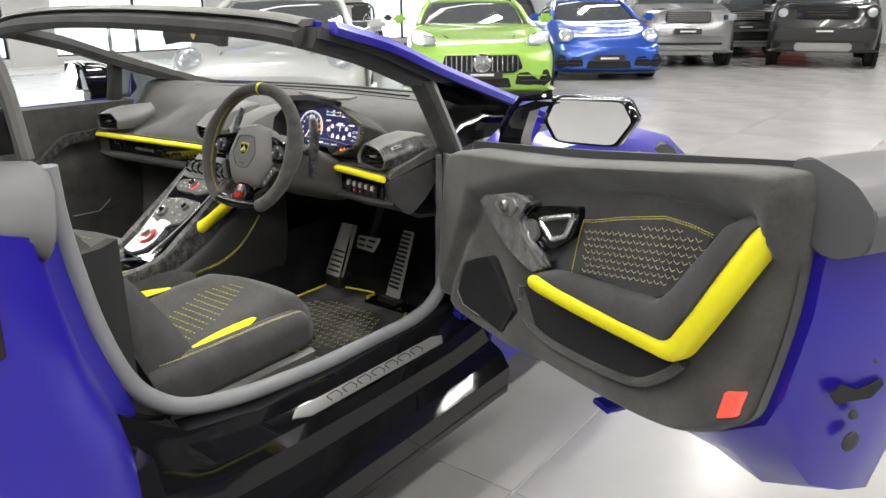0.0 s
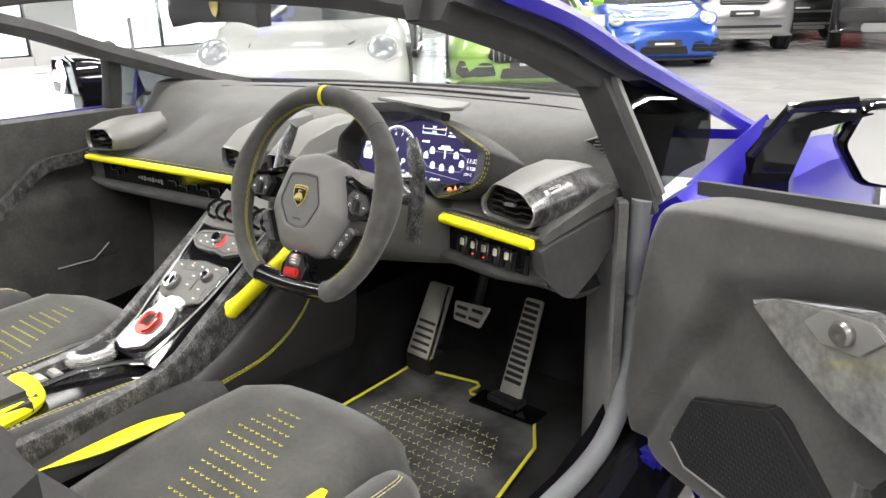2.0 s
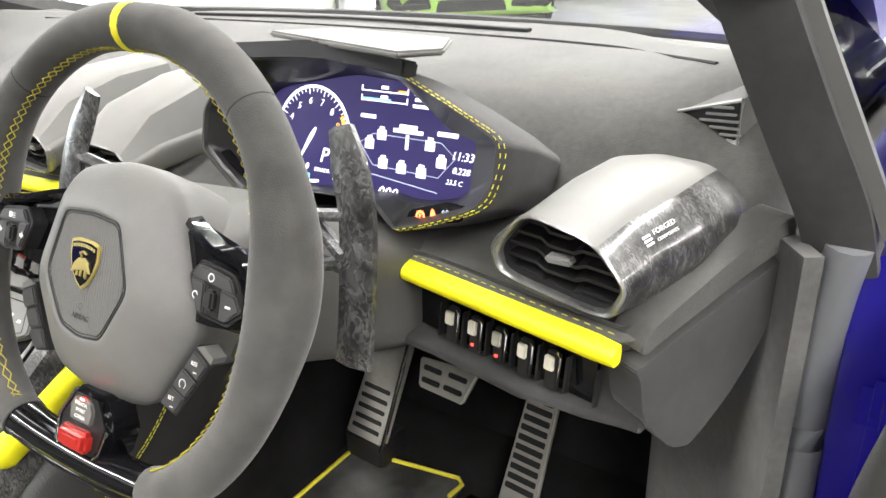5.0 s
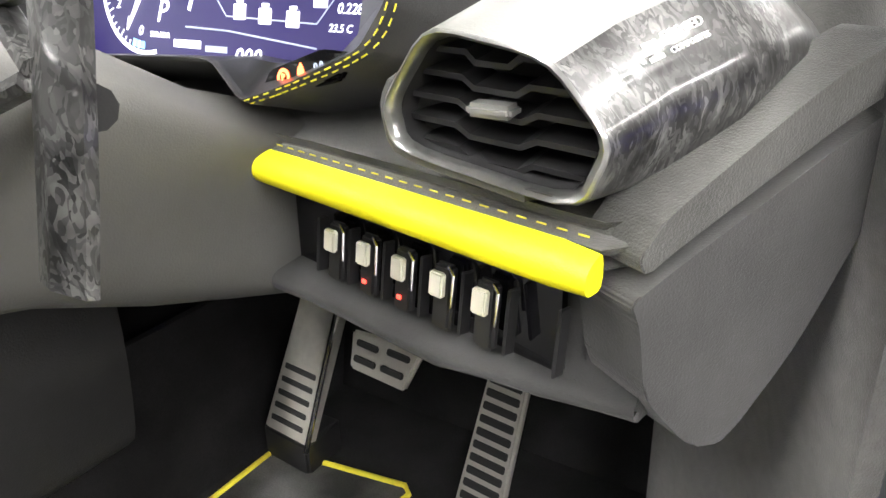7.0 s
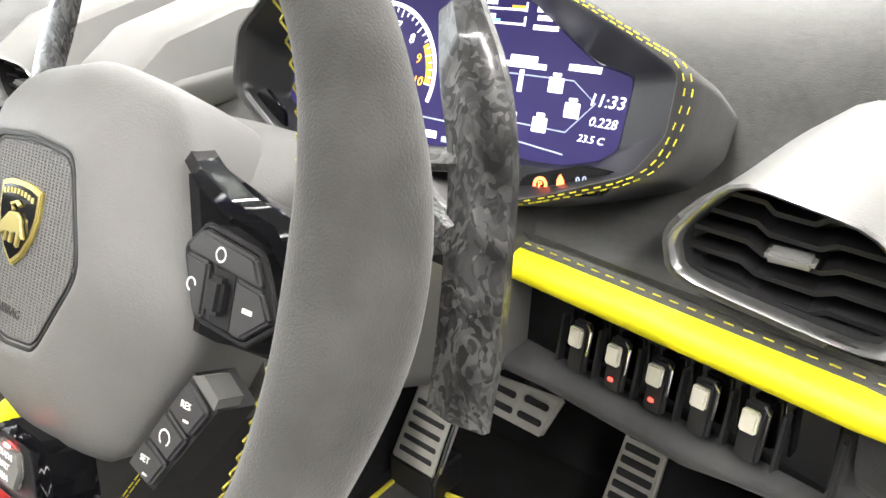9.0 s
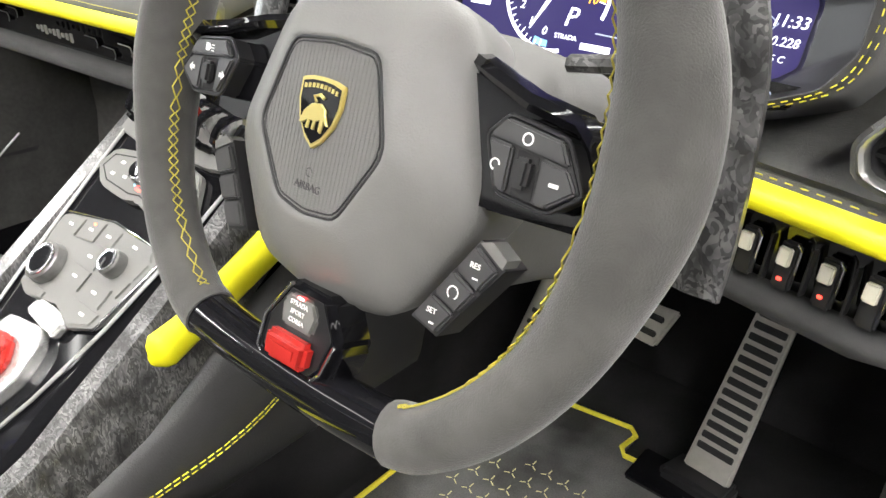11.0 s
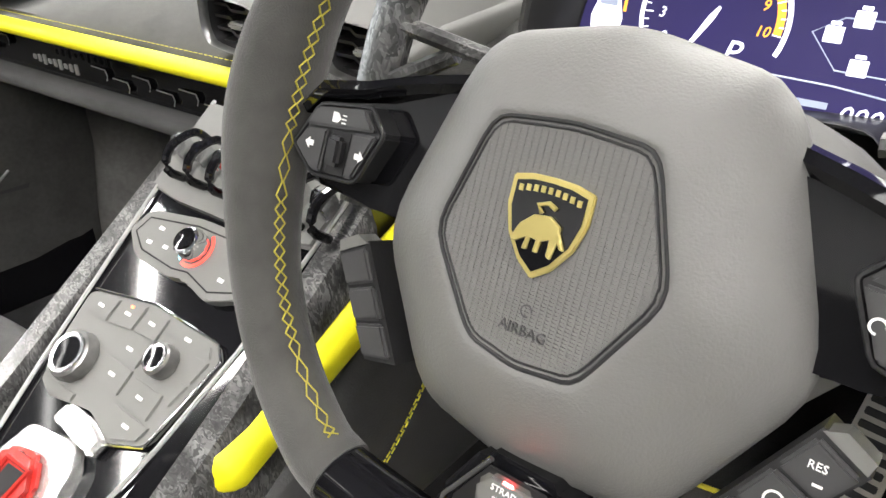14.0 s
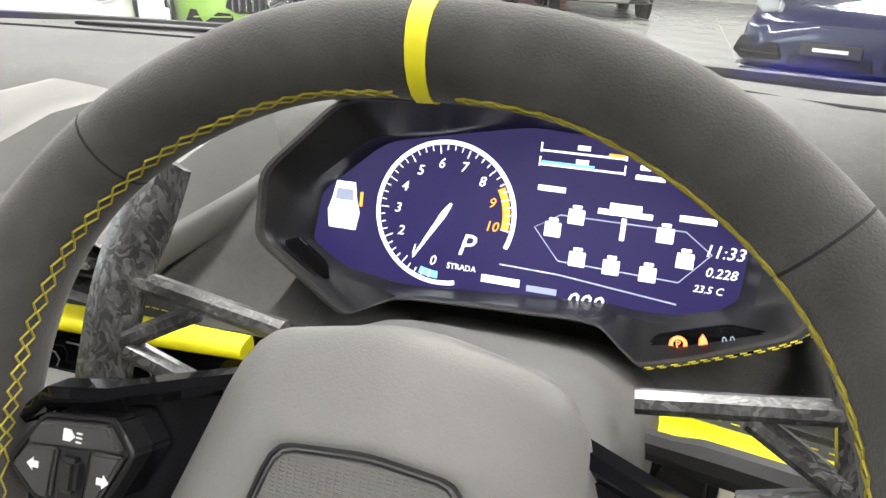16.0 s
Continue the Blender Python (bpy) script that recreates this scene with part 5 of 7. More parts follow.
# ---- seats ----
def seat(name, cx, label, near):
    """A bucket seat about x = cx: cushion, bolsters, backrest."""
    rows = []
    for y, top, wid, dip in ((-0.075, 0.335, 0.140, 0.02), (-0.088, 0.385, 0.150, 0.025), (-0.13, 0.432, 0.163, 0.018), (-0.20, 0.458, 0.178, 0.012), (-0.30, 0.447, 0.200, 0.004),
                             (-0.42, 0.424, 0.215, 0.0), (-0.55, 0.400, 0.22, 0.0), (-0.68, 0.39, 0.22, 0.0)):
        row = []
        for u in np.linspace(-1, 1, 15):
            x = cx + u * wid
            edge = max(0, abs(u) - 0.80) / 0.20
            row.append(V(x, y - 0.02 * u * u, top - edge * edge * 0.05))
        rows.append([V(cx - wid * 0.98, y - 0.02, 0.30)] + row + [V(cx + wid * 0.98, y - 0.02, 0.30)])
    cush = part(name, sheet(rows, 0.03), SUEDE, car, label, angle=70)
    for s in (-1, 1):
        rg = []
        for y, x, z, w, h in ((-0.215, 0.215, 0.410, 0.020, 0.020), (-0.226, 0.230, 0.422, 0.044, 0.036), (-0.26, 0.242, 0.432, 0.052, 0.044), (-0.34, 0.250, 0.438, 0.054, 0.048), (-0.44, 0.256, 0.442, 0.054, 0.048), (-0.54, 0.260, 0.444, 0.054, 0.048), (-0.66, 0.262, 0.448, 0.054, 0.05), (-0.72, 0.262, 0.45, 0.05, 0.05)):
            z += 0.018 if s * cx < 0 else 0.0
            rg.append([V(cx + s * (x + w * px), y, z + h * pz - 0.008) for px, pz in ((-1.05, -0.6), (-0.75, 0.15), (-0.2, 0.62), (0.35, 0.72), (0.85, 0.4), (1.0, -0.3), (0.8, -1.2), (-0.4, -1.4))])
        bl = part("side_bolster", loft([spline(r, 3, True) for r in rg]), SUEDE_DARK, cush, "padded black side bolster with yellow stitching", angle=70)
        yl = [(-0.325, 0.176, 0.440), (-0.40, 0.192, 0.440), (-0.48, 0.200, 0.440), (-0.56, 0.208, 0.444)]
        pts = spline([V(cx + s * x, y, z) for y, x, z in yl], 5)
        k = len(pts)
        part("bolster_stripe", tube(pts, [0.003 + 0.019 * math.sin(math.pi * min(1, (i + 0.6) / (k * 0.9))) ** 0.8 for i in range(k)], 10, flat=0.35), YELLOW, cush, "yellow bolster stripe")
        for off in (0.0, 0.006):
            stitches(spline([V(cx + s * (x + off), y, z + (0.018 if s * cx < 0 else 0.0)) for y, x, z in ((-0.230, 0.232, 0.4385), (-0.26, 0.260, 0.4565), (-0.34, 0.269, 0.4660), (-0.44, 0.275, 0.4700), (-0.56, 0.279, 0.4720), (-0.66, 0.281, 0.4770))], 4), 0.0085, 0.006, 0.0008, "stitching", PALE, cush, "pale yellow stitching")
    bm = bmesh.new()
    for i in range(10):
        for j in range(16):
            x, y = cx - 0.072 + 0.0145 * i + 0.006 * (j % 2) + 0.0035 * j, -0.235 - 0.021 * j
            if i > 6 + j // 2 or i < 3 - j or y < -0.58:
                continue
            z = np.interp(-y, [0.13, 0.20, 0.30, 0.42, 0.55, 0.68], [0.432, 0.458, 0.447, 0.424, 0.400, 0.39]) + 0.0012
            for d in (-1, 1):
                tube([V(x, y, z), V(x + d * 0.0040, y + 0.0040, z)], 0.0006, 4, bm=bm)
    tagged(part("seat_stitching", bm, THREAD, cush, "rows of yellow stitches", smooth=False), kind="stuff")
    back = []
    for y, z, w in ((-0.60, 0.38, 0.235), (-0.66, 0.50, 0.235), (-0.735, 0.62, 0.220), (-0.82, 0.74, 0.19), (-0.89, 0.85, 0.15), (-0.94, 0.95, 0.11), (-0.96, 1.0, 0.10)):
        row = [V(cx + u * w, y + 0.05 * abs(u) ** 3 - 0.02 * (1 - abs(u)), z) for u in np.linspace(-1, 1, 13)]
        back.append([V(cx - w * 1.02, y - 0.09, z), V(cx - w * 1.10, y - 0.03, z), V(cx - w * 1.07, y + 0.03, z)] + row + [V(cx + w * 1.07, y + 0.03, z), V(cx + w * 1.10, y - 0.03, z), V(cx + w * 1.02, y - 0.09, z)])
    bk = part("backrest", sheet([list(c) for c in zip(*[spline(list(c), 3) for c in zip(*back)])], -0.03), SUEDE_DARK, cush, "black suede bucket seat backrest", angle=70)
    for s in (-1, 1):
        part("backrest_stripe", tube(spline([V(cx + s * 0.16, -0.685, 0.56), V(cx + s * 0.155, -0.775, 0.69), V(cx + s * 0.12, -0.875, 0.84)], 5), 0.014, 8, flat=0.4), YELLOW, bk, "yellow backrest stripe")
    shell = part("seat_shell", sheet([[V(cx + s2 * w, y, z) for s2, w, z in ((1, 0.300, 0.372), (1, 0.318, 0.366), (1, 0.312, 0.330))] for y in (-0.26, -0.34, -0.5, -0.72)], 0.012), GREYPL if near else PLASTIC, cush, "grey seat shell edge")
    return cush


seat("driver_seat", 0.385, "black suede bucket seat with yellow stripes and stitching", True)
seat("passenger_seat", -0.385, "black suede bucket seat with yellow stripes and stitching", False)
bk = part("belt_buckle", box((0.105, -0.42, 0.415), (0.035, 0.05, 0.09), 0.006), PLASTIC, car, "black seat belt buckle with red button")
part("buckle_button", box((0.105, -0.42, 0.462), (0.026, 0.034, 0.006), 0.002), RED, bk)
part("seat_belt", sheet([[V(0.70 + dx, y, z) for dx in (-0.02, 0.02)] for y, z in ((-0.64, 0.33), (-0.70, 0.46), (-0.78, 0.66), (-0.84, 0.86), (-0.87, 1.0))], 0.003), RUBBER, car, "black seat belt webbing")
# added dark sheet standing in for the shaded gap between seal and seat
part("seat_gap_shade", sheet([[V(x, y, z) for x, y in ((0.735, -0.74), (0.765, -0.79), (0.775, -0.86))] for z, y in ((0.27, 0), (0.45, 0), (0.62, 0), (0.78, 0))], 0.02), DARK, car)

# ---- body ----
def seal_path():
    return spline([V(0.812, 0.152, 0.805), V(0.807, 0.157, 0.76), V(0.804, 0.160, 0.70), V(0.806, 0.160, 0.60), V(0.806, 0.140, 0.48), V(0.805, 0.085, 0.412), V(0.803, 0.0, 0.386), V(0.80, -0.15, 0.382), V(0.80, -0.35, 0.388),
                   V(0.80, -0.55, 0.408), V(0.80, -0.68, 0.44), V(0.80, -0.755, 0.49), V(0.80, -0.80, 0.556), V(0.80, -0.835, 0.66), V(0.80, -0.856, 0.767), V(0.80, -0.868, 0.854), V(0.80, -0.872, 0.94)], 5)


part("door_seal", tube(seal_path(), 0.0175, 12), SEAL, car, "pale grey rubber door seal")
part("door_seal", tube([V(-p.x, p.y, p.z) for p in seal_path()], 0.0175, 10), SEAL, car, "pale grey rubber door seal")
# sill
sill = []
for y, rise in ((0.165, 0.05), (0.12, 0.03), (0.0, 0.0), (-0.3, 0.0), (-0.55, 0.015), (-0.72, 0.05), (-0.83, 0.13), (-0.9, 0.2)):
    sill.append([V(0.74, y, 0.25), V(0.755, y, 0.365 + rise), V(0.80, y, 0.378 + rise), V(0.845, y, 0.372 + rise), V(0.862, y, 0.352 + rise * 0.9), V(0.905, y, 0.340 + rise * 0.6), V(0.925, y, 0.322 + rise * 0.4), V(0.935, y, 0.285 + rise * 0.3),
                 V(0.975, y, 0.265 + rise * 0.2), V(1.0, y, 0.235), V(0.995, y, 0.16), V(0.93, y, 0.125), V(0.74, y, 0.125)])
for sgn, nm in ((1, "sill"), (-1, "sill")):
    part(nm, loft([[V(sgn * p.x, p.y, p.z) for p in r] for r in sill]), GLOSS, car, "gloss black door sill", angle=22)
pm = frame_of((0.884, -0.245, 0.3505), (0, 1, -0.015), (-0.92, 0, 0.28))
pl = part("sill_plate", prism([(-0.26, 0.0), (-0.235, 0.017), (0.235, 0.017), (0.265, 0.005), (0.24, -0.017), (-0.22, -0.017)], 0.0, 0.004, 0.0012, pm), SILVER, car, "brushed silver sill plate with model lettering")
bm = bmesh.new()
for i in range(7):
    fm = pm @ Matrix.Translation((-0.135 + 0.048 * i, 0, 0.0042)) @ pose(0, 0, 0)
    tube([fm @ V(x, y, 0) for x, y in ((-0.017, -0.009), (-0.019, 0.006), (-0.010, 0.010), (0.014, 0.010), (0.018, -0.004), (0.010, -0.010))], 0.0016, 6, bm=bm)
part("sill_letter_shape", bm, PLASTIC, pl)
# front wing, hinge post and bonnet
for s in (1, -1):
    rg = []
    for y, zt, xo in ((0.165, 0.812, 0.95), (0.24, 0.818, 0.955), (0.45, 0.82, 0.965), (0.8, 0.80, 0.97), (1.2, 0.75, 0.965), (1.6, 0.66, 0.93), (1.9, 0.52, 0.85), (2.0, 0.40, 0.78)):
        rg.append([V(s * 0.805, y, 0.20), V(s * 0.805, y, zt - 0.10), V(s * 0.83, y, zt - 0.02), V(s * (0.86), y, zt), V(s * (xo - 0.03), y, zt - 0.04), V(s * xo, y, zt - 0.14), V(s * xo, y, 0.40), V(s * (xo - 0.02), y, 0.20)])
    part("front_wing", loft(rg), BLUE, car, "violet-blue front wing", angle=40)
bon = []
for y, z, w in ((0.62, 0.845, 0.84), (0.9, 0.79, 0.85), (1.3, 0.70, 0.83), (1.7, 0.58, 0.78), (2.0, 0.44, 0.7)):
    bon.append([V(u * w, y, z - 0.03 * (1 - u * u) + 0.0) for u in np.linspace(-1, 1, 13)])
part("bonnet", sheet(bon, 0.02), BLUE, car, "violet-blue bonnet", angle=60)
hg = part("door_hinge", box((0.865, 0.135, 0.66), (0.05, 0.07, 0.07), 0.008), BLUE, car, "blue painted door hinge")
part("hinge_pin", tube([V(0.865, 0.11, 0.61), V(0.865, 0.11, 0.71)], 0.011, 10), BLUE, hg)
hg2 = part("door_hinge", box((0.865, 0.135, 0.36), (0.05, 0.07, 0.06), 0.008), BLUE, car, "blue painted door hinge")
chk = part("door_check", tube([V(0.815, 0.168, 0.556), V(0.86, 0.13, 0.546), V(0.92, 0.085, 0.535)], 0.010, 8, flat=0.6), RUBBER, car, "black door check strap with round bolt")
part("check_bolt", lathe([(0.012, 0), (0.012, 0.006), (0.009, 0.011), (0.001, 0.012)], 16, frame_of((0.822, 0.155, 0.553), (1, 0, 0), (0, 0, 1))), ALU, chk, "bright bolt head")
bm = bmesh.new()
for i in range(16):
    lathe([(0.017, 0), (0.019, 0.002), (0.017, 0.004)], 12, frame_of((0.880 + 0.0045 * i, 0.125 - 0.003 * i, 0.50), (0, 0.6, 0.8), (0, 0.8, -0.6)), bm)
part("cable_bellows", bm, RUBBER, car, "ribbed rubber cable bellows")
# windscreen frame: pillars, header, glass
hdr_pts = [V(-0.70, -0.235, 1.105), V(-0.58, -0.26, 1.125), V(-0.3, -0.285, 1.142), V(0, -0.292, 1.147), V(0.3, -0.285, 1.142), V(0.58, -0.26, 1.128), V(0.70, -0.235, 1.112)]


def bar(pts, prof, n=5, up=(0, 0, 1)):
    P = spline(pts, n)
    rg = []
    for i, p in enumerate(P):
        d = (P[min(i + 1, len(P) - 1)] - P[max(i - 1, 0)]).normalized()
        s = d.cross(Vector(up)).normalized()
        t = s.cross(d)
        rg.append([p + s * a + t * b for a, b in prof])
    return loft(rg)


part("windscreen_header", bar(hdr_pts, [(-0.035, -0.012), (-0.02, -0.026), (0.03, -0.026), (0.042, -0.010), (0.035, 0.006), (0.0, 0.016), (-0.03, 0.010)]), SUEDE_DARK, car, "black suede windscreen header", angle=40)
part("header_rail", bar([p + V(0, 0.012, 0.022) for p in hdr_pts], [(-0.035, -0.004), (0.02, -0.006), (0.034, 0.0), (0.02, 0.010), (-0.03, 0.010)]), GREYPL, car, "grey soft-top seal rail", angle=40)
part("header_trim", bar([p + V(0, 0.05, 0.018) for p in hdr_pts], [(-0.012, -0.006), (0.012, -0.006), (0.012, 0.008), (-0.012, 0.008)]), BLUE, car, "violet-blue windscreen frame edge")
for s in (1, -1):
    pil = spline([V(s * 0.705, -0.23, 1.112), V(s * 0.714, -0.05, 1.066), V(s * 0.719, 0.12, 1.006), V(s * 0.722, 0.30, 0.948), V(s * 0.720, 0.45, 0.902), V(s * 0.71, 0.58, 0.868)], 3)
    part("windscreen_pillar", bar(pil, [(-0.028 * s, -0.030), (0.024 * s, -0.028), (0.034 * s, -0.005), (0.028 * s, 0.016), (-0.02 * s, 0.016), (-0.034 * s, -0.008)]), SUEDE_DARK, car, "black suede windscreen pillar", angle=45)
    part("pillar_seal", bar([p + V(s * 0.036, 0, 0.004) for p in pil], [(-0.008, -0.012), (0.008, -0.012), (0.008, 0.012), (-0.008, 0.012)]), RUBBER, car, "black rubber pillar seal")
    part("pillar_skin", bar([p + V(s * 0.052, 0.03 if s > 0 else -0.01, 0.014 if s > 0 else -0.006) for p in pil] + [V(s * 0.80, 0.75, 0.82)], [(-0.014, -0.012), (0.014, -0.016), (0.018, 0.0), (0.0, 0.016), (-0.016, 0.012)]), BLUE, car, "violet-blue outer windscreen pillar", angle=50)
    # upright behind the quarter light
    part("quarter_post", bar(spline([V(s * 0.716, 0.135, 1.012), V(s * 0.734, 0.150, 0.965), V(s * 0.766, 0.160, 0.895), V(s * 0.800, 0.166, 0.825), V(s * 0.812, 0.172, 0.78)], 3), [(-0.026, -0.018), (-0.006, -0.026), (0.022, -0.020), (0.024, 0.012), (0.006, 0.022), (-0.024, 0.018)], up=(0, 1, 0)), SUEDE_DARK, car, "black suede quarter light post", angle=45)
    part("post_edge", bar([V(s * 0.746, 0.150, 1.008), V(s * 0.766, 0.154, 0.96), V(s * 0.800, 0.158, 0.89), V(s * 0.838, 0.160, 0.812)], [(-0.006, -0.006), (0.006, -0.006), (0.006, 0.006), (-0.006, 0.006)], up=(0, 1, 0)), GREYPL, car)
    gl = part("quarter_light", sheet([[V(s * 0.755, 0.165, 1.000), V(s * 0.798, 0.168, 0.90), V(s * 0.835, 0.17, 0.818)], [V(s * 0.775, 0.30, 0.952), V(s * 0.805, 0.30, 0.89), V(s * 0.825, 0.28, 0.825)], [V(s * 0.80, 0.46, 0.895), V(s * 0.81, 0.44, 0.865), V(s * 0.825, 0.38, 0.825)]], 0.004), DARKGLASS, car, "smoked quarter light glass")
    gl.visible_shadow = False
    part("quarter_sail", sheet([[V(s * x, y, z) for x, y, z in r] for r in (((0.844, 0.245, 0.812), (0.89, 0.285, 0.867), (0.935, 0.326, 0.921)), ((0.90, 0.262, 0.805), (0.925, 0.30, 0.85), (0.945, 0.335, 0.90)), ((0.955, 0.28, 0.79), (0.965, 0.32, 0.83), (0.965, 0.36, 0.86)))], 0.01), BLUE, car, "violet-blue panel below the quarter light")
ws = []
for t in np.linspace(0, 1, 9):
    ws.append([V(u * lerp(0.70, 0.72, t), lerp(-0.25, 0.575, t) - (0.045 if t < 0.01 else 0) * (1 - u * u) + 0.16 * t * (1 - u * u), lerp(1.125, 0.874, t) + 0.03 * math.sin(math.pi * t) * 1.0) for u in np.linspace(-1, 1, 13)])
wso = part("windscreen", sheet(ws, 0.004), GLASS, car, "clear raked windscreen")
wso.visible_shadow = False
part("windscreen_base", bar([V(-0.72, 0.575, 0.880), V(-0.45, 0.67, 0.878), V(0, 0.735, 0.876), V(0.45, 0.67, 0.878), V(0.72, 0.575, 0.880)], [(-0.010, -0.006), (0.014, -0.006), (0.014, 0.006), (-0.010, 0.006)]), RUBBER, car, "black windscreen base seal")
part("demister_slot", bar([V(-0.35, 0.55, 0.8865), V(0, 0.585, 0.8865), V(0.35, 0.55, 0.8865)], [(-0.006, -0.002), (0.006, -0.002), (0.006, 0.002), (-0.006, 0.002)]), DARK, dash)
def dash_top(x, y):
    """Height of the dashboard's surface at a place."""
    line = spline(dash_section(x), 3)[:-3]
    return float(np.interp(y, [p.y for p in line[::-1]], [p.z for p in line[::-1]]))


seam = spline([V(-0.60, 0.40, 0), V(-0.48, 0.47, 0), V(-0.25, 0.50, 0), V(0.1, 0.505, 0), V(0.42, 0.48, 0), V(0.56, 0.44, 0), V(0.66, 0.34, 0)], 6)
part("dash_seam", tube([V(p.x, p.y, dash_top(p.x, p.y) + 0.0005) for p in seam], 0.0022, 6), DARK, dash)
# road wheels under the body
for sx in (1, -1):
    for y in (1.32, -1.30):
        wm = Matrix.Translation((sx * 0.82, y, 0.34)) @ pose(0, 0, 0, 0, 90 * sx, 0)
        w = part("wheel", lathe([(0.24, -0.11), (0.33, -0.12), (0.34, -0.09), (0.34, 0.09), (0.33, 0.12), (0.25, 0.12), (0.24, 0.05)], 28, wm), RUBBER, car, "black road wheel")
        part("rim", lathe([(0.235, 0.04), (0.245, 0.11), (0.20, 0.07), (0.05, 0.09), (0.001, 0.09)], 20, wm), PLASTIC, w)
# rear-view mirror
rv = part("rear_view_mirror", bar([V(0.0, -0.105, 1.094), V(0.06, -0.098, 1.102), V(0.13, -0.096, 1.103), V(0.20, -0.098, 1.102), V(0.255, -0.105, 1.094)], [(-0.014, -0.022), (0.010, -0.024), (0.014, 0.0), (0.010, 0.024), (-0.014, 0.022)]), RUBBER, car, "black frameless rear-view mirror")
part("mirror_emblem", prism([(x * 0.75, y * 0.75) for x, y in SH], 0, 0.002, 0.0004, frame_of((0.135, -0.1125, 1.105), (1, 0, 0), (0, 0, 1))), GOLD, rv, "small gold shield emblem")
part("mirror_stalk", tube([V(0.128, -0.09, 1.11), V(0.128, -0.02, 1.115)], 0.012, 8), RUBBER, rv)
# rear quarter
rq = []
for t, (ya, za) in enumerate(((-0.872, 0.93), (-0.868, 0.854), (-0.856, 0.767), (-0.835, 0.66), (-0.80, 0.556), (-0.78, 0.47), (-0.77, 0.36))):
    tp = 0.055 if t == 0 else 0.0
    rq.append([V(0.806, ya - 0.01, za - tp * 0.4), V(0.845, ya - 0.055, za - tp), V(0.90, ya - 0.075, za - 0.01 - tp), V(0.945, ya - 0.10, za - 0.02 - tp * 0.6), V(0.965, ya - 0.16, za - 0.03), V(0.975, ya - 0.35, za - 0.02), V(0.97, ya - 0.9, za - 0.02), V(0.93, -2.6, za - 0.04)])
part("rear_quarter", sheet(rq, 0.012), BLUE, car, "violet-blue rear quarter panel", angle=50)
ih = part("quarter_intake", prism([(-0.05, -0.075), (-0.06, 0.05), (-0.02, 0.085), (0.05, 0.06), (0.045, -0.06)], 0, 0.004, 0.002, frame_of((0.979, -1.09, 0.80), (0, -1, 0), (0, 0, 1)) @ pose(0, 0, 0, 0, 180, 0)), DARK, car, "dark body side intake")
rq2 = [[V(-p.x, p.y, p.z) for p in r] for r in rq]
part("rear_quarter", sheet(rq2, 0.012), BLUE, car, "violet-blue rear quarter panel", angle=50)
part("rear_sill", loft([[V(0.80, y, 0.125), V(0.80, y, 0.37 + r), V(0.93, y, 0.36 + r), V(0.985, y, 0.30), V(1.0, y, 0.16), V(0.93, y, 0.125)] for y, r in ((-0.84, 0.10), (-1.0, 0.06), (-1.4, 0.05), (-1.9, 0.05))]), GLOSS, car, "gloss black rear sill")
st = part("door_striker", tube(spline([V(0.80, -0.868, 0.642), V(0.825, -0.885, 0.642), V(0.828, -0.890, 0.655), V(0.825, -0.889, 0.668), V(0.80, -0.872, 0.668)], 3), 0.0045, 8), CHROME, car, "bright steel door striker loop")
part("striker_plate", box((0.812, -0.882, 0.655), (0.012, 0.022, 0.05), 0.003), SILVER, st)
part("pillar_cap", loft([spline([V(0.772, y, 0.90 + dz), V(0.785, y - 0.008, 0.945 + dz), V(0.83, y - 0.03, 0.952 + dz), V(0.90, y - 0.06, 0.935 + dz), V(0.945, y - 0.09, 0.885 + dz), V(0.93, y - 0.10, 0.855 + dz), V(0.85, y - 0.06, 0.85 + dz)], 3, True) for y, dz in ((-0.852, -0.02), (-0.875, 0.0), (-0.95, 0.01), (-1.1, 0.02), (-1.4, 0.02))]), ENDCAP, car, "dark grey rubber pillar cap", angle=50)
part("rear_deck", box((0, -1.75, 0.90), (1.72, 1.5, 0.06), 0.02), BLUE, car, "violet-blue rear deck")
part("rear_bulkhead", box((0, -0.965, 0.60), (1.55, 0.03, 0.72), 0.01), SUEDE_DARK, car, "black rear cabin wall")
wl = part("side_wind_glass", sheet([[V(0.77, -0.90, z) for z in (0.96, 1.08, 1.13)], [V(0.76, -0.99, z) for z in (0.96, 1.08, 1.16)]], 0.004), DARKGLASS, car, "small smoked wind glass")
part("wind_glass_frame", tube(spline([V(0.772, -0.885, 0.95), V(0.77, -0.90, 1.08), V(0.765, -0.93, 1.15), V(0.76, -1.0, 1.18)], 4), 0.012, 8), GREYPL, car, "grey wind glass frame")

# left door, closed
ld = []
for z, x in ((0.25, -0.75), (0.36, -0.745), (0.48, -0.735), (0.62, -0.735), (0.70, -0.75), (0.80, -0.735), (0.838, -0.745), (0.842, -0.80)):
    ld.append([V(x - 0.0 * k, y, z + 0.02 * step(-0.1, -0.9, y)) for k, y in enumerate((0.21, 0.0, -0.2, -0.45, -0.7, -0.86))])
ldo = part("passenger_door", sheet(ld, 0.03), SUEDE, car, "dark suede passenger door lining", angle=50)
part("door_speaker", prism([(-0.10, -0.05), (-0.06, 0.05), (0.06, 0.06), (0.11, -0.03), (0.08, -0.07), (-0.08, -0.08)], 0, 0.012, 0.006, frame_of((-0.738, 0.0, 0.51), (0, 1, 0), (0, 0, 1)) @ pose(0, 0, 0, 0, 180, 0)), PLASTIC, ldo, "black door speaker panel")
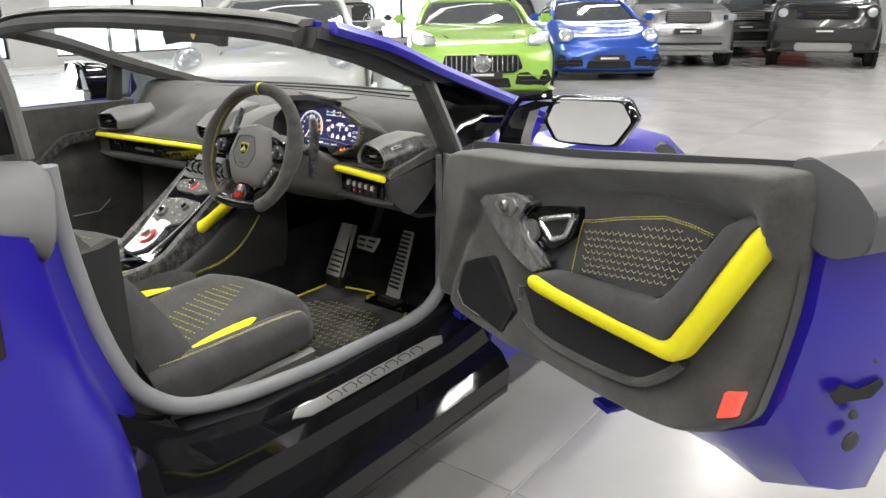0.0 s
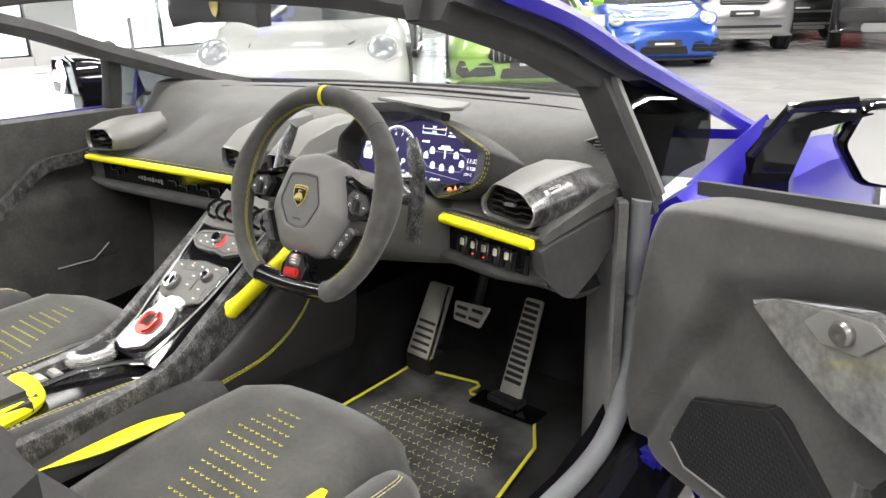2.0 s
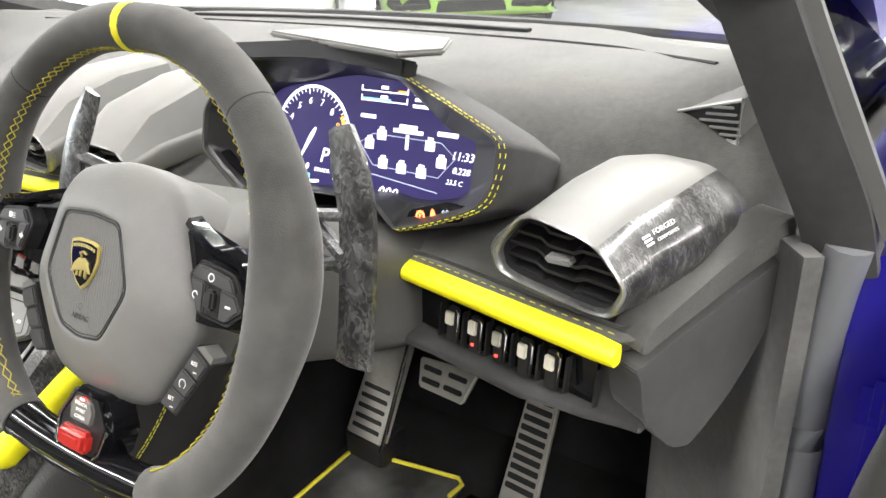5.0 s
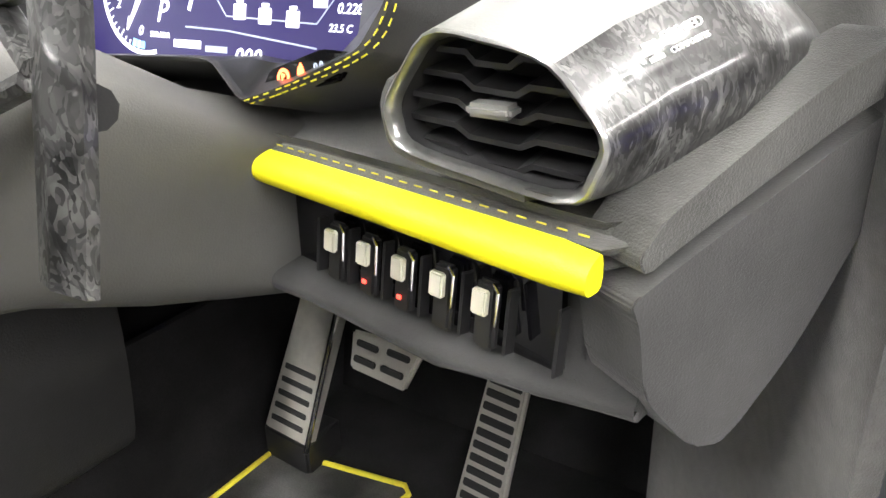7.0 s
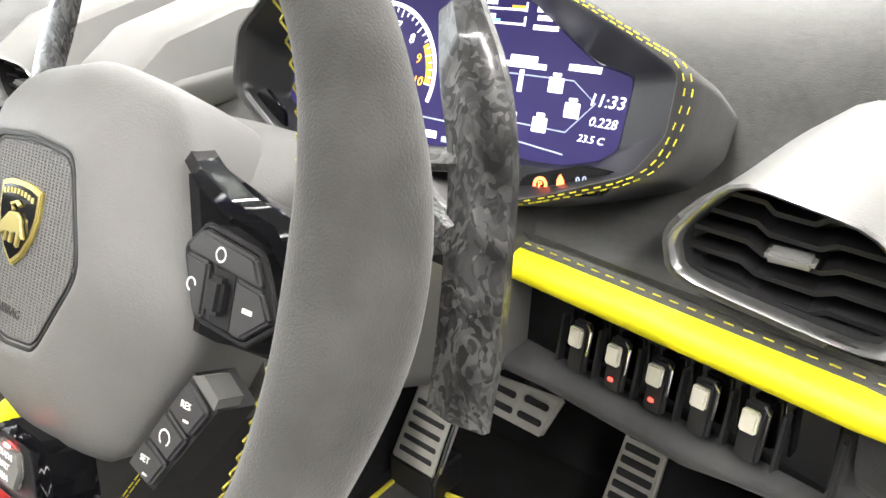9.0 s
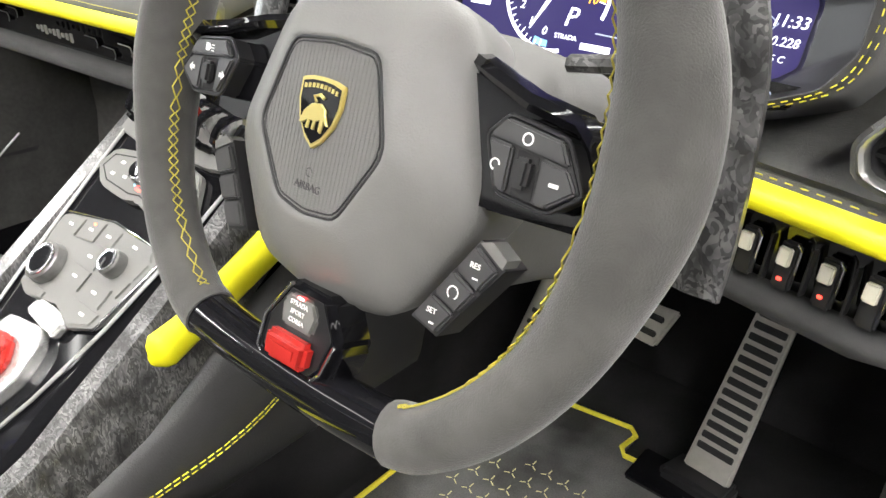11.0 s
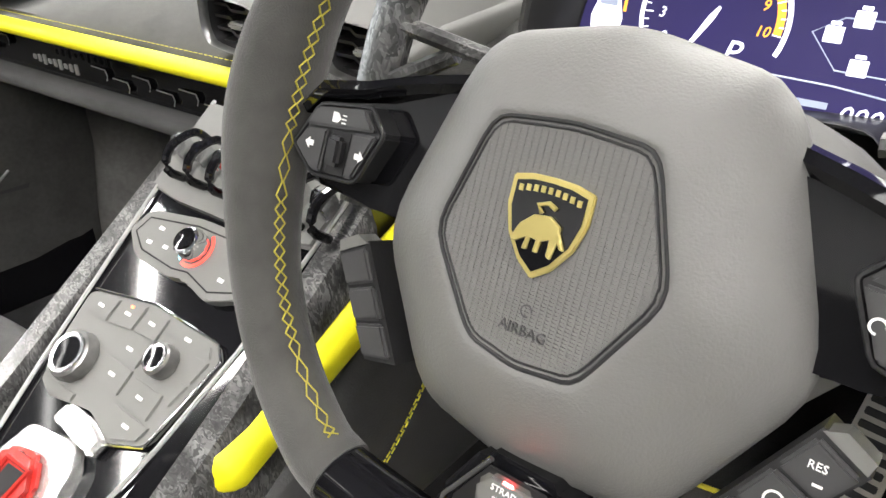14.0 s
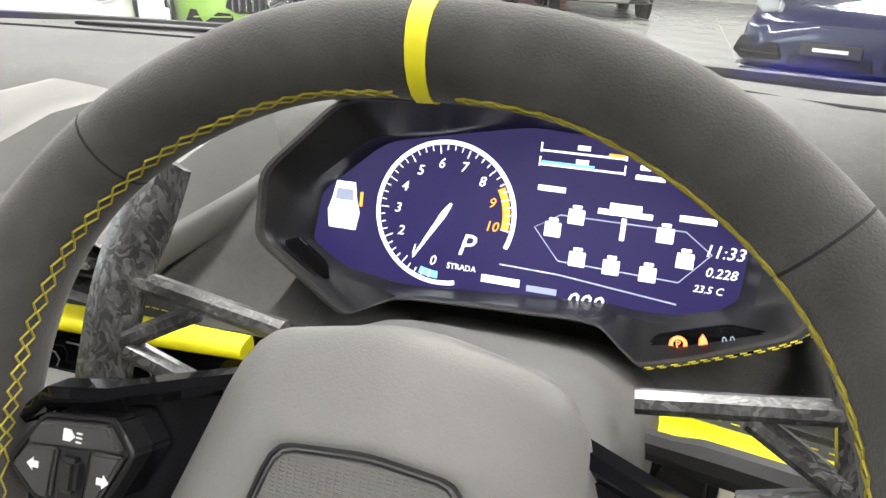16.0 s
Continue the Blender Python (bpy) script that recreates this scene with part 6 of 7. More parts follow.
part("speaker_line", tube([V(-0.722, -0.10, 0.445), V(-0.722, 0.0, 0.443), V(-0.722, 0.05, 0.48)], 0.002, 6), SILVER, ldo)
part("pull_bracket", bar([V(-0.715, 0.05, 0.74), V(-0.70, 0.0, 0.735), V(-0.70, -0.10, 0.725), V(-0.71, -0.18, 0.66), V(-0.715, -0.26, 0.60)], [(-0.014, -0.016), (0.014, -0.016), (0.016, 0.012), (-0.016, 0.012)], up=(1, 0, 0)), CARBON, ldo, "forged carbon door pull bracket")
part("armrest_stripe", tube(spline([V(-0.70, -0.26, 0.60), V(-0.69, -0.45, 0.585), V(-0.69, -0.65, 0.60)], 5), 0.018, 10), YELLOW, ldo, "yellow leather armrest stripe")
part("door_skin", sheet([[V(x, y, z) for z, x in ((0.30, -0.90), (0.55, -0.96), (0.78, -0.93), (0.84, -0.86), (0.845, -0.80))] for y in (0.16, -0.3, -0.86)], 0.012), BLUE, ldo)

# door mirrors
def wing_mirror(m, label):
    """local x out from the car, y forwards, z up; the glass faces back."""
    ring = rounded([(-0.102, 0.002), (-0.072, -0.048), (0.066, -0.052), (0.104, 0.006), (0.078, 0.050), (-0.082, 0.052)], 0.14, 2)

    def rg(k, y, dx=0.0, dz=0.0):
        return [V(dx + x * k, y, dz + z * k) for x, z in ring]
    hs = part("wing_mirror", loft([rg(0.96, 0.0), rg(1.02, -0.010), rg(1.08, -0.006), rg(1.13, 0.012), rg(1.13, 0.05), rg(1.0, 0.09, -0.01), rg(0.6, 0.13, -0.03)]), GLOSS, car, label, m=m, angle=30)
    part("mirror_glass", loft([rg(0.965, -0.004), rg(0.965, 0.0)]), MIRROR, hs, "bright hexagonal mirror glass", m=m @ Matrix.Translation((0, -0.006, 0)) @ pose(0, 0, 0, -11, 0, 0))
    part("mirror_arm", loft([[V(x + dx, y, z) for x, y in ((-0.032, 0.0), (0.028, -0.012), (0.034, 0.06), (-0.03, 0.07))] for dx, z in ((-0.185, -0.12), (-0.190, -0.05), (-0.170, 0.020), (-0.10, 0.045))]), GLOSS, hs, m=m)
    part("arm_fin", tube([V(-0.215, 0.0, -0.11), V(-0.215, 0.0, -0.02), V(-0.17, 0.0, 0.048), V(-0.09, 0.0, 0.058)], 0.008, 8), GLOSS, hs, m=m)
    return hs


wing_mirror(frame_of((1.172, 0.215, 0.906), (0.97, 0.245, 0), (-0.245, 0.97, 0)), "gloss black hexagonal wing mirror")
wing_mirror(Matrix.Diagonal((-1, 1, 1, 1)) @ frame_of((1.172, 0.215, 0.906), (0.97, 0.245, 0), (-0.245, 0.97, 0)), "gloss black hexagonal wing mirror")

# ---- the open driver's door: local x back along the door, y up, z into the cabin ----
DM = Matrix(((0.868, 0, -0.496, 0.808), (-0.496, 0, -0.868, 0.122), (0, 1, 0, 0), (0, 0, 0, 1)))
PANEL = [(0.085, 0.800), (0.135, 0.838), (0.35, 0.866), (0.58, 0.893), (0.85, 0.935), (1.07, 0.968), (1.112, 0.955), (1.116, 0.90), (1.110, 0.783), (1.085, 0.655), (1.063, 0.598), (0.99, 0.540), (0.896, 0.502), (0.729, 0.474), (0.55, 0.455), (0.377, 0.440), (0.18, 0.425), (0.10, 0.432), (0.055, 0.495), (0.046, 0.60), (0.060, 0.70)]


def dpt(pts, k):
    cx, cy = 0.6, 0.70
    return [(cx + (x - cx) * k, cy + (y - cy) * k) for x, y in pts]


def door_relief(x, y):
    """How far the lining stands out of the door's plane."""
    line = np.interp(x, [0.08, 0.17, 0.24, 0.475, 0.65, 0.83, 0.963, 1.06, 1.10], [0.42, 0.62, 0.745, 0.822, 0.868, 0.900, 0.912, 0.905, 0.85])
    pad = 0.036 * step(-0.022, 0.034, y - line)
    rear = 0.012 * step(0.97, 1.08, x - 0.35 * (y - 0.75))
    return max(pad, rear) + 0.010 * step(0.60, 0.50, y) + 0.018 * step(0.70, 0.60, y) * step(0.54, 0.42, x) * step(0.02, -0.05, y - line) - 0.004 * step(0.2, 0.5, x) * step(0.56, 0.62, y) * step(0.02, -0.03, y - line)


def door_ring(k, z=None):
    pts = spline([V(x, y, 0) for x, y in dpt(PANEL, 1.0)], 8, True)
    out = []
    for p in pts:
        x, y = 0.6 + (p.x - 0.6) * k, 0.70 + (p.y - 0.70) * k
        out.append(V(x, y, door_relief(x, y) - 0.030 * max(0, (k - 0.955) / 0.045) ** 2 if z is None else z))
    return out


dr = part("driver_door", loft([door_ring(1.0, -0.05), door_ring(1.0, -0.012)] + [door_ring(k) for k in (0.998, 0.992, 0.984, 0.974, 0.96, 0.945, 0.925, 0.90, 0.875, 0.85, 0.825, 0.80, 0.775, 0.75, 0.72, 0.69, 0.66, 0.63, 0.60, 0.55, 0.50, 0.44, 0.38, 0.32, 0.26, 0.2, 0.14, 0.08, 0.02)]), SUEDE, car, "open driver's door with dark suede lining and yellow armrest", m=DM, angle=60)
# thin darker layer paints in the recess's shade, which the relief barely gives
part("door_recess", prism(rounded([(0.27, 0.728), (0.475, 0.802), (0.65, 0.848), (0.83, 0.880), (0.955, 0.893), (1.03, 0.885), (0.965, 0.79), (0.93, 0.73), (0.88, 0.70), (0.58, 0.655), (0.50, 0.66), (0.40, 0.68)], 0.2, 2), -0.008, 0.0012, 0.0006, DM), SUEDE_DARK, dr, "door recess, its shade painted as a darker suede layer")
QU = [(0.645, 0.700), (0.680, 0.797), (0.700, 0.808), (0.879, 0.856), (0.985, 0.857), (0.912, 0.750), (0.862, 0.715)]
qp = part("quilted_insert", prism(rounded(QU, 0.1, 2), -0.004, 0.008, 0.004, DM), SUEDE_DARK, dr, "quilted suede insert with yellow stitches")
for off in (0.0, 0.004):
    stitches(spline([DM @ V(x, y + off, 0.0108) for x, y in ((0.636, 0.69), (0.662, 0.786), (0.692, 0.802), (0.880, 0.856), (0.985, 0.854))], 2), 0.0065, 0.0042, 0.0005, "stitching", THREAD, qp, "yellow stitching")
bm = bmesh.new()
for i in range(18):
    for j in range(12):
        x = 0.675 + 0.0165 * i + (0.00825 if j % 2 else 0)
        y = 0.704 + 0.0125 * j + 0.22 * (x - 0.68)
        lo, hi = 0.70 + 0.06 * (x - 0.64), min(0.782 + 0.25 * (x - 0.66), 0.846)
        if y < lo or y > hi or x > 0.975 or (x > 0.86 and y < 0.706 + 1.1 * (x - 0.862)):
            continue
        for d in (-1, 1):
            tube([DM @ V(x, y, 0.0106), DM @ V(x + d * 0.0068, y + 0.005, 0.0106)], 0.00052, 4, bm=bm)
tagged(part("quilt_stitching", bm, PALE, qp, "rows of pale yellow stitches", smooth=False), kind="stuff")
ys = spline([V(0.553, 0.650, 0.046), V(0.64, 0.653, 0.046), V(0.75, 0.658, 0.044), V(0.90, 0.667, 0.040), V(0.945, 0.671, 0.040), V(0.964, 0.683, 0.040), V(0.978, 0.703, 0.039), V(1.004, 0.745, 0.037), V(1.053, 0.832, 0.030), V(1.086, 0.893, 0.020)], 4)
part("armrest_stripe", loft([[DM @ (p + n * 0.018 * a * w + V(0, 0, 0.012 * c)) for a, c in ((-1, -1.6), (-1, 0.0), (-0.75, 0.7), (-0.25, 1.0), (0.3, 1.0), (0.8, 0.7), (1, 0.0), (1, -1.6))] for p, n, w in ((ys[i], V(-(ys[min(i + 1, len(ys) - 1)] - ys[max(i - 1, 0)]).normalized().y, (ys[min(i + 1, len(ys) - 1)] - ys[max(i - 1, 0)]).normalized().x, 0), 0.72 if i in (0, len(ys) - 1) else 1.0) for i in range(len(ys)))]), YELLOW, dr, "yellow leather armrest edge", angle=50)
ARM = ((0.552, 0.662, 0.575, 0.676), (0.64, 0.668, 0.635, 0.686), (0.74, 0.673, 0.72, 0.698), (0.837, 0.678, 0.80, 0.711), (0.935, 0.688, 0.878, 0.723), (0.958, 0.700, 0.905, 0.738), (0.997, 0.762, 0.932, 0.765), (1.036, 0.832, 0.972, 0.823), (1.070, 0.892, 1.012, 0.880), (1.085, 0.905, 1.045, 0.902))
part("armrest_pad", loft([[DM @ p for p in [V(x, y - 0.012, -0.01), V(x, y - 0.010, 0.042 * k)] + spline([V(x, y, 0.052 * k), V(lerp(x, u, 0.5), lerp(y, v, 0.5), 0.050 * k), V(lerp(x, u, 0.9), lerp(y, v, 0.9), 0.038 * k), V(u, v, 0.020 * k), V(lerp(x, u, 1.06), lerp(y, v, 1.06), -0.01)], 3)] for (x, y, u, v), k in zip(ARM, (0.9, 1, 1, 1, 1, 1, 0.97, 0.86, 0.66, 0.5))]), SUEDE_DARK, dr, "padded suede armrest", angle=60)
POCK = [(0.4546, 0.590), (0.478, 0.625), (0.54, 0.640), (0.72, 0.640), (0.90, 0.645), (0.935, 0.640), (0.907, 0.608), (0.848, 0.566), (0.76, 0.545), (0.67, 0.5316), (0.56, 0.522), (0.4827, 0.532), (0.456, 0.56)]
# solid block, not hollow: its near-black colour gives the pocket's shade
part("door_pocket", prism(POCK, -0.004, 0.0105, 0.002, DM), DARK, dr, "door pocket, its shaded opening painted near-black")
part("pocket_lip", tube(spline([DM @ V(x, y, 0.010) for x, y in ((0.452, 0.60), (0.454, 0.56), (0.4827, 0.528), (0.56, 0.518), (0.67, 0.5276), (0.76, 0.541), (0.848, 0.562), (0.91, 0.604), (0.95, 0.645))], 4), 0.009, 8), SUEDE, dr, "rolled suede pocket edge")
SPK = [(0.162, 0.490), (0.200, 0.578), (0.330, 0.632), (0.352, 0.625), (0.455, 0.545), (0.405, 0.472), (0.195, 0.460)]
spk = part("door_speaker", prism(SPK, 0.0, 0.0315, 0.004, DM), PLASTIC, dr, "black perforated door speaker")
bm = bmesh.new()
for i in range(34):
    for j in range(24):
        x, y = 0.180 + 0.0078 * i + (0.0039 if j % 2 else 0), 0.436 + 0.0075 * j
        sp = span([(0.31 + (a - 0.31) * 0.88, 0.54 + (b - 0.54) * 0.86) for a, b in SPK], y, 0)
        if sp and sp[0] < x < sp[1]:
            prism([(x + 0.0022 * math.cos(k * 1.5708), y + 0.0022 * math.sin(k * 1.5708)) for k in range(4)], 0.0313, 0.0323, 0, DM, bm=bm)
tagged(part("speaker_perforation", bm, DARK, spk, smooth=False), kind="stuff")
part("speaker_line", tube([DM @ V(x, y, 0.032) for x, y in ((0.172, 0.515), (0.168, 0.490), (0.200, 0.466), (0.29, 0.471))], 0.0018, 6), SILVER, spk)
BR = [(0.285, 0.755), (0.33, 0.774), (0.455, 0.806), (0.51, 0.806), (0.517, 0.796), (0.470, 0.764), (0.476, 0.740), (0.498, 0.716), (0.545, 0.697), (0.592, 0.689), (0.55, 0.668), (0.528, 0.656), (0.48, 0.664), (0.43, 0.682), (0.36, 0.716)]
# upper face coloured grey for its reflection, carbon left bare below
br = part("pull_bracket", prism(BR, 0.018, 0.038, 0.006, DM, 3), PULLSHEEN, dr, "lacquered carbon door pull bracket, reflection painted grey")
part("bracket_foot", prism([(0.44 + (x - 0.44) * 0.88, 0.735 + (y - 0.735) * 0.88) for x, y in BR], -0.006, 0.020, 0, DM), CARBON, br)
part("bracket_cap", prism([(0.374, 0.766), (0.396, 0.788), (0.455, 0.796), (0.474, 0.783), (0.447, 0.755), (0.398, 0.750)], 0.037, 0.042, 0.0015, DM), SILVER, br, "silver lock plate")
part("lock_knob", lathe([(0.014, 0.0), (0.014, 0.007), (0.011, 0.011), (0.004, 0.011), (0.001, 0.009)], 18, DM @ Matrix.Translation((0.426, 0.774, 0.041))), BEZEL, br, "round dark silver mirror control knob")
HB = [(0.4513, 0.7698), (0.54, 0.797), (0.655, 0.822), (0.656, 0.800), (0.643, 0.762), (0.58, 0.7207), (0.5074, 0.7034), (0.4526, 0.7286)]
hb = part("handle_bezel", prism(rounded(HB, 0.15, 2), -0.004, 0.016, 0.005, DM), GLOSS, dr, "gloss black inner handle bezel")
part("handle_loop", tube([DM @ V(x, y, 0.019) for x, y in rounded([(0.528, 0.7673), (0.648, 0.8045), (0.622, 0.7583), (0.5754, 0.7383)], 0.12, 2)], 0.0055, 10, closed=True), WHITESILVER, hb, "silver door release lever")
part("handle_recess", prism([(0.536, 0.766), (0.640, 0.798), (0.618, 0.760), (0.576, 0.743)], 0.0155, 0.0168, 0, DM), DARK, hb)
part("handle_thumb", prism(rounded([(0.470, 0.722), (0.475, 0.755), (0.515, 0.763), (0.535, 0.735), (0.510, 0.712)], 0.25, 2), 0.014, 0.023, 0.004, DM), GREYPL, hb, "grey lock rocker")
rl = part("door_lamp", prism([(1.040, 0.640), (1.072, 0.655), (1.060, 0.610), (1.029, 0.592)], -0.01, 0.014, 0.002, DM), REDGLOW, dr, "glowing red door lamp")
# shell and shut face
SHELL = [(1.0, -0.035), (1.0, -0.06)]
sh = []
for k, z, dy in ((0.995, -0.03, 0.0), (1.005, -0.06, -0.04), (1.01, -0.13, -0.125), (1.01, -0.20, -0.155), (1.0, -0.27, -0.175), (0.96, -0.31, -0.165)):
    row = []
    for x, y in PANEL:
        ext = 0.022 * step(0.9, 1.1, x)
        low = dy * step(0.80, 0.58, y) * step(0.70, 1.06, x)
        row.append(V(0.6 + (x - 0.6) * k + ext, 0.70 + (y - 0.70) * k + low - (0.13 if y > 0.75 else 0) * step(0.04, 0.28, -z) - (0.05 if y > 0.89 and x > 0.9 else 0) * step(0.02, 0.08, -z), z))
    sh.append(row)
part("door_skin", loft(sh), BLUE, dr, "violet-blue door shell", m=DM, angle=40)
lt = part("door_latch", prism([(-0.055, 0.012), (-0.04, -0.006), (0.03, -0.012), (0.052, 0.004), (0.045, 0.016), (0.0, 0.006), (-0.035, 0.024)], 0, 0.003, 0.001, DM @ frame_of((1.132, 0.650, -0.135), (0, 0, -1), (0, 1, 0))), DARK, dr, "dark door latch slot")
for z, y, r in ((-0.165, 0.70, 0.011), (-0.185, 0.705, 0.008), (-0.14, 0.615, 0.008), (-0.145, 0.570, 0.016)):
    part("door_plug", lathe([(r, 0), (r, 0.003), (r * 0.7, 0.006), (0.001, 0.006)], 16, DM @ frame_of((1.128, y, z), (0, 0, -1), (0, 1, 0))), RUBBER, dr)
part("door_end_cap", prism(rounded([(1.070, 0.978), (1.10, 0.988), (1.165, 0.968), (1.20, 0.935), (1.195, 0.888), (1.145, 0.866), (1.105, 0.882), (1.075, 0.920)], 0.25, 3), -0.16, -0.020, 0.014, DM, 3), ENDCAP, dr, "dark grey rubber door end cap", angle=50)
part("glass_seal", bar([V(0.08, 0.838, -0.06), V(0.5, 0.888, -0.05), V(1.08, 0.968, -0.03)], [(-0.010, -0.006), (0.010, -0.006), (0.010, 0.006), (-0.010, 0.006)], up=(0, 0, 1)), RUBBER, dr, m=DM)
part("lower_tab", box((0.70, 0.43, -0.05), (0.05, 0.012, 0.05), 0.003, DM), BLUE, dr)

# ---- showroom ----
def structure(name, bm, material, label, category):
    return tagged(part(name, bm, material), label, category, kind="structure")


TILE = mat("polished_grey_tile", (0.29, 0.287, 0.28), 0.24, vary=0.12, scale=3.0, patch=0.12, patch_scale=1.2)
GROUT = mat("pale_grout", (0.48, 0.47, 0.45), 0.8, vary=0.1)
# dark paint chosen to soak up bounce light, not a known wall colour
DARKWALL = mat("fill_cut_paint", (0.10, 0.10, 0.105), 0.7, vary=0.05, scale=2, patch=0.06, patch_scale=0.5)
WALL = mat("white_wall_paint", (0.82, 0.82, 0.81), 0.7, vary=0.03, scale=2, patch=0.04, patch_scale=0.5)
CEIL = mat("dark_ceiling", (0.10, 0.10, 0.105), 0.8, vary=0.06, scale=2)
LAMP = glow("lamp_diffuser", (1.0, 0.98, 0.95), 7.0)
SKYGLOW = glow("daylight_backdrop", (0.95, 0.98, 1.0), 3.0)
floor = structure("floor", box((-2, 9, -0.014), (26, 36, 0.02), 0), GROUT, "polished grey tiled showroom floor", "floor")
structure("ceiling", box((-2, 9, 4.6), (26, 36, 0.1), 0), CEIL, "dark grey showroom ceiling", "ceiling")
structure("wall_north", box((-2, 27.1, 2.3), (26, 0.2, 4.6), 0.01), WALL, "white showroom end wall", "wall")
structure("wall_south", box((-2, -9.1, 2.3), (26, 0.2, 4.6), 0.01), WALL, "white showroom end wall", "wall")
# wall out of view, added dark to hold down fill and reflections
structure("wall_east", box((11.1, 9, 2.3), (0.2, 36, 4.6), 0.01), DARKWALL, "unseen side wall, darkened to cut fill light", "wall")
# west wall with tall windows
for i, y in enumerate((-8.4, -3.4, 1.6, 6.6, 11.6, 16.6, 21.6, 26.4)):
    structure("wall_west", box((-15.1, y, 2.3), (0.2, 1.0, 4.6), 0.01), WALL, "white pier between tall windows", "wall")
structure("wall_west", box((-15.1, 9, 4.3), (0.18, 36, 0.6), 0.01), WALL, "white wall above tall windows", "wall")
structure("wall_west", box((-15.1, 9, 0.1), (0.18, 36, 0.2), 0.01), WALL, "white wall below tall windows", "wall")
structure("backdrop", box((-17.5, 9, 3), (0.1, 50, 14), 0), SKYGLOW, "bright daylight outside", "backdrop")
for i in range(7):
    y = -5.9 + 5 * i
    wn = structure("window_%d" % (i + 1), tube([V(-15.1, y - 1.98, 0.2), V(-15.1, y + 1.98, 0.2), V(-15.1, y + 1.98, 4.0), V(-15.1, y - 1.98, 4.0)], 0.05, 4, closed=True), PLASTIC, "tall dark-framed showroom window", "window")
    part("mullion", box((-15.1, y, 2.1), (0.08, 0.06, 3.8), 0.005), PLASTIC, wn)
    part("transom", box((-15.1, y, 2.9), (0.07, 3.9, 0.06), 0.005), PLASTIC, wn)
    pn = part("pane", box((-15.1, y, 2.1), (0.01, 3.9, 3.75), 0), GLASS, wn)
    pn.visible_shadow = False
# long ceiling lights
lamp0 = None
for ix, x in enumerate((-11.0, -7.4, -3.8, -0.2, 3.4, 7.0)):
    for iy, y in enumerate((-5.0, 0.5, 6.0, 11.5, 17.0, 22.5)):
        if lamp0 is None:
            lamp0 = thing("ceiling_light", (x, y, 4.3), "long white suspended linear ceiling light", "ceiling light", "ceiling lights")
            part("light_housing", box((x, y, 4.34), (0.22, 4.2, 0.07), 0.01), WALL, lamp0)
            part("diffuser", box((x, y, 4.30), (0.18, 4.1, 0.03), 0.004), LAMP, lamp0)
            for d in (-1.6, 1.6):
                part("hanger", tube([V(x, y + d, 4.37), V(x, y + d, 4.56)], 0.006, 6), CHROME, lamp0)
        else:
            copy_thing(lamp0, Matrix.Translation((x, y, 4.3)))
for ix, x in enumerate((-5.6, -0.2, 3.4, 7.0)):
    for y in (-3.0, 2.5, 9.0, 16.0):
        area_lamp("ceiling_lamp", look((x, y, 4.27), (x, y, 0)), 0.2, 4.5, 270)
area_lamp("window_daylight", look((-14.8, 5, 2.2), (0, 5, 1.2)), 26, 3.6, 650, (0.93, 0.97, 1.0))

# ---- parked cars ----
TYRE = mat("tyre_rubber", (0.02, 0.02, 0.02), 0.75, vary=0.2)
LENS = mat("headlight_lens", (0.55, 0.57, 0.6), 0.08, 0.5, vary=0.2, scale=60, coat=1.0)
PLATE = mat("dark_plate", (0.03, 0.03, 0.03), 0.4, vary=0.1)
TINT = mat("tinted_car_glass", (0.07, 0.075, 0.08), 0.06, vary=0.1, coat=1.0)


def paint(name, c, metal=0.3):
    return mat(name, c, 0.28, metal, vary=0.04, scale=10, coat=1.0)


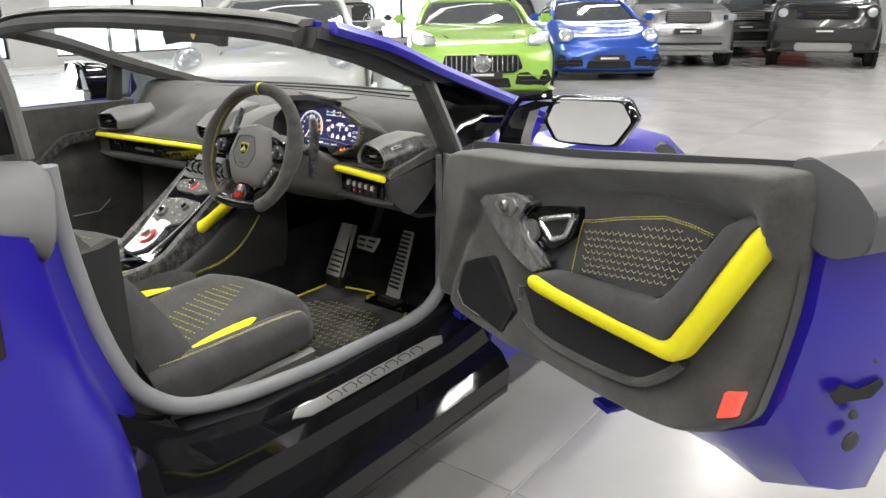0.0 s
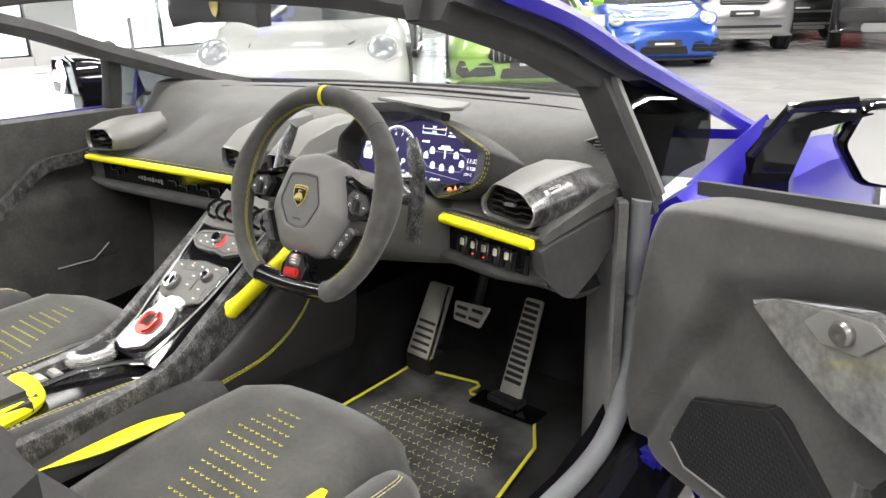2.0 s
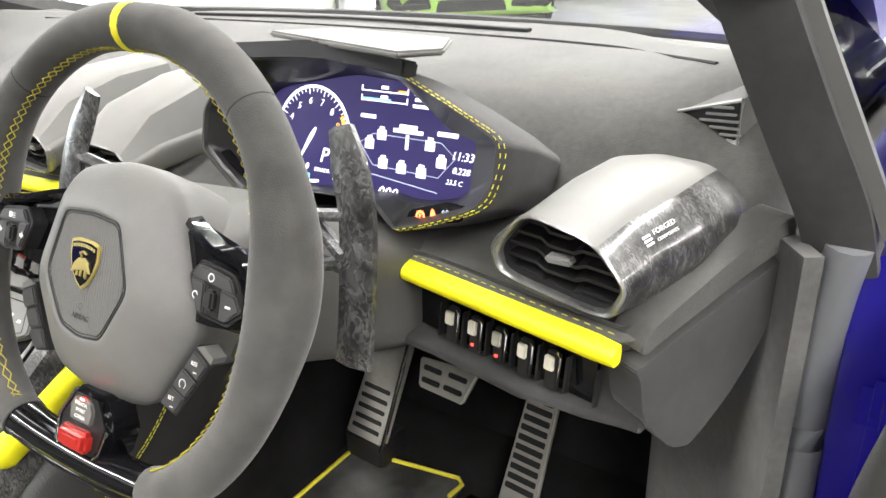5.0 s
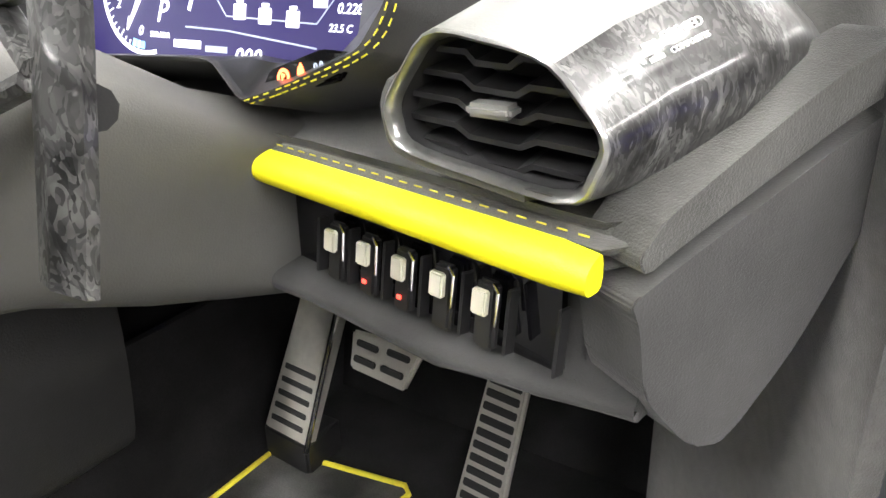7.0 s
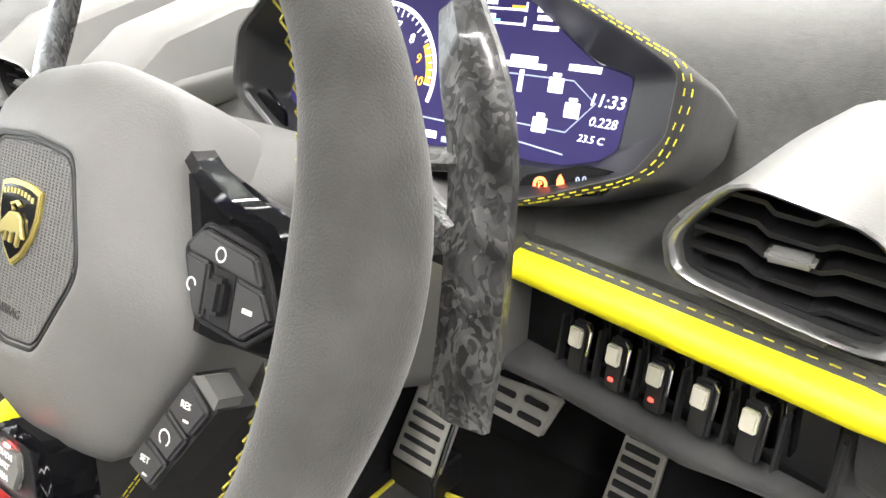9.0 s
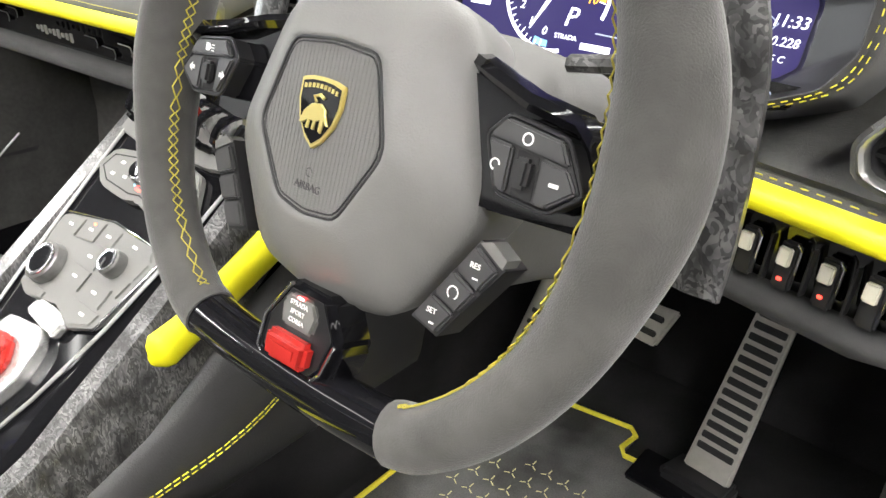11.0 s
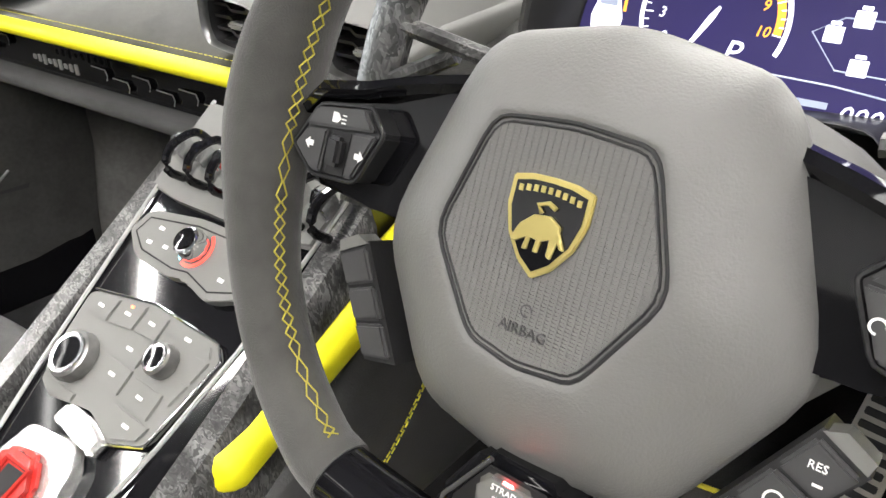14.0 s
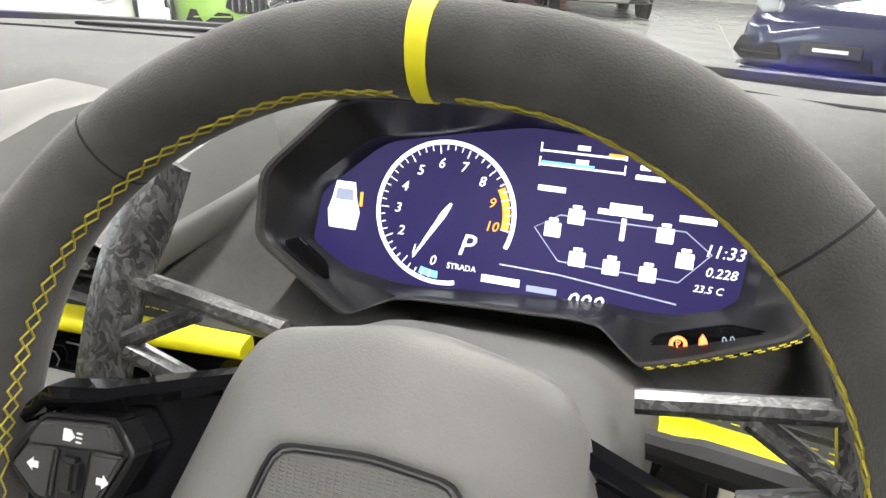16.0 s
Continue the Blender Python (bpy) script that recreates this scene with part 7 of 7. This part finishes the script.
def parked_car(label, at, turn, col, L=4.5, W=1.9, H=1.3, hood=0.72, nose=0.55, cowl=1.35, roof=(2.0, 3.0), belt=0.90, tail=0.9, lights="oval", grille=None, wheel_r=0.34, clear=0.14, open_top=False, intakes=True, arch=None):
    """A car with its nose at local y = 0, running back along y."""
    M = pose(at[0], at[1], 0, 0, 0, turn)
    c = new("parked_car")
    c.matrix_basis = M
    tagged(c, label, "car", "parked cars")
    h = W / 2

    def P(name, bm, material, parent=c, lab="", **k):
        return part(name, bm, material, parent, lab, m=M, **k)
    ys = [0.0, 0.06, 0.25, 0.6, 1.0, cowl, roof[0] + 0.2, roof[1], L - 0.7, L - 0.15, L]
    ws = [0.74, 0.86, 0.94, 0.985, 1.0, 0.985, 0.98, 1.0, 1.0, 0.93, 0.80]
    zt = [nose, nose + 0.04, lerp(nose, hood, 0.55) + 0.03, hood, lerp(hood, belt, 0.5), belt, belt + 0.01, belt + 0.03, tail + 0.02, tail, tail - 0.08]
    rg = []
    for y, w, z in zip(ys, ws, zt):
        b = clear + (0.06 if y in (0.0, L) else 0)
        x = h * w
        lo = lerp(b, z, 0.35)
        hump = 0.06 * math.exp(-((y - 0.85) / 0.45) ** 2)
        half = [(0.0, z + 0.02), (x * 0.45, z + 0.02), (x * 0.72, z + hump * 0.9 + 0.012), (x * 0.90, z - 0.03 + hump * 0.8), (x * 0.985, lerp(lo, z, 0.62)), (x, lo + 0.05), (x * 0.97, b + 0.06), (x * 0.90, b)]
        rg.append([V(px, y, pz) for px, pz in half] + [V(-px, y, pz) for px, pz in half[::-1]][0:] )
    rg = [[p for i, p in enumerate(r) if i != len(r) - 1] for r in rg]
    fine = []
    for k in range(len(rg[0])):
        fine.append(spline([r[k] for r in rg], 3))
    rows = [spline([col_[i] for col_ in fine], 2, True) for i in range(len(fine[0]))]
    body = P("body", loft(rows), col, c, "", angle=50)
    # greenhouse
    if not open_top:
        gh = []
        for y, z, w in ((cowl - 0.05, belt - 0.01, 0.80), (lerp(cowl, roof[0], 0.55), lerp(belt, H, 0.62), 0.72), (roof[0], H - 0.02, 0.64), ((roof[0] + roof[1]) / 2, H, 0.63), (roof[1], H - 0.03, 0.62), (lerp(roof[1], L - 0.4, 0.5), lerp(H, belt, 0.42), 0.64), (L - 0.42, belt + 0.02, 0.66)):
            x = h * w
            gh.append([V(x * 1.12, y, belt - 0.02), V(x, y, z - 0.03), V(x * 0.85, y, z), V(0, y, z + 0.015), V(-x * 0.85, y, z), V(-x, y, z - 0.03), V(-x * 1.12, y, belt - 0.02)])
        P("cabin_glass", loft(gh), TINT, c, "", angle=30)
        rf = [[p + V(0, 0, 0.012) for p in r[1:6]] for r in gh[2:6]]
        P("roof", sheet(rf, 0.02), col, c, "", angle=40)
        for s in (1, -1):
            P("pillar", tube([V(s * h * 0.82, cowl - 0.05, belt), V(s * h * 0.73, lerp(cowl, roof[0], 0.55), lerp(belt, H, 0.62)), V(s * h * 0.65, roof[0], H - 0.02)], 0.035, 8), col)
    else:
        P("windscreen_frame", tube(spline([V(h * 0.8, cowl, belt), V(h * 0.66, roof[0], H), V(0, roof[0] - 0.05, H + 0.02), V(-h * 0.66, roof[0], H), V(-h * 0.8, cowl, belt)], 4), 0.03, 8), col)
        P("cabin_glass", loft([[V(h * 0.8, cowl, belt), V(-h * 0.8, cowl, belt)], [V(h * 0.66, roof[0], H), V(-h * 0.66, roof[0], H)]], closed=False, caps=False), GLASS, c)
        P("seat_back", box((0.35, roof[1], belt + 0.1), (0.45, 0.2, 0.5), 0.05), LEATHER)
        P("seat_back", box((-0.35, roof[1], belt + 0.1), (0.45, 0.2, 0.5), 0.05), LEATHER)
    # wheels
    for s in (1, -1):
        for y in (0.85, L - 0.85):
            wm = Matrix.Translation((s * (h - 0.11), y, wheel_r)) @ pose(0, 0, 0, 0, 90 * s, 0)
            w = P("wheel", lathe([(wheel_r * 0.70, -0.10), (wheel_r * 0.96, -0.11), (wheel_r, -0.08), (wheel_r, 0.08), (wheel_r * 0.96, 0.11), (wheel_r * 0.72, 0.115), (wheel_r * 0.70, 0.05)], 28, wm), TYRE)
            bm = bmesh.new()
            for k in range(10):
                a = radians(36 * k)
                tube([wm @ V(0.05 * math.cos(a), 0.05 * math.sin(a), 0.09), wm @ V(wheel_r * 0.7 * math.cos(a), wheel_r * 0.7 * math.sin(a), 0.105)], 0.016, 6, bm=bm)
            lathe([(wheel_r * 0.66, 0.10), (wheel_r * 0.73, 0.112), (wheel_r * 0.70, 0.06)], 28, wm, bm)
            P("rim", bm, SILVER, w)
            aw = Matrix.Translation((s * (h - 0.012), y, wheel_r)) @ pose(0, 0, 0, 0, 90 * s, 0)
            P("wheel_arch", lathe([(wheel_r * 1.02, 0.0), (wheel_r * 1.13, 0.012), (wheel_r * 1.16, 0.004), (wheel_r * 1.14, -0.06)], 28, aw), arch or DARK)
    # lights
    for s in (1, -1):
        lx, lz, ly = s * h * 0.73, lerp(nose, hood, 0.55), 0.20
        if lights == "round":
            lm = frame_of((s * h * 0.74, 0.20, hood - 0.035), (1, 0, 0), (0, 0.62, 0.78))
            lg = P("headlight", lathe([(0.125, -0.05), (0.130, 0.0), (0.118, 0.02), (0.08, 0.04), (0.001, 0.048)], 28, lm), LENS, c, "round clear headlight")
            P("headlight_ring", lathe([(0.128, -0.03), (0.142, 0.004), (0.136, 0.012), (0.120, 0.006)], 28, lm), col, lg)
            for k in range(4):
                a = radians(45 + 90 * k)
                P("light_unit", lathe([(0.028, 0.0), (0.028, 0.045), (0.001, 0.05)], 12, lm @ Matrix.Translation((0.055 * math.cos(a), 0.055 * math.sin(a), 0))), LENS, lg)
            P("light_bowl", lathe([(0.105, 0.005), (0.10, 0.028), (0.001, 0.03)], 20, lm), PLASTIC, lg)
        elif lights == "box":
            P("headlight", box((s * h * 0.74, 0.02, hood - 0.14), (0.34, 0.12, 0.12), 0.02), LENS, c, "slim rectangular headlight")
            P("light_unit", box((s * h * 0.70, -0.045, hood - 0.14), (0.08, 0.01, 0.08), 0.01), CHROME)
        elif lights == "squareround":
            lg = P("headlight", box((s * h * 0.76, 0.0, hood - 0.16), (0.26, 0.12, 0.22), 0.04), PLASTIC, c, "squared headlight with a round lens")
            P("light_unit", lathe([(0.085, 0.0), (0.085, 0.03), (0.06, 0.045), (0.001, 0.045)], 20, frame_of((s * h * 0.76, -0.055, hood - 0.16), (1, 0, 0), (0, 0, 1))), LENS, lg)
        else:
            sp_ = [(-0.17, -0.06), (-0.15, 0.03), (0.03, 0.10), (0.17, 0.10), (0.14, -0.02), (0.0, -0.09)]
            lm = frame_of((s * h * 0.73, 0.20, lerp(nose, hood, 0.5) + 0.075), (1, s * 0.45, 0), (0, 0.55, 0.83))
            lg = P("headlight", prism([(s * x, y) for x, y in sp_], -0.05, 0.03, 0.012, lm), LENS, c, "swept clear headlight")
            P("light_unit", tube([lm @ V(s * x, y, 0.032) for x, y in sp_[1:4]], 0.010, 6), CHROME, lg)
        P("door_mirror", box((s * (h + 0.09), cowl + 0.25, belt + 0.08), (0.2, 0.12, 0.13), 0.04), col)
    # face
    if grille == "bars":
        gp_ = [(-0.52, -0.06), (-0.46, 0.10), (0.46, 0.10), (0.52, -0.06), (0.40, -0.12), (-0.40, -0.12)]
        gm = frame_of((0, -0.012, 0.50), (1, 0, 0), (0, 0.12, 1))
        g = P("grille", prism(gp_, -0.12, 0.012, 0.01, gm), DARK, c, "dark grille with upright chrome bars")
        for k in range(15):
            x = -0.45 + 0.0643 * k
            P("grille_bar", box((x, -0.005, 0.022), (0.017, 0.19 - 0.12 * max(0, abs(x) - 0.36), 0.03), 0.005, gm), CHROME, g)
        P("round_badge", lathe([(0.105, 0.02), (0.115, 0.035), (0.098, 0.045), (0.092, 0.03)], 28, gm), CHROME, g, "chrome ring emblem")
        for a in (90, 210, 330):
            P("badge_spoke", tube([gm @ V(0, 0, 0.042), gm @ V(0.095 * math.cos(radians(a)), 0.095 * math.sin(radians(a)), 0.042)], 0.011, 6), CHROME, g)
    elif grille == "slats":
        g = P("grille", box((0, -0.02, hood - 0.13), (0.86, 0.10, 0.20), 0.02), PLASTIC, c, "wide slatted grille")
        for k in range(5):
            P("grille_slat", box((0, -0.072, hood - 0.205 + 0.037 * k), (0.82, 0.014, 0.014), 0.004), SILVER, g)
        for k, z in enumerate((0.62, 0.46, 0.36)):
            P("bumper_slat", box((0, 0.0, z), (1.5 - 0.1 * k, 0.10, 0.05), 0.015), PLASTIC if k % 2 else SILVER)
        P("skid_plate", box((0, 0.02, 0.28), (1.1, 0.12, 0.08), 0.02), SILVER)
    elif grille == "panel":
        g = P("grille", box((0, -0.02, hood - 0.16), (1.05, 0.10, 0.20), 0.02), GLOSS, c, "gloss black panel grille")
        for k in range(3):
            P("grille_slat", box((0, -0.072, hood - 0.20 + 0.05 * k), (0.70, 0.014, 0.016), 0.004), PLASTIC, g)
        P("bumper", box((0, -0.03, 0.62), (1.75, 0.20, 0.26), 0.04), PLASTIC)
        P("skid_plate", box((0, -0.05, 0.40), (1.0, 0.16, 0.16), 0.03), SILVER)
    if intakes:
        for s in (1, -1):
            P("bumper_intake", prism([(s * x, y) for x, y in ((0.42, -0.07), (0.46, 0.08), (0.84, 0.12), (0.90, -0.02), (0.80, -0.10))], -0.10, 0.014, 0.012, frame_of((0, -0.035, 0.31), (1, s * 0.07, 0), (0, 0.1, 1))), DARK, c, "dark bumper intake")
            for k in (0, 1):
                P("intake_fin", box((s * 0.64, -0.005, 0.285 + 0.065 * k), (0.36, 0.05, 0.012), 0.004, None), col if k else PLASTIC)
        P("bumper_intake", prism([(-0.38, -0.07), (-0.34, 0.06), (0.34, 0.06), (0.38, -0.07)], -0.10, 0.016, 0.012, frame_of((0, 0.0, 0.27), (1, 0, 0), (0, 0.1, 1))), DARK, c, "dark centre intake")
        P("splitter", box((0, 0.05, 0.13), (1.55, 0.22, 0.03), 0.01), PLASTIC)
    pz = 0.36 if H < 1.5 else 0.70
    pl_ = P("plate_panel", box((0, -0.03 if H < 1.5 else -0.14, pz), (0.52, 0.02, 0.11), 0.006), PLATE, c, "dark show plate with white bars")
    P("plate_bar", box((0, -0.042 if H < 1.5 else -0.152, pz), (0.30, 0.004, 0.03), 0), WHITEPRINT, pl_)
    P("bonnet_line", tube(spline([V(0.42, 0.28, lerp(nose, hood, 0.7) + 0.06), V(0.50, 0.8, hood + 0.04), V(0.55, cowl - 0.1, belt + 0.015)], 4), 0.006, 6), DARK)
    P("bonnet_line", tube(spline([V(-0.42, 0.28, lerp(nose, hood, 0.7) + 0.06), V(-0.50, 0.8, hood + 0.04), V(-0.55, cowl - 0.1, belt + 0.015)], 4), 0.006, 6), DARK)
    return c


parked_car("white rear-engined coupe with round headlights", (-3.55, 3.20), 41, paint("white_paint", (0.52, 0.52, 0.51), 0), hood=0.76, nose=0.56, lights="round", cowl=1.25, belt=0.92)
parked_car("bright green sports coupe with a barred chrome grille", (-3.42, 6.62), 38, paint("lime_green_paint", (0.34, 0.58, 0.10), 0.1), W=2.0, hood=0.80, nose=0.60, cowl=1.75, roof=(2.5, 3.2), belt=0.94, H=1.29, grille="bars")
parked_car("metallic blue rear-engined coupe with oval headlights", (-3.42, 10.4), 38, paint("mid_blue_paint", (0.03, 0.10, 0.48), 0.4), hood=0.76, nose=0.52, lights="round", cowl=1.25, belt=0.92)
parked_car("silver-grey luxury off-roader with slatted grille", (-3.35, 13.8), 30, paint("silver_grey_paint", (0.30, 0.30, 0.30), 0.6), L=5.0, W=2.03, H=1.87, hood=1.10, nose=1.0, cowl=1.5, roof=(2.0, 4.2), belt=1.22, tail=1.2, lights="box", grille="slats", wheel_r=0.40, clear=0.28, intakes=False)
parked_car("black luxury off-roader parked behind", (-3.3, 17.6), 30, paint("black_paint", (0.012, 0.012, 0.013), 0.1), L=4.9, W=2.0, H=1.8, hood=1.08, nose=0.98, cowl=1.5, roof=(2.0, 4.2), belt=1.2, tail=1.2, lights="box", grille="slats", wheel_r=0.40, clear=0.26, intakes=False)
parked_car("black boxy off-roader with squared round-lens headlights", (-1.08, 15.0), 12, paint("black_paint", (0.012, 0.012, 0.013), 0.1), L=4.8, W=2.02, H=1.97, hood=1.20, nose=1.10, cowl=1.4, roof=(1.7, 4.5), belt=1.32, tail=1.3, lights="squareround", grille="panel", wheel_r=0.42, clear=0.30, intakes=False)
parked_car("small red hatchback at the back of the showroom", (-3.6, 22.5), 25, paint("red_paint", (0.55, 0.02, 0.02), 0.1), L=4.0, W=1.75, H=1.5, hood=0.92, nose=0.75, cowl=1.1, roof=(1.6, 3.3), belt=1.0, tail=1.0, clear=0.16)
parked_car("dark navy sports car with a silver front lip", (1.75, 7.2), -25, paint("navy_paint", (0.012, 0.014, 0.06), 0.4), hood=0.72, nose=0.55)
parked_car("dark grey open two-seater", (-9.0, 9.6), 38, paint("dark_grey_paint", (0.05, 0.05, 0.055), 0.4), L=4.3, H=1.25, open_top=True)
parked_car("dark saloon parked in the far row", (-7.3, 13.4), 35, paint("charcoal_paint", (0.03, 0.03, 0.032), 0.4), L=4.7, H=1.42, cowl=1.5, roof=(2.2, 3.4))
parked_car("red sports car by the bright windows", (-7.6, 1.2), 70, paint("red_paint", (0.55, 0.02, 0.02), 0.1), hood=0.74, nose=0.55, H=1.22)
# barrier post by the windows
bp_ = thing("barrier_post", (-8.3, 4.5, 0), "slim grey barrier post with a round base", "barrier post")
part("post", tube([V(-8.3, 4.5, 0.02), V(-8.3, 4.5, 0.98)], 0.025, 10), SILVER, bp_)
part("base", lathe([(0.17, 0.0), (0.17, 0.02), (0.05, 0.04), (0.03, 0.05)], 20, Matrix.Translation((-8.3, 4.5, 0))), SILVER, bp_)

# ---- floor tiles ----
S = 1.2
tile_bm = bmesh.new()
loft([[(x, y, 0) for x, y in ((0.002, 0.002), (S - 0.002, 0.002), (S - 0.002, S - 0.002), (0.002, S - 0.002))], [(x, y, 0.0038) for x, y in ((0.002, 0.002), (S - 0.002, 0.002), (S - 0.002, S - 0.002), (0.002, S - 0.002))],
      [(x, y, 0.005) for x, y in ((0.0035, 0.0035), (S - 0.0035, 0.0035), (S - 0.0035, S - 0.0035), (0.0035, S - 0.0035))]], bm=tile_bm)
first = part("tile", tile_bm, TILE, floor, smooth=False)
base_m = Matrix.Translation((0, 0, -0.005))
rest = bmesh.new()
count = 0
for i in range(-12, 9):
    for j in range(-7, 22):
        x, y = 1.13 + S * i, -0.02 + S * j
        if -6 < i < 3 and j < 15:
            ob = first if count == 0 else first.copy()
            if count:
                scene.collection.objects.link(ob)
            ob.matrix_basis = Matrix.Translation((x, y, -0.005))
            count += 1
        else:
            v = [rest.verts.new((x + a, y + b, 0.0)) for a, b in ((0.002, 0.002), (S - 0.002, 0.002), (S - 0.002, S - 0.002), (0.002, S - 0.002))]
            w = [rest.verts.new((p.co.x, p.co.y, -0.004)) for p in v]
            rest.faces.new(v)
            for k in range(4):
                rest.faces.new((v[k], w[k], w[(k + 1) % 4], v[(k + 1) % 4]))
tagged(part("tile_field", rest, TILE, floor, smooth=False), kind="stuff")
